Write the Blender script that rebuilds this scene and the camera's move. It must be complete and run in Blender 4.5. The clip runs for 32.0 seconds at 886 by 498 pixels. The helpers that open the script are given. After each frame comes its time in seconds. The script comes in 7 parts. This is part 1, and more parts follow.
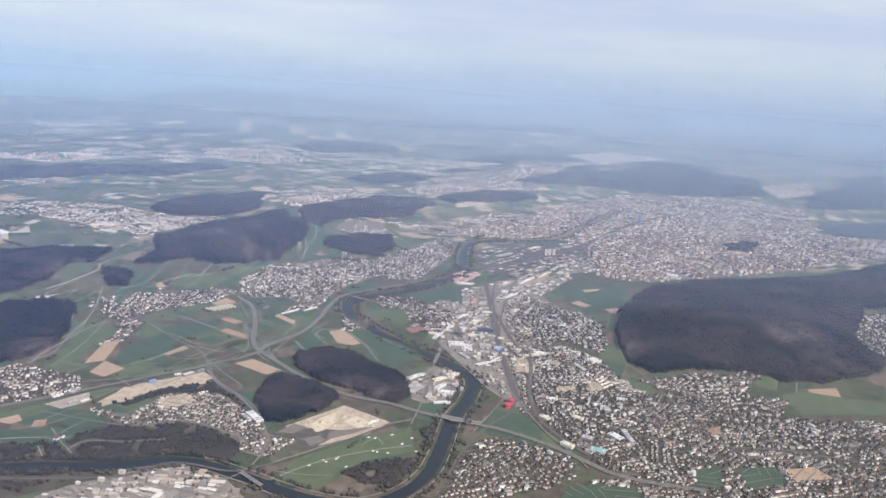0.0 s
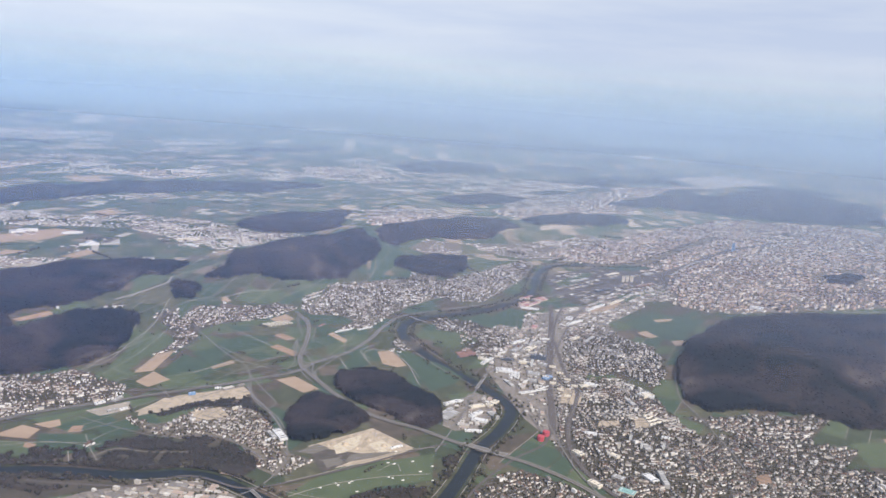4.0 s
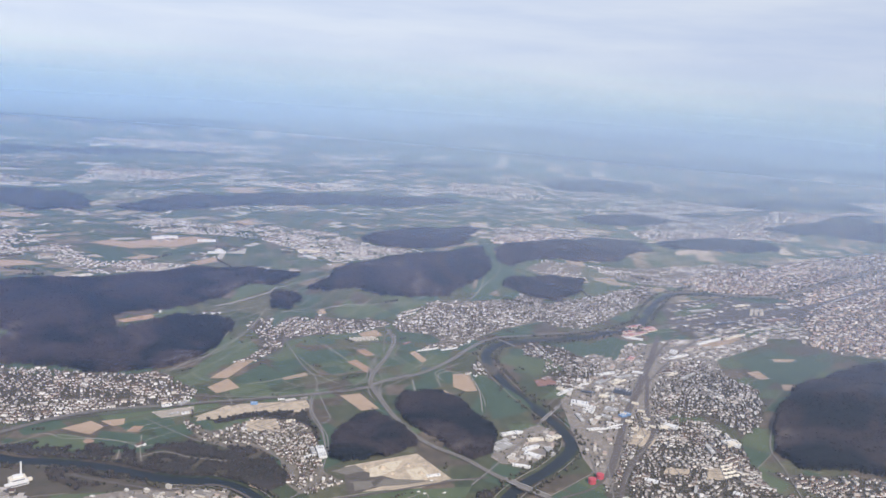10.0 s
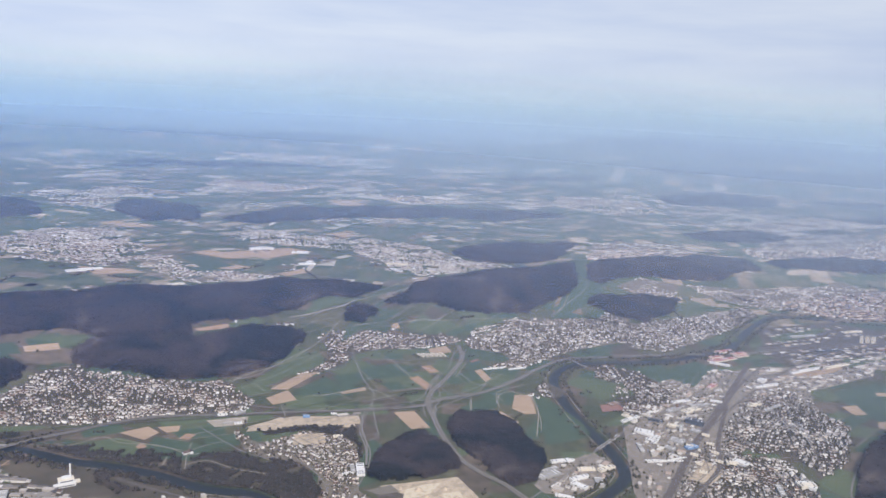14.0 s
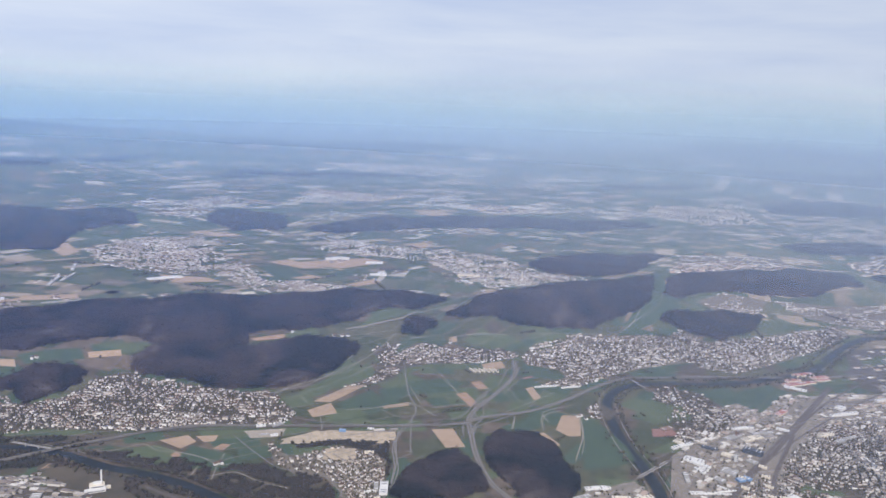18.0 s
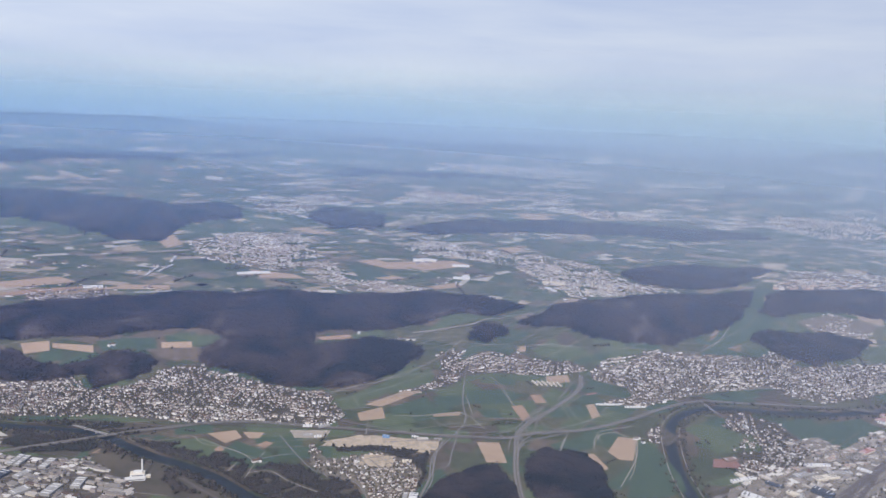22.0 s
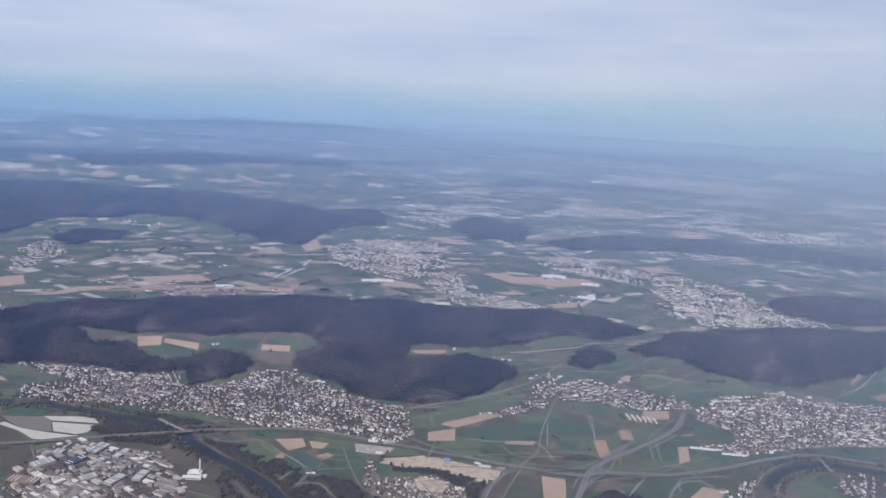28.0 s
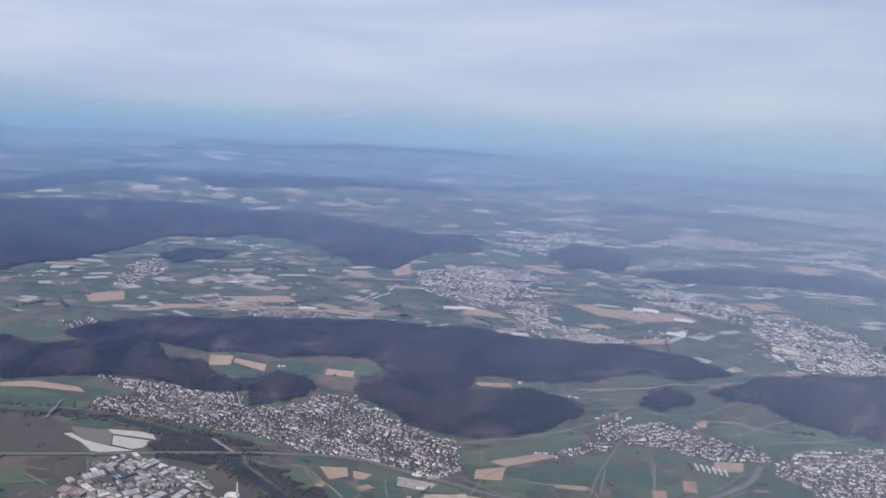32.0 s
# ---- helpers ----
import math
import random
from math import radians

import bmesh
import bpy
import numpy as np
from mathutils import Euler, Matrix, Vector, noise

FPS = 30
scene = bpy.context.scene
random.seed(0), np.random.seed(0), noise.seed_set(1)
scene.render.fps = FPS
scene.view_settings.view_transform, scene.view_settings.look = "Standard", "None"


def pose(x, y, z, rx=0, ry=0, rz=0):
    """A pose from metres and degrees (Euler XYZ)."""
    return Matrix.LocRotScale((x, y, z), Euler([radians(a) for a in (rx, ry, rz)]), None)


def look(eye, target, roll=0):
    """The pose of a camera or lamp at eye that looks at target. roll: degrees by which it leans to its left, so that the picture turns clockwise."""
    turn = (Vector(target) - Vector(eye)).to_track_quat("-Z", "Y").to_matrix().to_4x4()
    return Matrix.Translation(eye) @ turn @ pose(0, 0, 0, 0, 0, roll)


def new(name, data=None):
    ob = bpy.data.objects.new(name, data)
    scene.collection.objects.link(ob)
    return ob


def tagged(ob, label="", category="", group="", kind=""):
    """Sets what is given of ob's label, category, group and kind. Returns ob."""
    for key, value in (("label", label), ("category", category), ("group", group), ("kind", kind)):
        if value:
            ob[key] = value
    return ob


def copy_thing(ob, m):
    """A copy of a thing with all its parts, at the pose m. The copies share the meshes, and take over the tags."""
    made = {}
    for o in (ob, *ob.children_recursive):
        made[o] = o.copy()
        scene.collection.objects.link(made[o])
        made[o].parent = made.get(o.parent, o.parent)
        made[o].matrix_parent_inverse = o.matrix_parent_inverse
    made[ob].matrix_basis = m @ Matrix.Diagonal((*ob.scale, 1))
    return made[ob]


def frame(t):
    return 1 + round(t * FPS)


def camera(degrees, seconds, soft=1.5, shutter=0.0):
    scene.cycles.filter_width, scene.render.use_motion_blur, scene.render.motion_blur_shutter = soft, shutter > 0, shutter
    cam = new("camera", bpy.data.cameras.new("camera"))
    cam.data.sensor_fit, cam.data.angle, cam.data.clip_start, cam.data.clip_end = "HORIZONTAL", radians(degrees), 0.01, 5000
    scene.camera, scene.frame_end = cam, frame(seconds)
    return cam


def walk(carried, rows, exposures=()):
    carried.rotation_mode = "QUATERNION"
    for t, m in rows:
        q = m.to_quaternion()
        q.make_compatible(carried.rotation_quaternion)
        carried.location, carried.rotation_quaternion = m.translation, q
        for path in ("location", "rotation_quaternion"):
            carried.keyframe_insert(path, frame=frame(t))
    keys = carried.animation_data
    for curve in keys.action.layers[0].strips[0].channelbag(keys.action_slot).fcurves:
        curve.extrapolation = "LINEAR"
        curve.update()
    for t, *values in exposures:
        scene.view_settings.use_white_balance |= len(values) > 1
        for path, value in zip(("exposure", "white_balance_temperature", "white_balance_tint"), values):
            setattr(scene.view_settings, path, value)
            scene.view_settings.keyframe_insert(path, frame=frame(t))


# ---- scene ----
# Land seen from an aeroplane. The model is built at one tenth of true size: 1 unit is 10 m of land.

# ---- camera and flight ----
VIEW = 57.77
PATH = [
    (0.0, (-119.74, 39.99, 130.60), (103.74, 230.31, 68.65), 4.375),
    (0.5, (-116.50, 37.55, 130.86), (103.74, 231.97, 70.07), 4.499),
    (1.0, (-113.22, 35.18, 131.12), (103.46, 233.59, 70.43), 4.580),
    (1.5, (-109.90, 32.89, 131.38), (103.21, 235.29, 71.25), 4.728),
    (2.0, (-106.53, 30.67, 131.64), (103.30, 236.64, 72.05), 4.640),
    (2.5, (-103.12, 28.53, 131.90), (102.67, 238.87, 73.57), 4.683),
    (3.0, (-99.68, 26.47, 132.17), (102.20, 240.84, 74.79), 4.640),
    (3.5, (-96.19, 24.48, 132.44), (101.96, 242.36, 75.27), 4.453),
    (5.5, (-81.88, 17.30, 133.53), (99.90, 248.67, 75.00), 4.168),
    (6.0, (-78.21, 15.70, 133.82), (99.73, 250.22, 76.04), 4.071),
    (6.5, (-74.52, 14.18, 134.10), (99.29, 251.92, 76.92), 4.125),
    (7.0, (-70.79, 12.73, 134.39), (98.42, 253.96, 78.06), 4.310),
    (7.5, (-67.03, 11.36, 134.68), (97.75, 255.80, 79.03), 4.547),
    (8.0, (-63.25, 10.06, 134.97), (96.96, 257.70, 80.12), 4.539),
    (8.5, (-59.44, 8.85, 135.26), (96.74, 258.96, 80.00), 4.341),
    (9.0, (-55.60, 7.71, 135.56), (95.81, 260.53, 79.38), 4.333),
    (9.5, (-51.74, 6.65, 135.86), (94.54, 262.45, 79.58), 4.267),
    (10.0, (-47.85, 5.67, 136.17), (93.50, 264.24, 79.96), 4.195),
    (10.5, (-43.95, 4.77, 136.47), (92.67, 266.15, 81.55), 4.235),
    (11.0, (-40.02, 3.94, 136.78), (91.06, 268.42, 83.24), 4.274),
    (11.5, (-36.08, 3.19, 137.09), (89.75, 270.23, 83.64), 4.106),
    (12.0, (-32.12, 2.52, 137.41), (87.96, 272.28, 84.37), 3.622),
    (12.5, (-28.14, 1.93, 137.72), (86.01, 274.31, 85.00), 3.215),
    (13.0, (-24.15, 1.42, 138.04), (84.11, 276.22, 85.46), 3.266),
    (13.5, (-20.15, 0.99, 138.36), (83.53, 277.46, 85.32), 3.334),
    (14.0, (-16.13, 0.63, 138.69), (82.16, 278.72, 83.88), 3.384),
    (14.5, (-12.11, 0.36, 139.01), (82.07, 279.58, 82.78), 3.220),
    (16.5, (4.04, 0.04, 140.33), (79.51, 285.34, 86.40), 2.607),
    (17.0, (8.09, 0.16, 140.66), (77.96, 286.67, 85.61), 2.331),
    (17.5, (12.14, 0.36, 141.00), (76.56, 288.21, 86.31), 2.392),
    (18.0, (16.18, 0.63, 141.33), (74.65, 289.91, 87.47), 2.352),
    (18.5, (20.22, 0.99, 141.67), (72.56, 291.36, 87.40), 2.583),
    (19.0, (24.25, 1.43, 142.00), (71.27, 292.59, 87.10), 2.590),
    (19.5, (28.28, 1.94, 142.33), (69.67, 293.77, 86.42), 2.641),
    (20.0, (32.30, 2.54, 142.67), (67.80, 294.93, 85.69), 2.746),
    (20.5, (36.30, 3.22, 143.00), (66.84, 296.12, 85.75), 2.796),
    (21.0, (40.29, 3.97, 143.33), (65.10, 297.61, 87.10), 2.818),
    (21.5, (44.27, 4.81, 143.66), (63.18, 298.95, 87.74), 2.782),
    (22.0, (48.23, 5.73, 143.99), (60.69, 300.25, 88.31), 2.830),
    (22.5, (52.18, 6.72, 144.32), (58.76, 301.38, 88.32), 2.925),
    (23.0, (56.10, 7.80, 144.64), (56.80, 302.26, 87.24), 2.852),
    (23.5, (60.00, 8.96, 144.96), (54.70, 303.23, 86.86), 2.739),
    (24.0, (63.88, 10.20, 145.28), (52.84, 304.32, 87.22), 2.585),
    (24.5, (67.73, 11.52, 145.60), (51.38, 305.36, 87.37), 2.663),
    (25.0, (71.55, 12.92, 145.91), (49.66, 306.45, 87.91), 2.650),
    (25.5, (75.34, 14.40, 146.21), (47.15, 307.69, 89.76), 2.808),
    (27.5, (90.16, 21.14, 147.38), (39.23, 311.33, 90.86), 2.893),
    (28.0, (93.76, 23.03, 147.66), (37.90, 312.45, 91.87), 3.012),
    (28.5, (97.33, 24.99, 147.93), (35.82, 313.18, 91.64), 2.963),
    (29.0, (100.85, 27.05, 148.19), (34.00, 314.19, 92.71), 2.953),
    (29.5, (104.32, 29.18, 148.44), (31.44, 315.11, 94.29), 2.862),
    (30.0, (107.75, 31.39, 148.68), (27.82, 315.86, 96.82), 3.073),
    (30.5, (111.12, 33.69, 148.92), (24.92, 316.52, 98.16), 3.170),
    (31.0, (114.43, 36.07, 149.14), (22.79, 317.03, 97.57), 3.135),
    (31.5, (117.70, 38.53, 149.36), (20.52, 317.58, 97.54), 3.026),
    (32.0, (120.90, 41.07, 149.56), (19.72, 319.21, 100.57), 3.006),
]
cam = camera(VIEW, 32.0, soft=1.55)
walk(cam, [(t, look(eye, aim, lean)) for t, eye, aim, lean in PATH],
     exposures=[(0.0, 0.30, 6510, 12.0), (6.0, 0.27, 6470, 12.0), (13.0, 0.18, 6370, 12.5), (22.0, 0.01, 6250, 13.5), (32.0, -0.18, 6110, 14.5)])

# ---- sky and sun ----
SUN_EL, SUN_AZ = 40.0, 188.0   # degrees above the horizon; compass bearing, clockwise from +y
SUN_POWER, SKY_POWER = 4.3, 0.10
sun_way = Vector((math.sin(radians(SUN_AZ)) * math.cos(radians(SUN_EL)), math.cos(radians(SUN_AZ)) * math.cos(radians(SUN_EL)), math.sin(radians(SUN_EL))))
sun = new("sun", bpy.data.lights.new("sun", "SUN"))
sun.data.energy, sun.data.angle, sun.data.color = SUN_POWER, radians(0.6), (1.0, 0.925, 0.82)
sun.matrix_world = look(sun_way * 1000, (0, 0, 0))

world = bpy.data.worlds.new("world")
scene.world = world
world.use_nodes = True
wn, wl = world.node_tree.nodes, world.node_tree.links
wn.clear()
w_out, w_bg, w_sky = wn.new("ShaderNodeOutputWorld"), wn.new("ShaderNodeBackground"), wn.new("ShaderNodeTexSky")
w_sky.sky_type, w_sky.sun_disc = "NISHITA", False
w_sky.sun_elevation, w_sky.sun_rotation = radians(SUN_EL), radians(SUN_AZ)
w_sky.altitude, w_sky.air_density, w_sky.dust_density = 1500, 1.0, 1.5
w_co, w_map, w_noise, w_ramp, w_mix = (wn.new("ShaderNodeTexCoord"), wn.new("ShaderNodeMapping"), wn.new("ShaderNodeTexNoise"),
                                       wn.new("ShaderNodeValToRGB"), wn.new("ShaderNodeMixRGB"))
w_map.inputs["Scale"].default_value = (1.2, 1.2, 9.0)
w_map.inputs["Rotation"].default_value = (0.05, -0.04, 0.3)
w_noise.inputs["Scale"].default_value, w_noise.inputs["Detail"].default_value, w_noise.inputs["Roughness"].default_value = 2.2, 6, 0.55
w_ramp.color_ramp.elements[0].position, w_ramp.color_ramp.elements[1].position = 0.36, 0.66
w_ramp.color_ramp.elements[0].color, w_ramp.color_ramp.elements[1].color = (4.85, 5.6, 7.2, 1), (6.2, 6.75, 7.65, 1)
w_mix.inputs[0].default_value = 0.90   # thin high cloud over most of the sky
wl.new(w_co.outputs["Generated"], w_map.inputs["Vector"])
wl.new(w_map.outputs[0], w_noise.inputs["Vector"])
wl.new(w_noise.outputs["Fac"], w_ramp.inputs[0])
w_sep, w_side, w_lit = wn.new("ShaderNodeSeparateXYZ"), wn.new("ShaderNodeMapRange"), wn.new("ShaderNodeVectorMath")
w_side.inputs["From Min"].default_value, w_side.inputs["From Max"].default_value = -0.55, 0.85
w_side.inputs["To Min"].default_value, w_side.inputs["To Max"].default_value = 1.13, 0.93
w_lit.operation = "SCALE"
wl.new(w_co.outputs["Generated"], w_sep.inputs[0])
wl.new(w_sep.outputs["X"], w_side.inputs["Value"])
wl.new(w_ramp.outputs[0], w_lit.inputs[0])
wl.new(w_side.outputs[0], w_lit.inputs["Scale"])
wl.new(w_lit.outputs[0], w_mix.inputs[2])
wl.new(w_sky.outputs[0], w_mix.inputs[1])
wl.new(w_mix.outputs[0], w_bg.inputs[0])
w_bg.inputs[1].default_value = SKY_POWER
wl.new(w_bg.outputs[0], w_out.inputs[0])


# ---- materials ----
def material(name, stops, scale=1.0, detail=5.0, rough=0.9, rand="", rand_stops=None, spec=0.2, bump=0.0, metal=0.0, fine=0.0):
    """A surface whose colour runs over the stops with noise; rand: 'object' or 'island' picks another ramp by piece."""
    m = bpy.data.materials.new(name)
    m.use_nodes = True
    n, l = m.node_tree.nodes, m.node_tree.links
    b = n["Principled BSDF"]
    b.inputs["Roughness"].default_value, b.inputs["Specular IOR Level"].default_value, b.inputs["Metallic"].default_value = rough, spec, metal
    geo, noise_t, ramp = n.new("ShaderNodeNewGeometry"), n.new("ShaderNodeTexNoise"), n.new("ShaderNodeValToRGB")
    noise_t.inputs["Scale"].default_value, noise_t.inputs["Detail"].default_value, noise_t.inputs["Roughness"].default_value = scale, detail, 0.65
    l.new(geo.outputs["Position"], noise_t.inputs["Vector"])
    l.new(noise_t.outputs["Fac"], ramp.inputs[0])
    set_ramp(ramp, stops, 0.28, 0.74)
    out = ramp.outputs[0]
    if rand:
        pick = n.new("ShaderNodeValToRGB")
        pick.color_ramp.interpolation = "CONSTANT"
        set_ramp(pick, rand_stops, 0.0, 1.0 - 1.0 / len(rand_stops))
        if rand == "object":
            l.new(n.new("ShaderNodeObjectInfo").outputs["Random"], pick.inputs[0])
        else:
            l.new(geo.outputs["Random Per Island"], pick.inputs[0])
        mul = n.new("ShaderNodeMixRGB")
        mul.blend_type = "MULTIPLY"
        mul.inputs[0].default_value = 1.0
        l.new(out, mul.inputs[1])
        l.new(pick.outputs[0], mul.inputs[2])
        out = mul.outputs[0]
    l.new(out, b.inputs["Base Color"])
    if bump:
        bn, bt = n.new("ShaderNodeBump"), n.new("ShaderNodeTexNoise")
        bt.inputs["Scale"].default_value, bt.inputs["Detail"].default_value = fine or scale * 4, 4
        l.new(geo.outputs["Position"], bt.inputs["Vector"])
        l.new(bt.outputs["Fac"], bn.inputs["Height"])
        bn.inputs["Strength"].default_value, bn.inputs["Distance"].default_value = bump, 0.3
        l.new(bn.outputs[0], b.inputs["Normal"])
    return m


def set_ramp(ramp, stops, lo, hi):
    e = ramp.color_ramp.elements
    while len(e) < len(stops):
        e.new(0.5)
    for i, c in enumerate(stops):
        e[i].position = lo + (hi - lo) * i / max(1, len(stops) - 1)
        e[i].color = (*c, 1)


M_FIELD = {
    "t": material("ploughed_earth", [(0.26, 0.185, 0.125), (0.34, 0.25, 0.175), (0.29, 0.215, 0.15)], 0.12, bump=0.3, fine=3),
    "b": material("bare_soil", [(0.22, 0.15, 0.10), (0.30, 0.20, 0.14), (0.26, 0.19, 0.12)], 0.15, bump=0.3, fine=3),
    "d": material("young_crop", [(0.044, 0.066, 0.044), (0.056, 0.082, 0.052), (0.068, 0.090, 0.054)], 0.1, bump=0.2, fine=3),
    "g": material("meadow", [(0.064, 0.082, 0.046), (0.083, 0.104, 0.056), (0.105, 0.115, 0.065)], 0.12, bump=0.2, fine=3),
    "u": material("gardens_and_streets", [(0.075, 0.070, 0.048), (0.19, 0.158, 0.128), (0.105, 0.095, 0.068), (0.29, 0.25, 0.21)], 0.4, detail=7, bump=0.3, fine=3),
    "p": material("pale_sand", [(0.32, 0.265, 0.19), (0.52, 0.445, 0.335), (0.40, 0.34, 0.255)], 0.5, detail=7, bump=0.4, fine=3),
    "k": material("grey_brown_basin", [(0.13, 0.115, 0.095), (0.18, 0.16, 0.135)], 0.4),
    "s": material("grey_made_ground", [(0.055, 0.052, 0.040), (0.105, 0.086, 0.076), (0.065, 0.060, 0.047), (0.16, 0.132, 0.114), (0.085, 0.072, 0.063)], 0.35, detail=9),
    "c": material("pale_works_yards", [(0.18, 0.155, 0.125), (0.37, 0.32, 0.26), (0.24, 0.21, 0.17), (0.45, 0.39, 0.32), (0.15, 0.135, 0.10)], 0.3, detail=9),
    "y": material("works_yards", [(0.125, 0.110, 0.090), (0.235, 0.200, 0.172), (0.165, 0.145, 0.122), (0.30, 0.258, 0.215), (0.105, 0.096, 0.074)], 0.3, detail=9),
    "x": material("brown_scrub", [(0.050, 0.046, 0.032), (0.088, 0.073, 0.054), (0.062, 0.056, 0.040), (0.105, 0.086, 0.066)], 0.15, detail=9, bump=0.4, fine=2),
    "r": material("red_sports_ground", [(0.20, 0.112, 0.092), (0.25, 0.14, 0.118)], 0.3),
    "l": material("sand_and_gravel", [(0.22, 0.175, 0.125), (0.44, 0.36, 0.265), (0.29, 0.24, 0.18), (0.50, 0.42, 0.32)], 0.3, detail=9, bump=0.5, fine=2),
    "w": material("white_cover", [(0.36, 0.335, 0.285), (0.47, 0.44, 0.38)], 0.2, detail=7),
    "v": material("gardens_between_houses", [(0.040, 0.039, 0.027), (0.098, 0.081, 0.064), (0.055, 0.052, 0.037), (0.15, 0.126, 0.103)], 0.4, detail=7, bump=0.3, fine=3),
}
M_ASPHALT = material("asphalt", [(0.135, 0.123, 0.112), (0.20, 0.184, 0.166)], 0.3)
M_VERGE = material("verge", [(0.075, 0.066, 0.050), (0.13, 0.115, 0.09)], 0.8)
M_BALLAST = material("ballast", [(0.062, 0.054, 0.050), (0.115, 0.098, 0.088), (0.080, 0.070, 0.064)], 0.7, detail=7)
M_GRAVEL = material("gravel_track", [(0.22, 0.20, 0.165), (0.29, 0.26, 0.215)], 0.4)
M_CONCRETE = material("concrete", [(0.30, 0.29, 0.28), (0.40, 0.39, 0.37)], 0.6)
M_WATER = material("river_water", [(0.016, 0.021, 0.023), (0.022, 0.027, 0.028)], 0.15, rough=0.42, spec=0.10, bump=0.05, fine=1.5)
def wood_material(name, deciduous, conifer, single):
    """Woodland from above: brown leafless stands and dark evergreen stands in patches, with paler lanes of young growth."""
    m = material(name, [(0.42, 0.45, 0.46), (1.05, 1.04, 1.02), (0.64, 0.66, 0.66), (1.5, 1.42, 1.34)], 0.26, detail=9, rand="island" if single else "",
                 rand_stops=[(1.0, 1.0, 1.0), (0.86, 0.86, 0.88), (1.12, 1.08, 1.04), (0.94, 0.97, 0.92)])
    n, l = m.node_tree.nodes, m.node_tree.links
    b, geo = n["Principled BSDF"], n.new("ShaderNodeNewGeometry")
    grain = b.inputs["Base Color"].links[0].from_socket
    patch, ramp = n.new("ShaderNodeTexNoise"), n.new("ShaderNodeValToRGB")
    patch.inputs["Scale"].default_value, patch.inputs["Detail"].default_value, patch.inputs["Roughness"].default_value, patch.inputs["Distortion"].default_value = 0.030, 6, 0.62, 0.8
    l.new(geo.outputs["Position"], patch.inputs["Vector"])
    l.new(patch.outputs["Fac"], ramp.inputs[0])
    set_ramp(ramp, [conifer, tuple(0.55 * p + 0.45 * q for p, q in zip(conifer, deciduous)), deciduous, tuple(1.15 * q for q in deciduous), tuple(2.5 * q for q in deciduous)], 0.41, 0.67)
    mul = n.new("ShaderNodeMixRGB")
    mul.blend_type, mul.inputs[0].default_value = "MULTIPLY", 1.0
    l.new(grain, mul.inputs[1])
    l.new(ramp.outputs[0], mul.inputs[2])
    l.new(mul.outputs[0], b.inputs["Base Color"])
    return m


M_WOOD = wood_material("bare_woodland", (0.034, 0.027, 0.025), (0.0085, 0.0110, 0.0105), False)
M_CROWN = wood_material("bare_crowns", (0.037, 0.0295, 0.027), (0.0095, 0.0120, 0.0112), True)
M_SCRUB = material("bare_scrub", [(0.62, 0.66, 0.60), (1.0, 1.0, 1.0), (0.78, 0.80, 0.74), (1.28, 1.22, 1.15)], 0.10, detail=6, rand="island", rand_stops=[(0.044, 0.036, 0.030), (0.034, 0.031, 0.026), (0.056, 0.045, 0.037), (0.030, 0.031, 0.023), (0.042, 0.036, 0.032)])
M_TREE = material("garden_foliage", [(0.044, 0.044, 0.030), (0.066, 0.061, 0.042), (0.080, 0.064, 0.050)], 0.3, detail=6)
M_WALL = material("plaster", [(0.80, 0.80, 0.80), (1, 1, 1)], 0.8, rand="island", rand_stops=[(0.74, 0.72, 0.69), (0.52, 0.48, 0.43), (0.70, 0.66, 0.61), (0.50, 0.46, 0.42), (0.78, 0.76, 0.73), (0.54, 0.47, 0.42), (0.67, 0.60, 0.52)])
M_ROOF = material("roof_tiles", [(0.75, 0.75, 0.75), (1, 1, 1)], 1.2, rand="island", rand_stops=[(0.105, 0.074, 0.061), (0.082, 0.068, 0.062), (0.13, 0.087, 0.069), (0.088, 0.080, 0.074), (0.16, 0.107, 0.083), (0.22, 0.19, 0.17), (0.115, 0.093, 0.082)])
M_FLAT = material("flat_roof", [(0.80, 0.80, 0.80), (1, 1, 1)], 0.6, rand="island", rand_stops=[(0.30, 0.275, 0.25), (0.20, 0.182, 0.168), (0.40, 0.365, 0.33), (0.24, 0.22, 0.20), (0.60, 0.57, 0.53), (0.15, 0.138, 0.13), (0.23, 0.195, 0.178)])
M_HALL = material("works_cladding", [(0.80, 0.80, 0.80), (1, 1, 1)], 0.8, rand="island", rand_stops=[(0.36, 0.33, 0.295), (0.25, 0.235, 0.22), (0.48, 0.44, 0.38), (0.30, 0.265, 0.24), (0.55, 0.52, 0.48)])
M_HALL_O = material("works_cladding_single", [(0.80, 0.80, 0.80), (1, 1, 1)], 0.8, rand="object", rand_stops=[(0.36, 0.33, 0.295), (0.25, 0.235, 0.22), (0.48, 0.44, 0.38), (0.30, 0.265, 0.24), (0.55, 0.52, 0.48)])
M_CITY = material("city_plaster", [(0.80, 0.80, 0.80), (1, 1, 1)], 0.8, rand="island", rand_stops=[(0.60, 0.49, 0.40), (0.68, 0.60, 0.51), (0.46, 0.37, 0.31), (0.74, 0.69, 0.63), (0.40, 0.33, 0.29), (0.58, 0.43, 0.35)])
M_WALL_O = material("plaster_single", [(0.80, 0.80, 0.80), (1, 1, 1)], 0.8, rand="object", rand_stops=[(0.74, 0.72, 0.69), (0.52, 0.48, 0.43), (0.70, 0.66, 0.61), (0.50, 0.46, 0.42), (0.78, 0.76, 0.73), (0.54, 0.47, 0.42), (0.67, 0.60, 0.52)])
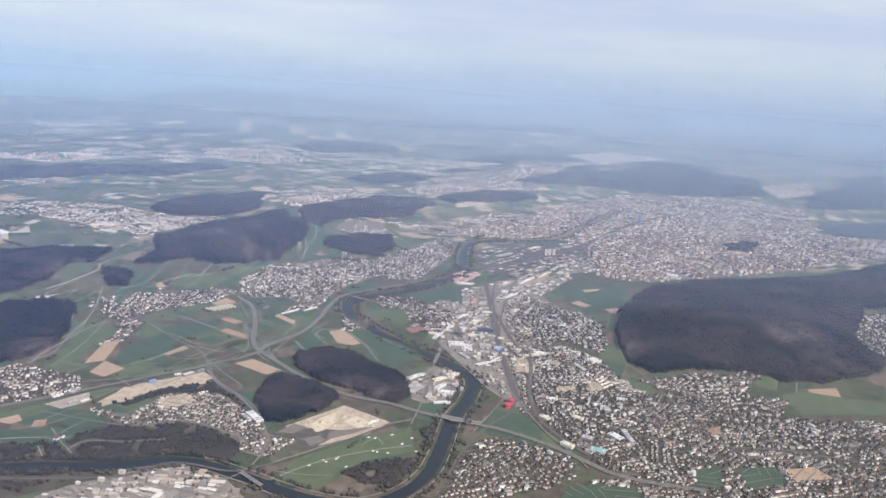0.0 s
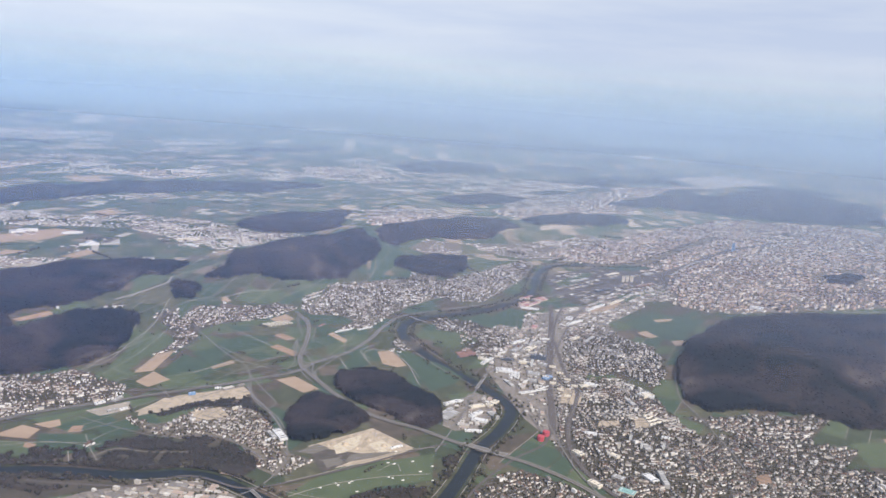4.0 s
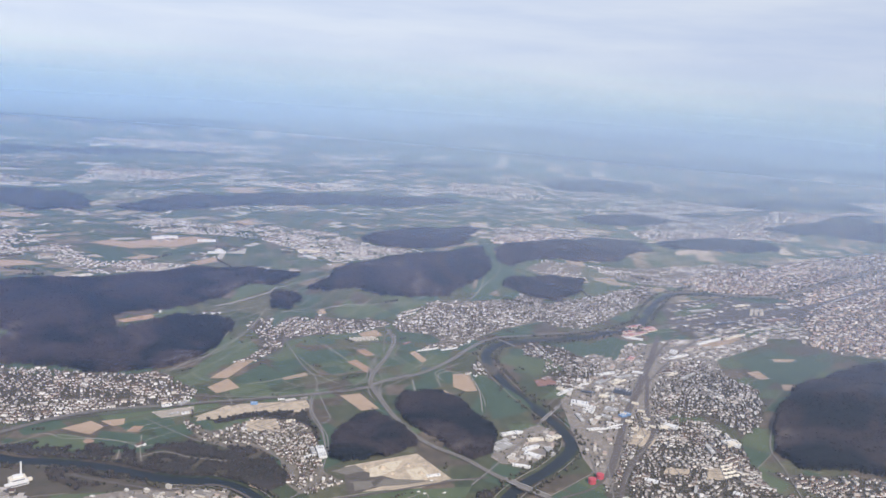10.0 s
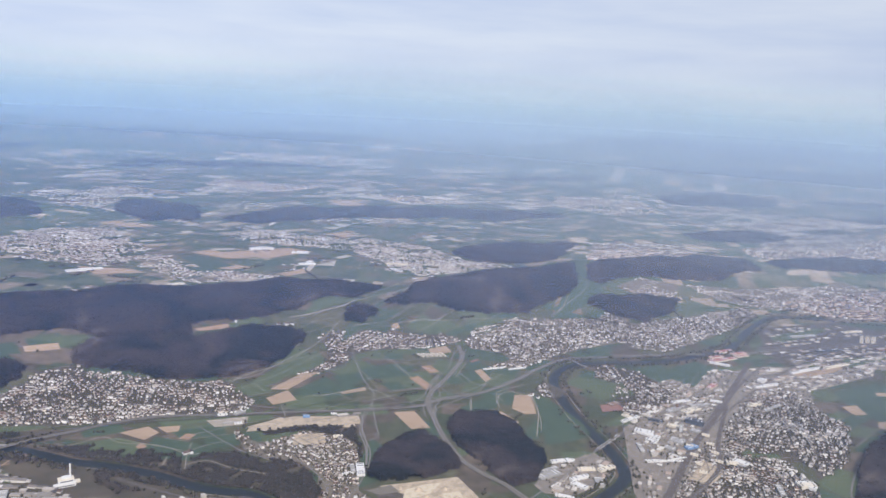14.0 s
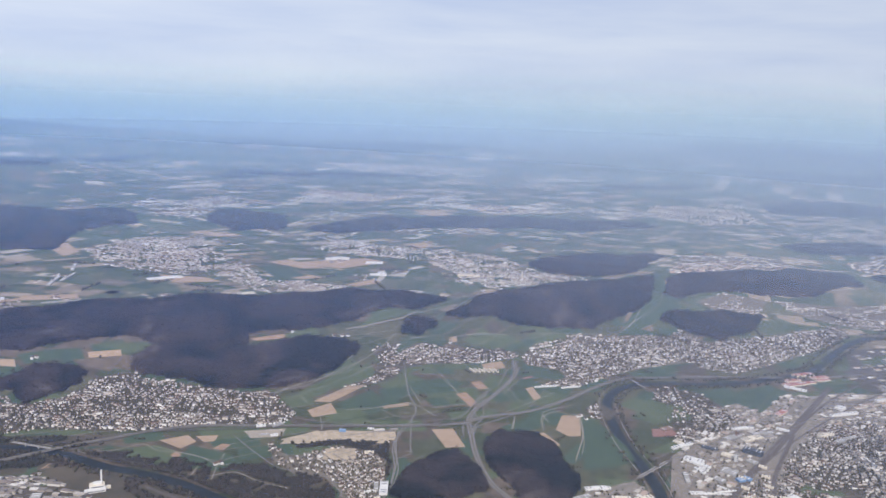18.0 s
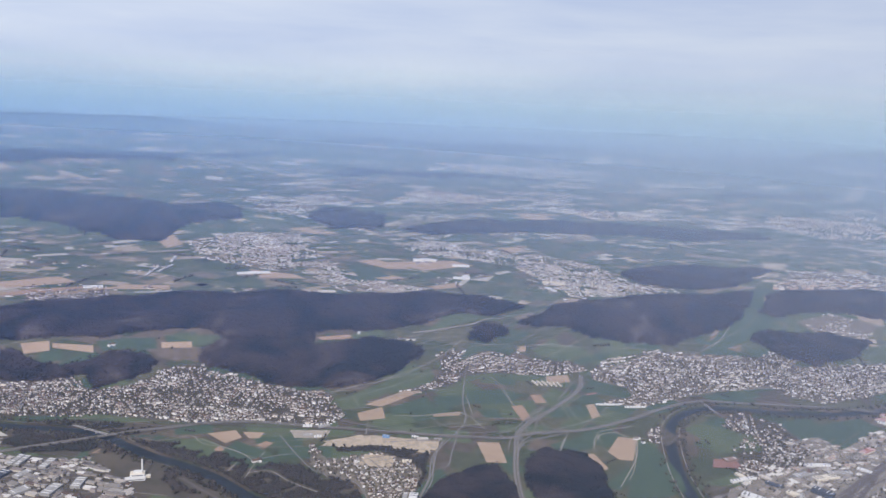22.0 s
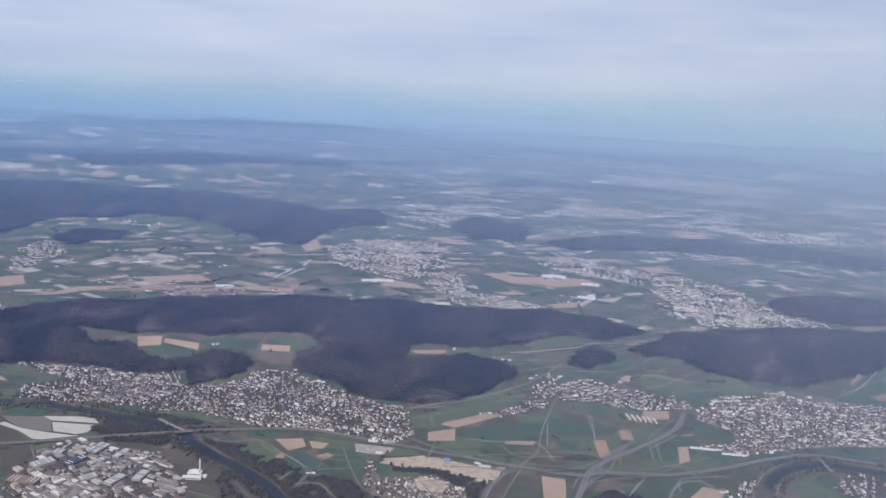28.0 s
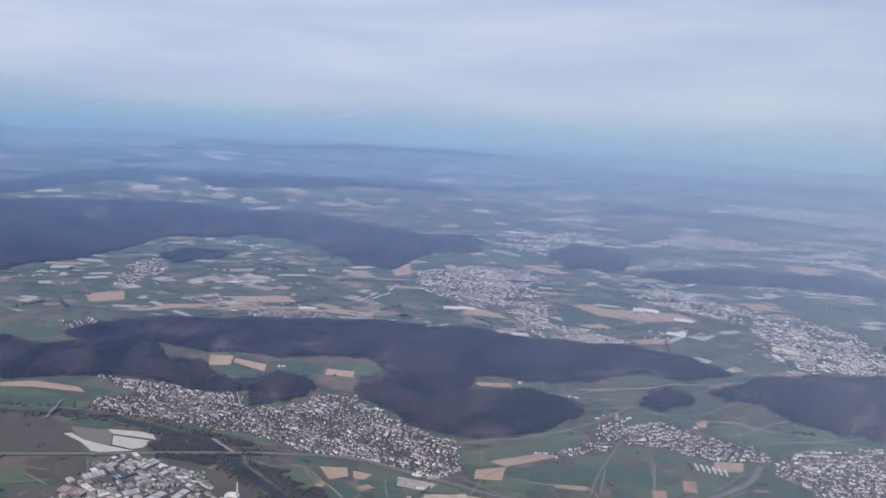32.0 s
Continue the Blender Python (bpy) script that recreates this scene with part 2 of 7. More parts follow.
M_ROOF_O = material("roof_tiles_single", [(0.75, 0.75, 0.75), (1, 1, 1)], 1.2, rand="object", rand_stops=[(0.105, 0.074, 0.061), (0.082, 0.068, 0.062), (0.13, 0.087, 0.069), (0.088, 0.080, 0.074), (0.16, 0.107, 0.083), (0.22, 0.19, 0.17), (0.115, 0.093, 0.082)])
M_FLAT_O = material("flat_roof_single", [(0.80, 0.80, 0.80), (1, 1, 1)], 0.6, rand="object", rand_stops=[(0.30, 0.275, 0.25), (0.20, 0.182, 0.168), (0.40, 0.365, 0.33), (0.24, 0.22, 0.20), (0.60, 0.57, 0.53), (0.15, 0.138, 0.13), (0.23, 0.195, 0.178)])
M_WORKS = material("works_roof", [(0.80, 0.80, 0.80), (1, 1, 1)], 0.6, rand="island", rand_stops=[(0.42, 0.385, 0.34), (0.26, 0.235, 0.21), (0.52, 0.48, 0.43), (0.20, 0.182, 0.165), (0.60, 0.57, 0.52), (0.33, 0.295, 0.26), (0.40, 0.315, 0.26)])
M_WORKS_O = material("works_roof_single", [(0.80, 0.80, 0.80), (1, 1, 1)], 0.6, rand="object", rand_stops=[(0.42, 0.385, 0.34), (0.26, 0.235, 0.21), (0.52, 0.48, 0.43), (0.20, 0.182, 0.165), (0.60, 0.57, 0.52), (0.33, 0.295, 0.26), (0.40, 0.315, 0.26)])


def land_material():
    """Open land: a patchwork of meadows, crops and ploughed strips with hedges, and far woods."""
    m = bpy.data.materials.new("open_land")
    m.use_nodes = True
    n, l = m.node_tree.nodes, m.node_tree.links
    b = n["Principled BSDF"]
    b.inputs["Roughness"].default_value, b.inputs["Specular IOR Level"].default_value = 0.95, 0.1
    geo = n.new("ShaderNodeNewGeometry")
    warp, wadd = n.new("ShaderNodeTexNoise"), n.new("ShaderNodeVectorMath")
    warp.inputs["Scale"].default_value, warp.inputs["Detail"].default_value = 0.012, 3
    wsc = n.new("ShaderNodeVectorMath")
    wsc.operation, wsc.inputs[1].default_value = "MULTIPLY", (5, 5, 0)
    wadd.operation = "ADD"
    l.new(geo.outputs["Position"], warp.inputs["Vector"])
    l.new(warp.outputs["Color"], wsc.inputs[0])
    l.new(geo.outputs["Position"], wadd.inputs[0])
    l.new(wsc.outputs[0], wadd.inputs[1])
    mp = n.new("ShaderNodeMapping")
    mp.inputs["Rotation"].default_value, mp.inputs["Scale"].default_value = (0, 0, 0.35), (0.055, 0.075, 0.0)
    l.new(wadd.outputs[0], mp.inputs["Vector"])
    vor = n.new("ShaderNodeTexVoronoi")
    vor.distance = "CHEBYCHEV"
    vor.inputs["Scale"].default_value, vor.inputs["Randomness"].default_value = 1.0, 0.58
    l.new(mp.outputs[0], vor.inputs["Vector"])
    sep = n.new("ShaderNodeSeparateColor")
    l.new(vor.outputs["Color"], sep.inputs[0])
    ramp = n.new("ShaderNodeValToRGB")
    ramp.color_ramp.interpolation = "CONSTANT"
    set_ramp(ramp, [(0.100, 0.122, 0.070), (0.075, 0.105, 0.062), (0.145, 0.150, 0.092), (0.095, 0.108, 0.070), (0.14, 0.14, 0.090), (0.17, 0.150, 0.105), (0.105, 0.125, 0.074), (0.23, 0.195, 0.14), (0.085, 0.105, 0.068), (0.095, 0.12, 0.07), (0.32, 0.265, 0.20), (0.40, 0.34, 0.265)], 0.0, 0.92)
    valley = n.new("ShaderNodeValToRGB")
    valley.color_ramp.interpolation = "CONSTANT"
    set_ramp(valley, [(0.078, 0.086, 0.052), (0.064, 0.078, 0.048), (0.104, 0.104, 0.066), (0.098, 0.084, 0.064), (0.090, 0.094, 0.060), (0.135, 0.112, 0.085)], 0.0, 0.85)
    l.new(sep.outputs[0], ramp.inputs[0])
    l.new(sep.outputs[0], valley.inputs[0])
    north, use = n.new("ShaderNodeMapRange"), n.new("ShaderNodeMixRGB")
    where = n.new("ShaderNodeVectorMath")
    where.operation = "LENGTH"
    l.new(geo.outputs["Position"], where.inputs[0])
    l.new(where.outputs["Value"], north.inputs["Value"])
    north.inputs["From Min"].default_value, north.inputs["From Max"].default_value = 520, 560
    l.new(north.outputs[0], use.inputs[0])
    l.new(valley.outputs[0], use.inputs[1])
    l.new(ramp.outputs[0], use.inputs[2])
    grain, gr = n.new("ShaderNodeTexNoise"), n.new("ShaderNodeValToRGB")
    grain.inputs["Scale"].default_value, grain.inputs["Detail"].default_value, grain.inputs["Roughness"].default_value = 0.25, 8, 0.7
    l.new(geo.outputs["Position"], grain.inputs["Vector"])
    l.new(grain.outputs["Fac"], gr.inputs[0])
    set_ramp(gr, [(0.55, 0.55, 0.55), (1.25, 1.2, 1.2)], 0.3, 0.7)
    mul = n.new("ShaderNodeMixRGB")
    mul.blend_type, mul.inputs[0].default_value = "MULTIPLY", 1.0
    l.new(use.outputs[0], mul.inputs[1])
    l.new(gr.outputs[0], mul.inputs[2])
    # far woods, in patches a kilometre or two across
    big, br, mix = n.new("ShaderNodeTexNoise"), n.new("ShaderNodeValToRGB"), n.new("ShaderNodeMixRGB")
    bmap = n.new("ShaderNodeMapping")
    bmap.inputs["Scale"].default_value = (0.0042, 0.0062, 0)
    l.new(geo.outputs["Position"], bmap.inputs["Vector"])
    l.new(bmap.outputs[0], big.inputs["Vector"])
    big.inputs["Scale"].default_value, big.inputs["Detail"].default_value, big.inputs["Roughness"].default_value = 1.0, 5, 0.5
    l.new(big.outputs["Fac"], br.inputs[0])
    set_ramp(br, [(0, 0, 0), (1, 1, 1)], 0.53, 0.55)
    dist, far = n.new("ShaderNodeVectorMath"), n.new("ShaderNodeMapRange")
    dist.operation = "LENGTH"
    l.new(geo.outputs["Position"], dist.inputs[0])
    l.new(dist.outputs["Value"], far.inputs["Value"])
    far.inputs["From Min"].default_value, far.inputs["From Max"].default_value = 1000, 1100
    both = n.new("ShaderNodeMath")
    both.operation = "MULTIPLY"
    l.new(far.outputs[0], both.inputs[1])
    high, hz, most = n.new("ShaderNodeMapRange"), n.new("ShaderNodeSeparateXYZ"), n.new("ShaderNodeMath")
    l.new(geo.outputs["Position"], hz.inputs[0])
    l.new(hz.outputs["Z"], high.inputs["Value"])
    high.inputs["From Min"].default_value, high.inputs["From Max"].default_value = 19.0, 21.0
    most.operation = "MAXIMUM"
    l.new(high.outputs[0], most.inputs[0])
    l.new(br.outputs[0], most.inputs[1])
    l.new(most.outputs[0], both.inputs[0])
    l.new(both.outputs[0], mix.inputs[0])
    l.new(mul.outputs[0], mix.inputs[1])
    mix.inputs[2].default_value = (0.030, 0.028, 0.022, 1)
    l.new(mix.outputs[0], b.inputs["Base Color"])
    return m


M_LAND = land_material()


def haze_material(name, colour, thick, top, reach, solid=False):
    """A thin see-through sheet standing in for haze: airlight put into its colour and opacity, scattering the daylight,
    thickest at the height of the inversion and fading out above it.
    """
    m = bpy.data.materials.new(name)
    m.use_nodes = True
    n, l = m.node_tree.nodes, m.node_tree.links
    n.clear()
    out, mix, clear = n.new("ShaderNodeOutputMaterial"), n.new("ShaderNodeMixShader"), n.new("ShaderNodeBsdfTransparent")
    both, dif, tra = n.new("ShaderNodeMixShader"), n.new("ShaderNodeBsdfDiffuse"), n.new("ShaderNodeBsdfTranslucent")
    # haze tint put in by x: bluer over the western country, greyer over the eastern city
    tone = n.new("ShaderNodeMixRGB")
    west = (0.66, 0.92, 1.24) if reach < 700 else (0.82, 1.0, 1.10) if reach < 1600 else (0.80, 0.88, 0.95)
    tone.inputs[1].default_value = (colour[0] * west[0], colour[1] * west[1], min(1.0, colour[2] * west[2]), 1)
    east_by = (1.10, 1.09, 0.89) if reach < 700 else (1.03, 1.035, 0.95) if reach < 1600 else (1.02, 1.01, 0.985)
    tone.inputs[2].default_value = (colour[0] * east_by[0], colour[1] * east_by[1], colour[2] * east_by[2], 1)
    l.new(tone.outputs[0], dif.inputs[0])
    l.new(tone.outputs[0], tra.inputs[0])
    both.inputs[0].default_value = 0.5
    l.new(dif.outputs[0], both.inputs[1])
    l.new(tra.outputs[0], both.inputs[2])
    geo, sep, ramp = n.new("ShaderNodeNewGeometry"), n.new("ShaderNodeSeparateXYZ"), n.new("ShaderNodeValToRGB")
    rng = n.new("ShaderNodeMapRange")
    l.new(geo.outputs["Position"], sep.inputs[0])
    l.new(sep.outputs["Z"], rng.inputs["Value"])
    rng.inputs["From Min"].default_value, rng.inputs["From Max"].default_value = 0, top
    l.new(rng.outputs[0], ramp.inputs[0])
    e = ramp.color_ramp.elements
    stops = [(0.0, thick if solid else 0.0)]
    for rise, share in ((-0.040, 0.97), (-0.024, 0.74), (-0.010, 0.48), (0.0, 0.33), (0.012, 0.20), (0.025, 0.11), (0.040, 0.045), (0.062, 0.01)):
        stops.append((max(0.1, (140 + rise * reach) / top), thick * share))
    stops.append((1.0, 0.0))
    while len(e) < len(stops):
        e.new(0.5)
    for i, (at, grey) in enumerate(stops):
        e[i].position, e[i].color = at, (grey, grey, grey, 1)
    # opacity by x imitates the depth of haze: less in the west, more over the eastern city
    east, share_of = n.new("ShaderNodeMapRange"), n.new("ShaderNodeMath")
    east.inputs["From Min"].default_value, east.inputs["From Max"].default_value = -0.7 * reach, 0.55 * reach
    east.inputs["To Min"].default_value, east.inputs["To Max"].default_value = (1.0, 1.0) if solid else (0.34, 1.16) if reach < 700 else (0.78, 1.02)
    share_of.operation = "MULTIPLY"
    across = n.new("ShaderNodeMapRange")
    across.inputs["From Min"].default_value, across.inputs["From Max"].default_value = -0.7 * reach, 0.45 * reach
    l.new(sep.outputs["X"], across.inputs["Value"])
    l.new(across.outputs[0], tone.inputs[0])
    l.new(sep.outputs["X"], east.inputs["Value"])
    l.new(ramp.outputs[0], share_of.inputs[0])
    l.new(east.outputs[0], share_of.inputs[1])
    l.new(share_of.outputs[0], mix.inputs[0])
    l.new(clear.outputs[0], mix.inputs[1])
    l.new(both.outputs[0], mix.inputs[2])
    l.new(mix.outputs[0], out.inputs[0])
    return m


# ---- building blocks ----
HILLS = [  # ax, ay, bx, by, height, half width
    (-270, 425, -110, 432, 11, 42), (-110, 440, 70, 478, 10.5, 38), (150, 488, 262, 520, 13, 36),
    (330, 575, 520, 600, 7, 42), (540, 575, 660, 590, 8, 40), (300, 205, 640, 120, 15, 55),
    (-700, 690, -520, 830, 24, 70), (-520, 830, -350, 862, 20, 66), (-350, 862, -240, 825, 20, 62), (-240, 825, -165, 880, 12, 50), (-545, 590, -600, 720, 20, 70),
    (-150, 850, -110, 870, 11, 40), (70, 905, 110, 915, 6, 40), (800, 680, 1120, 620, 19, 75),
    (-64, 306, -60, 312, 3.2, 9), (560, 60, 1300, -60, 34, 110), (-900, 1150, -350, 1350, 26, 130), (-200, 1900, 500, 2150, 22, 150),
    (900, 1500, 1700, 1250, 24, 160), (-1300, 2100, -500, 2500, 40, 230), (1300, 2300, 2600, 1500, 45, 280),
]


def ground_z(x, y):
    """Height of the land: the valley floor at zero, a higher plain to the north, rounded wooded hills."""
    x, y = np.asarray(x, float), np.asarray(y, float)
    s = np.clip((y - 0.16 * x - 400) / 130, 0, 1) * np.clip((420 - x + 0.6 * (y - 480)) / 160, 0, 1)
    z = 4.5 * s * s * (3 - 2 * s)
    top = np.zeros_like(z)
    for ax, ay, bx, by, h, w in HILLS:
        dx, dy = bx - ax, by - ay
        k = np.clip(((x - ax) * dx + (y - ay) * dy) / (dx * dx + dy * dy), 0, 1)
        top = np.maximum(top, h * np.exp(-(((x - ax - k * dx) ** 2 + (y - ay - k * dy) ** 2) / (w * w)) ** 1.3))
    z = z + top
    far = np.clip((np.hypot(x, y) - 900) / 1500, 0, 1)
    z = z + far * (9 * np.sin(x / 210 + 1.3 * np.sin(y / 330)) * np.sin(y / 170 + x / 900) + 6 * np.sin(x / 97 + y / 260) * np.sin(y / 75))
    return z


def mesh_of(name, verts, faces, mats, slots=None, smooth=False):
    me = bpy.data.meshes.new(name)
    me.from_pydata(np.asarray(verts, float).tolist(), [], faces.tolist() if isinstance(faces, np.ndarray) else [list(map(int, f)) for f in faces])
    for mt in (mats if isinstance(mats, (list, tuple)) else [mats]):
        me.materials.append(mt)
    if slots is not None:
        me.polygons.foreach_set("material_index", np.asarray(slots, np.int32))
    if smooth:
        me.polygons.foreach_set("use_smooth", np.ones(len(me.polygons), bool))
    me.update()
    return me


def part(name, me, parent, label=""):
    ob = new(name, me)
    ob.parent = parent
    return tagged(ob, label)


def inside(px_, py_, poly):
    """Which of the points lie inside the outline."""
    res = np.zeros(len(px_), bool)
    for (ax, ay), (bx, by) in zip(poly, poly[1:] + poly[:1]):
        if ay != by:
            res ^= ((ay > py_) != (by > py_)) & (px_ < (bx - ax) * (py_ - ay) / (by - ay) + ax)
    return res


def wobble(x, y, size, reach):
    return (reach * (np.sin(x / size + 2.1 * np.sin(y / size / 1.7)) + 0.6 * np.sin(x / size * 2.3 + y / size * 1.9)),
            reach * (np.sin(y / size + 1.7 * np.sin(x / size / 1.4)) + 0.6 * np.sin(y / size * 2.1 - x / size * 1.7)))


def glide(pts, step):
    """A smooth line through the points, with vertices every so many units."""
    p = np.array(pts, float)
    p = np.vstack([2 * p[0] - p[1], p, 2 * p[-1] - p[-2]])
    out = []
    for i in range(1, len(p) - 2):
        n = max(2, int(np.hypot(*(p[i + 1] - p[i])) / step))
        for s in np.arange(n) / n:
            out.append(0.5 * (2 * p[i] + (p[i + 1] - p[i - 1]) * s + (2 * p[i - 1] - 5 * p[i] + 4 * p[i + 1] - p[i + 2]) * s * s
                              + (3 * p[i] - p[i - 1] - 3 * p[i + 1] + p[i + 2]) * s ** 3))
    out.append(p[-2])
    return np.array(out)


def ribbon(pts, width, lift, step=3.0, zs=None, thick=0.0):
    """Vertices and faces of a strip of that width along the line, laid on the land."""
    c = glide(pts, step)
    d = np.gradient(c, axis=0)
    d /= np.linalg.norm(d, axis=1)[:, None] + 1e-9
    s = np.stack([-d[:, 1], d[:, 0]], 1) * width / 2
    cols = [c - s, c, c + s]
    z0 = ground_z(c[:, 0], c[:, 1]) if zs is None else zs
    v, f, n = [], [], len(c)
    for col in cols:
        z = np.maximum(ground_z(col[:, 0], col[:, 1]), z0) + lift if zs is None else z0 + lift
        v += list(np.column_stack([col, z]))
    for i in range(n - 1):
        f += [(i, n + i, n + i + 1, i + 1), (n + i, 2 * n + i, 2 * n + i + 1, n + i + 1)]
    return v, f


# ---- the land ----
def axis_steps(lo, a, b, hi, fine, grow):
    mid = list(np.arange(a, b, fine))
    up, s = [b], fine
    while up[-1] < hi:
        s *= grow
        up.append(up[-1] + s)
    dn, s = [a], fine
    while dn[-1] > lo:
        s *= grow
        dn.append(dn[-1] - s)
    return np.array(sorted(dn[1:]) + mid + up)


RIVER = [(693.6, 475.9), (556.3, 438.7), (473.3, 418.4), (428.9, 436.3), (397.3, 447.3), (363.7, 429.3), (331.4, 404.4), (304.8, 384.7), (252.9, 371.5), (213.5, 374.9), (192.1, 372.4), (176.2, 358.4), (167.3, 336.4), (160.6, 303.3), (158.9, 278.2), (155, 256.7), (147.9, 244.6), (130.1, 233.5), (111.1, 225.3), (90.3, 212.2), (71.2, 201.8), (55.5, 198.5), (40.7, 201.7), (32.2, 213.2), (27.8, 224.4), (25.9, 233.6), (22.1, 246.8), (18.2, 257.3), (10.7, 265.8), (-3.4, 272.6), (-20.6, 287.9), (-35.2, 297.2), (-49.7, 304.1), (-62.2, 307.7), (-80.4, 324), (-136.4, 329.6), (-162.1, 328.2), (-201.2, 314.8), (-239, 300.4)]
RIVER_LINE = glide(RIVER, 2)


def build_ground():
    xs, ys = axis_steps(-4800, -300, 560, 4800, 4.0, 1.045), axis_steps(-4800, 60, 660, 4800, 4.0, 1.045)
    X, Y = np.meshgrid(xs, ys)
    Z = ground_z(X, Y)
    c = glide(RIVER, 4)
    near = np.full(X.shape, 1e9)
    for q in c:
        near = np.minimum(near, np.hypot(X - q[0], Y - q[1]))
    Z = Z - 0.7 * np.clip((6.5 - near) / 3, 0, 1)
    v = np.column_stack([X.ravel(), Y.ravel(), Z.ravel()])
    w = len(xs)
    f = [(j * w + i, j * w + i + 1, (j + 1) * w + i + 1, (j + 1) * w + i) for j in range(len(ys) - 1) for i in range(w - 1)]
    tagged(new("ground", mesh_of("ground", v, f, M_LAND, smooth=True)), "wide farmland plain of green and ploughed fields", "ground", kind="structure")


build_ground()
rv, rf = ribbon(RIVER, 4.7, -0.25, 2.5, zs=None)
tagged(new("river", mesh_of("river", rv, rf, M_WATER, smooth=True)), "dark blue-green river winding along the valley floor", "river", kind="structure")
line = glide(RIVER, 2.5)
way = np.gradient(line, axis=0)
way /= np.linalg.norm(way, axis=1)[:, None]
for side in (-1, 1):
    edge = line + side * 3.9 * np.column_stack([-way[:, 1], way[:, 0]])
    bv, bf = ribbon(edge[::3], 0.32, 0.16, 2.5)
    tagged(new("river_path", mesh_of("river_path", bv, bf, M_GRAVEL)), "pale gravel path along the river bank", "path", kind="structure")

# haze imitated by leaning tinted sheets, one behind the other, from close by to the distance
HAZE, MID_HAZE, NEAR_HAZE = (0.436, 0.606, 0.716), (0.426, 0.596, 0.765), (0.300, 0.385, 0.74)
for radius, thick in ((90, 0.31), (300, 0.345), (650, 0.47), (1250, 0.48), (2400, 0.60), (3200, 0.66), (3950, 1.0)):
    n, lean = 72, 2.0 if radius < 3500 else 1.7
    top = 142 + (radius + 280) * 0.075
    ang = np.radians(np.linspace(-130, 80, n))
    hv, hf = [], []
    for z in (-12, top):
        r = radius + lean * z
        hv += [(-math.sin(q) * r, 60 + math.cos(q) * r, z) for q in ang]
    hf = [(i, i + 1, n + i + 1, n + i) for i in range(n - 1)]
    veil = tagged(new("haze_sheet", mesh_of("haze_sheet", hv, hf, haze_material("haze", HAZE if radius > 1500 else MID_HAZE if radius > 500 else NEAR_HAZE, thick, top, radius + 280, radius > 3500), smooth=True)), "leaning tinted sheet standing in for pale blue haze", "haze", kind="structure")
    # the sheets only tint the view and cast no shadow on the land
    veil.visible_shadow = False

# ---- fields ----
FIELD_LABEL = {"t": "pale tan ploughed field among green crops", "b": "brown bare-soil field among green crops", "d": "dark green field of young crops",
               "g": "dull green meadow in the valley", "l": "pale sandy gravel pit and building ground", "u": "grey-brown gardens and streets between the houses", "p": "pale freshly dug sand of the gravel pit", "k": "grey-brown drained basin beside the river", "s": "grey bare made ground", "v": "dark gardens and lanes between the houses", "x": "brown wintry scrub along the river", "c": "pale paved yards between works halls", "y": "grey-brown paved yards and sidings between works halls", "r": "red cinder sports ground", "w": "white covered basin beside the river"}


LAID, LOTS, GROUNDS = [0], [], [0]


def field(kind, poly, lift=0.10):
    LAID[0] += 1
    if kind in "tlwrbd":
        LOTS.append(poly)
    GROUNDS[0] += lift < 0.05
    lift = 0.054 + 0.0005 * GROUNDS[0] if lift < 0.05 else lift + 0.0008 * LAID[0]
    bm = bmesh.new()
    bmesh.ops.triangulate(bm, faces=[bm.faces.new([bm.verts.new((x, y, 0)) for x, y in poly])])
    size = 2.2 if kind == "x" else 4.5 if abs(poly[0][0]) + poly[0][1] < 900 else 12
    for _ in range(8):
        long = [e for e in bm.edges if e.calc_length() > size]
        if not long:
            break
        bmesh.ops.subdivide_edges(bm, edges=long, cuts=1)
        bmesh.ops.triangulate(bm, faces=bm.faces[:])
    if kind == "x":   # open water stays clear
        wet = [fc for fc in bm.faces if np.min(np.hypot(RIVER_LINE[:, 0] - fc.calc_center_median().x, RIVER_LINE[:, 1] - fc.calc_center_median().y)) < 3.6]
        bmesh.ops.delete(bm, geom=wet, context="FACES")
    v = np.array([vt.co[:] for vt in bm.verts])
    z = ground_z(v[:, 0], v[:, 1]) + lift
    for vt, h in zip(bm.verts, z):
        vt.co.z = h
    bmesh.ops.recalc_face_normals(bm, faces=bm.faces[:])
    me = bpy.data.meshes.new("field")
    bm.to_mesh(me)
    bm.free()
    me.materials.append(M_FIELD[kind])
    tagged(new("field", me), FIELD_LABEL[kind], "field", kind="structure")


field('y', [(176.1, 290.3), (223.9, 320.8), (270.2, 347.8), (304.7, 352.7), (334.9, 343.8), (313.8, 326.6), (278.1, 308), (223.4, 273.5), (139.1, 209.4), (147.7, 236.3), (162, 263.7)])
field('x', [(-74.8, 318.8), (-54.3, 307.6), (-18.7, 291.2), (9.8, 295.9), (33.3, 281.1), (37.2, 256.4), (-68.3, 279.8)])
field('x', [(-116.5, 324.7), (-103.6, 335.5), (-83.2, 336.6), (-57.8, 333.4), (-45.4, 331.4), (-92.4, 308.3)])
field('x', [(-84.7, 309.4), (-58.7, 312.1), (-45.4, 307.9), (-25.6, 295.6), (-17.4, 289.4), (-36.4, 280.7), (-66, 287.3)])
field('t', [(27.3, 354), (38.4, 362.1), (40.6, 349.1), (29.4, 345.2)])
field('t', [(30.3, 364.6), (48.2, 383.8), (57.9, 385.1), (38.4, 362.8)])
field('d', [(41.1, 361.1), (59.4, 377.8), (64.1, 360.6), (44.2, 352.8)])
field('d', [(62.2, 378.1), (74.1, 379.7), (73.7, 365.3), (65.4, 361.4)])
field('t', [(62.2, 355.7), (74.9, 359.9), (74.7, 355.2), (62.3, 352.4)])
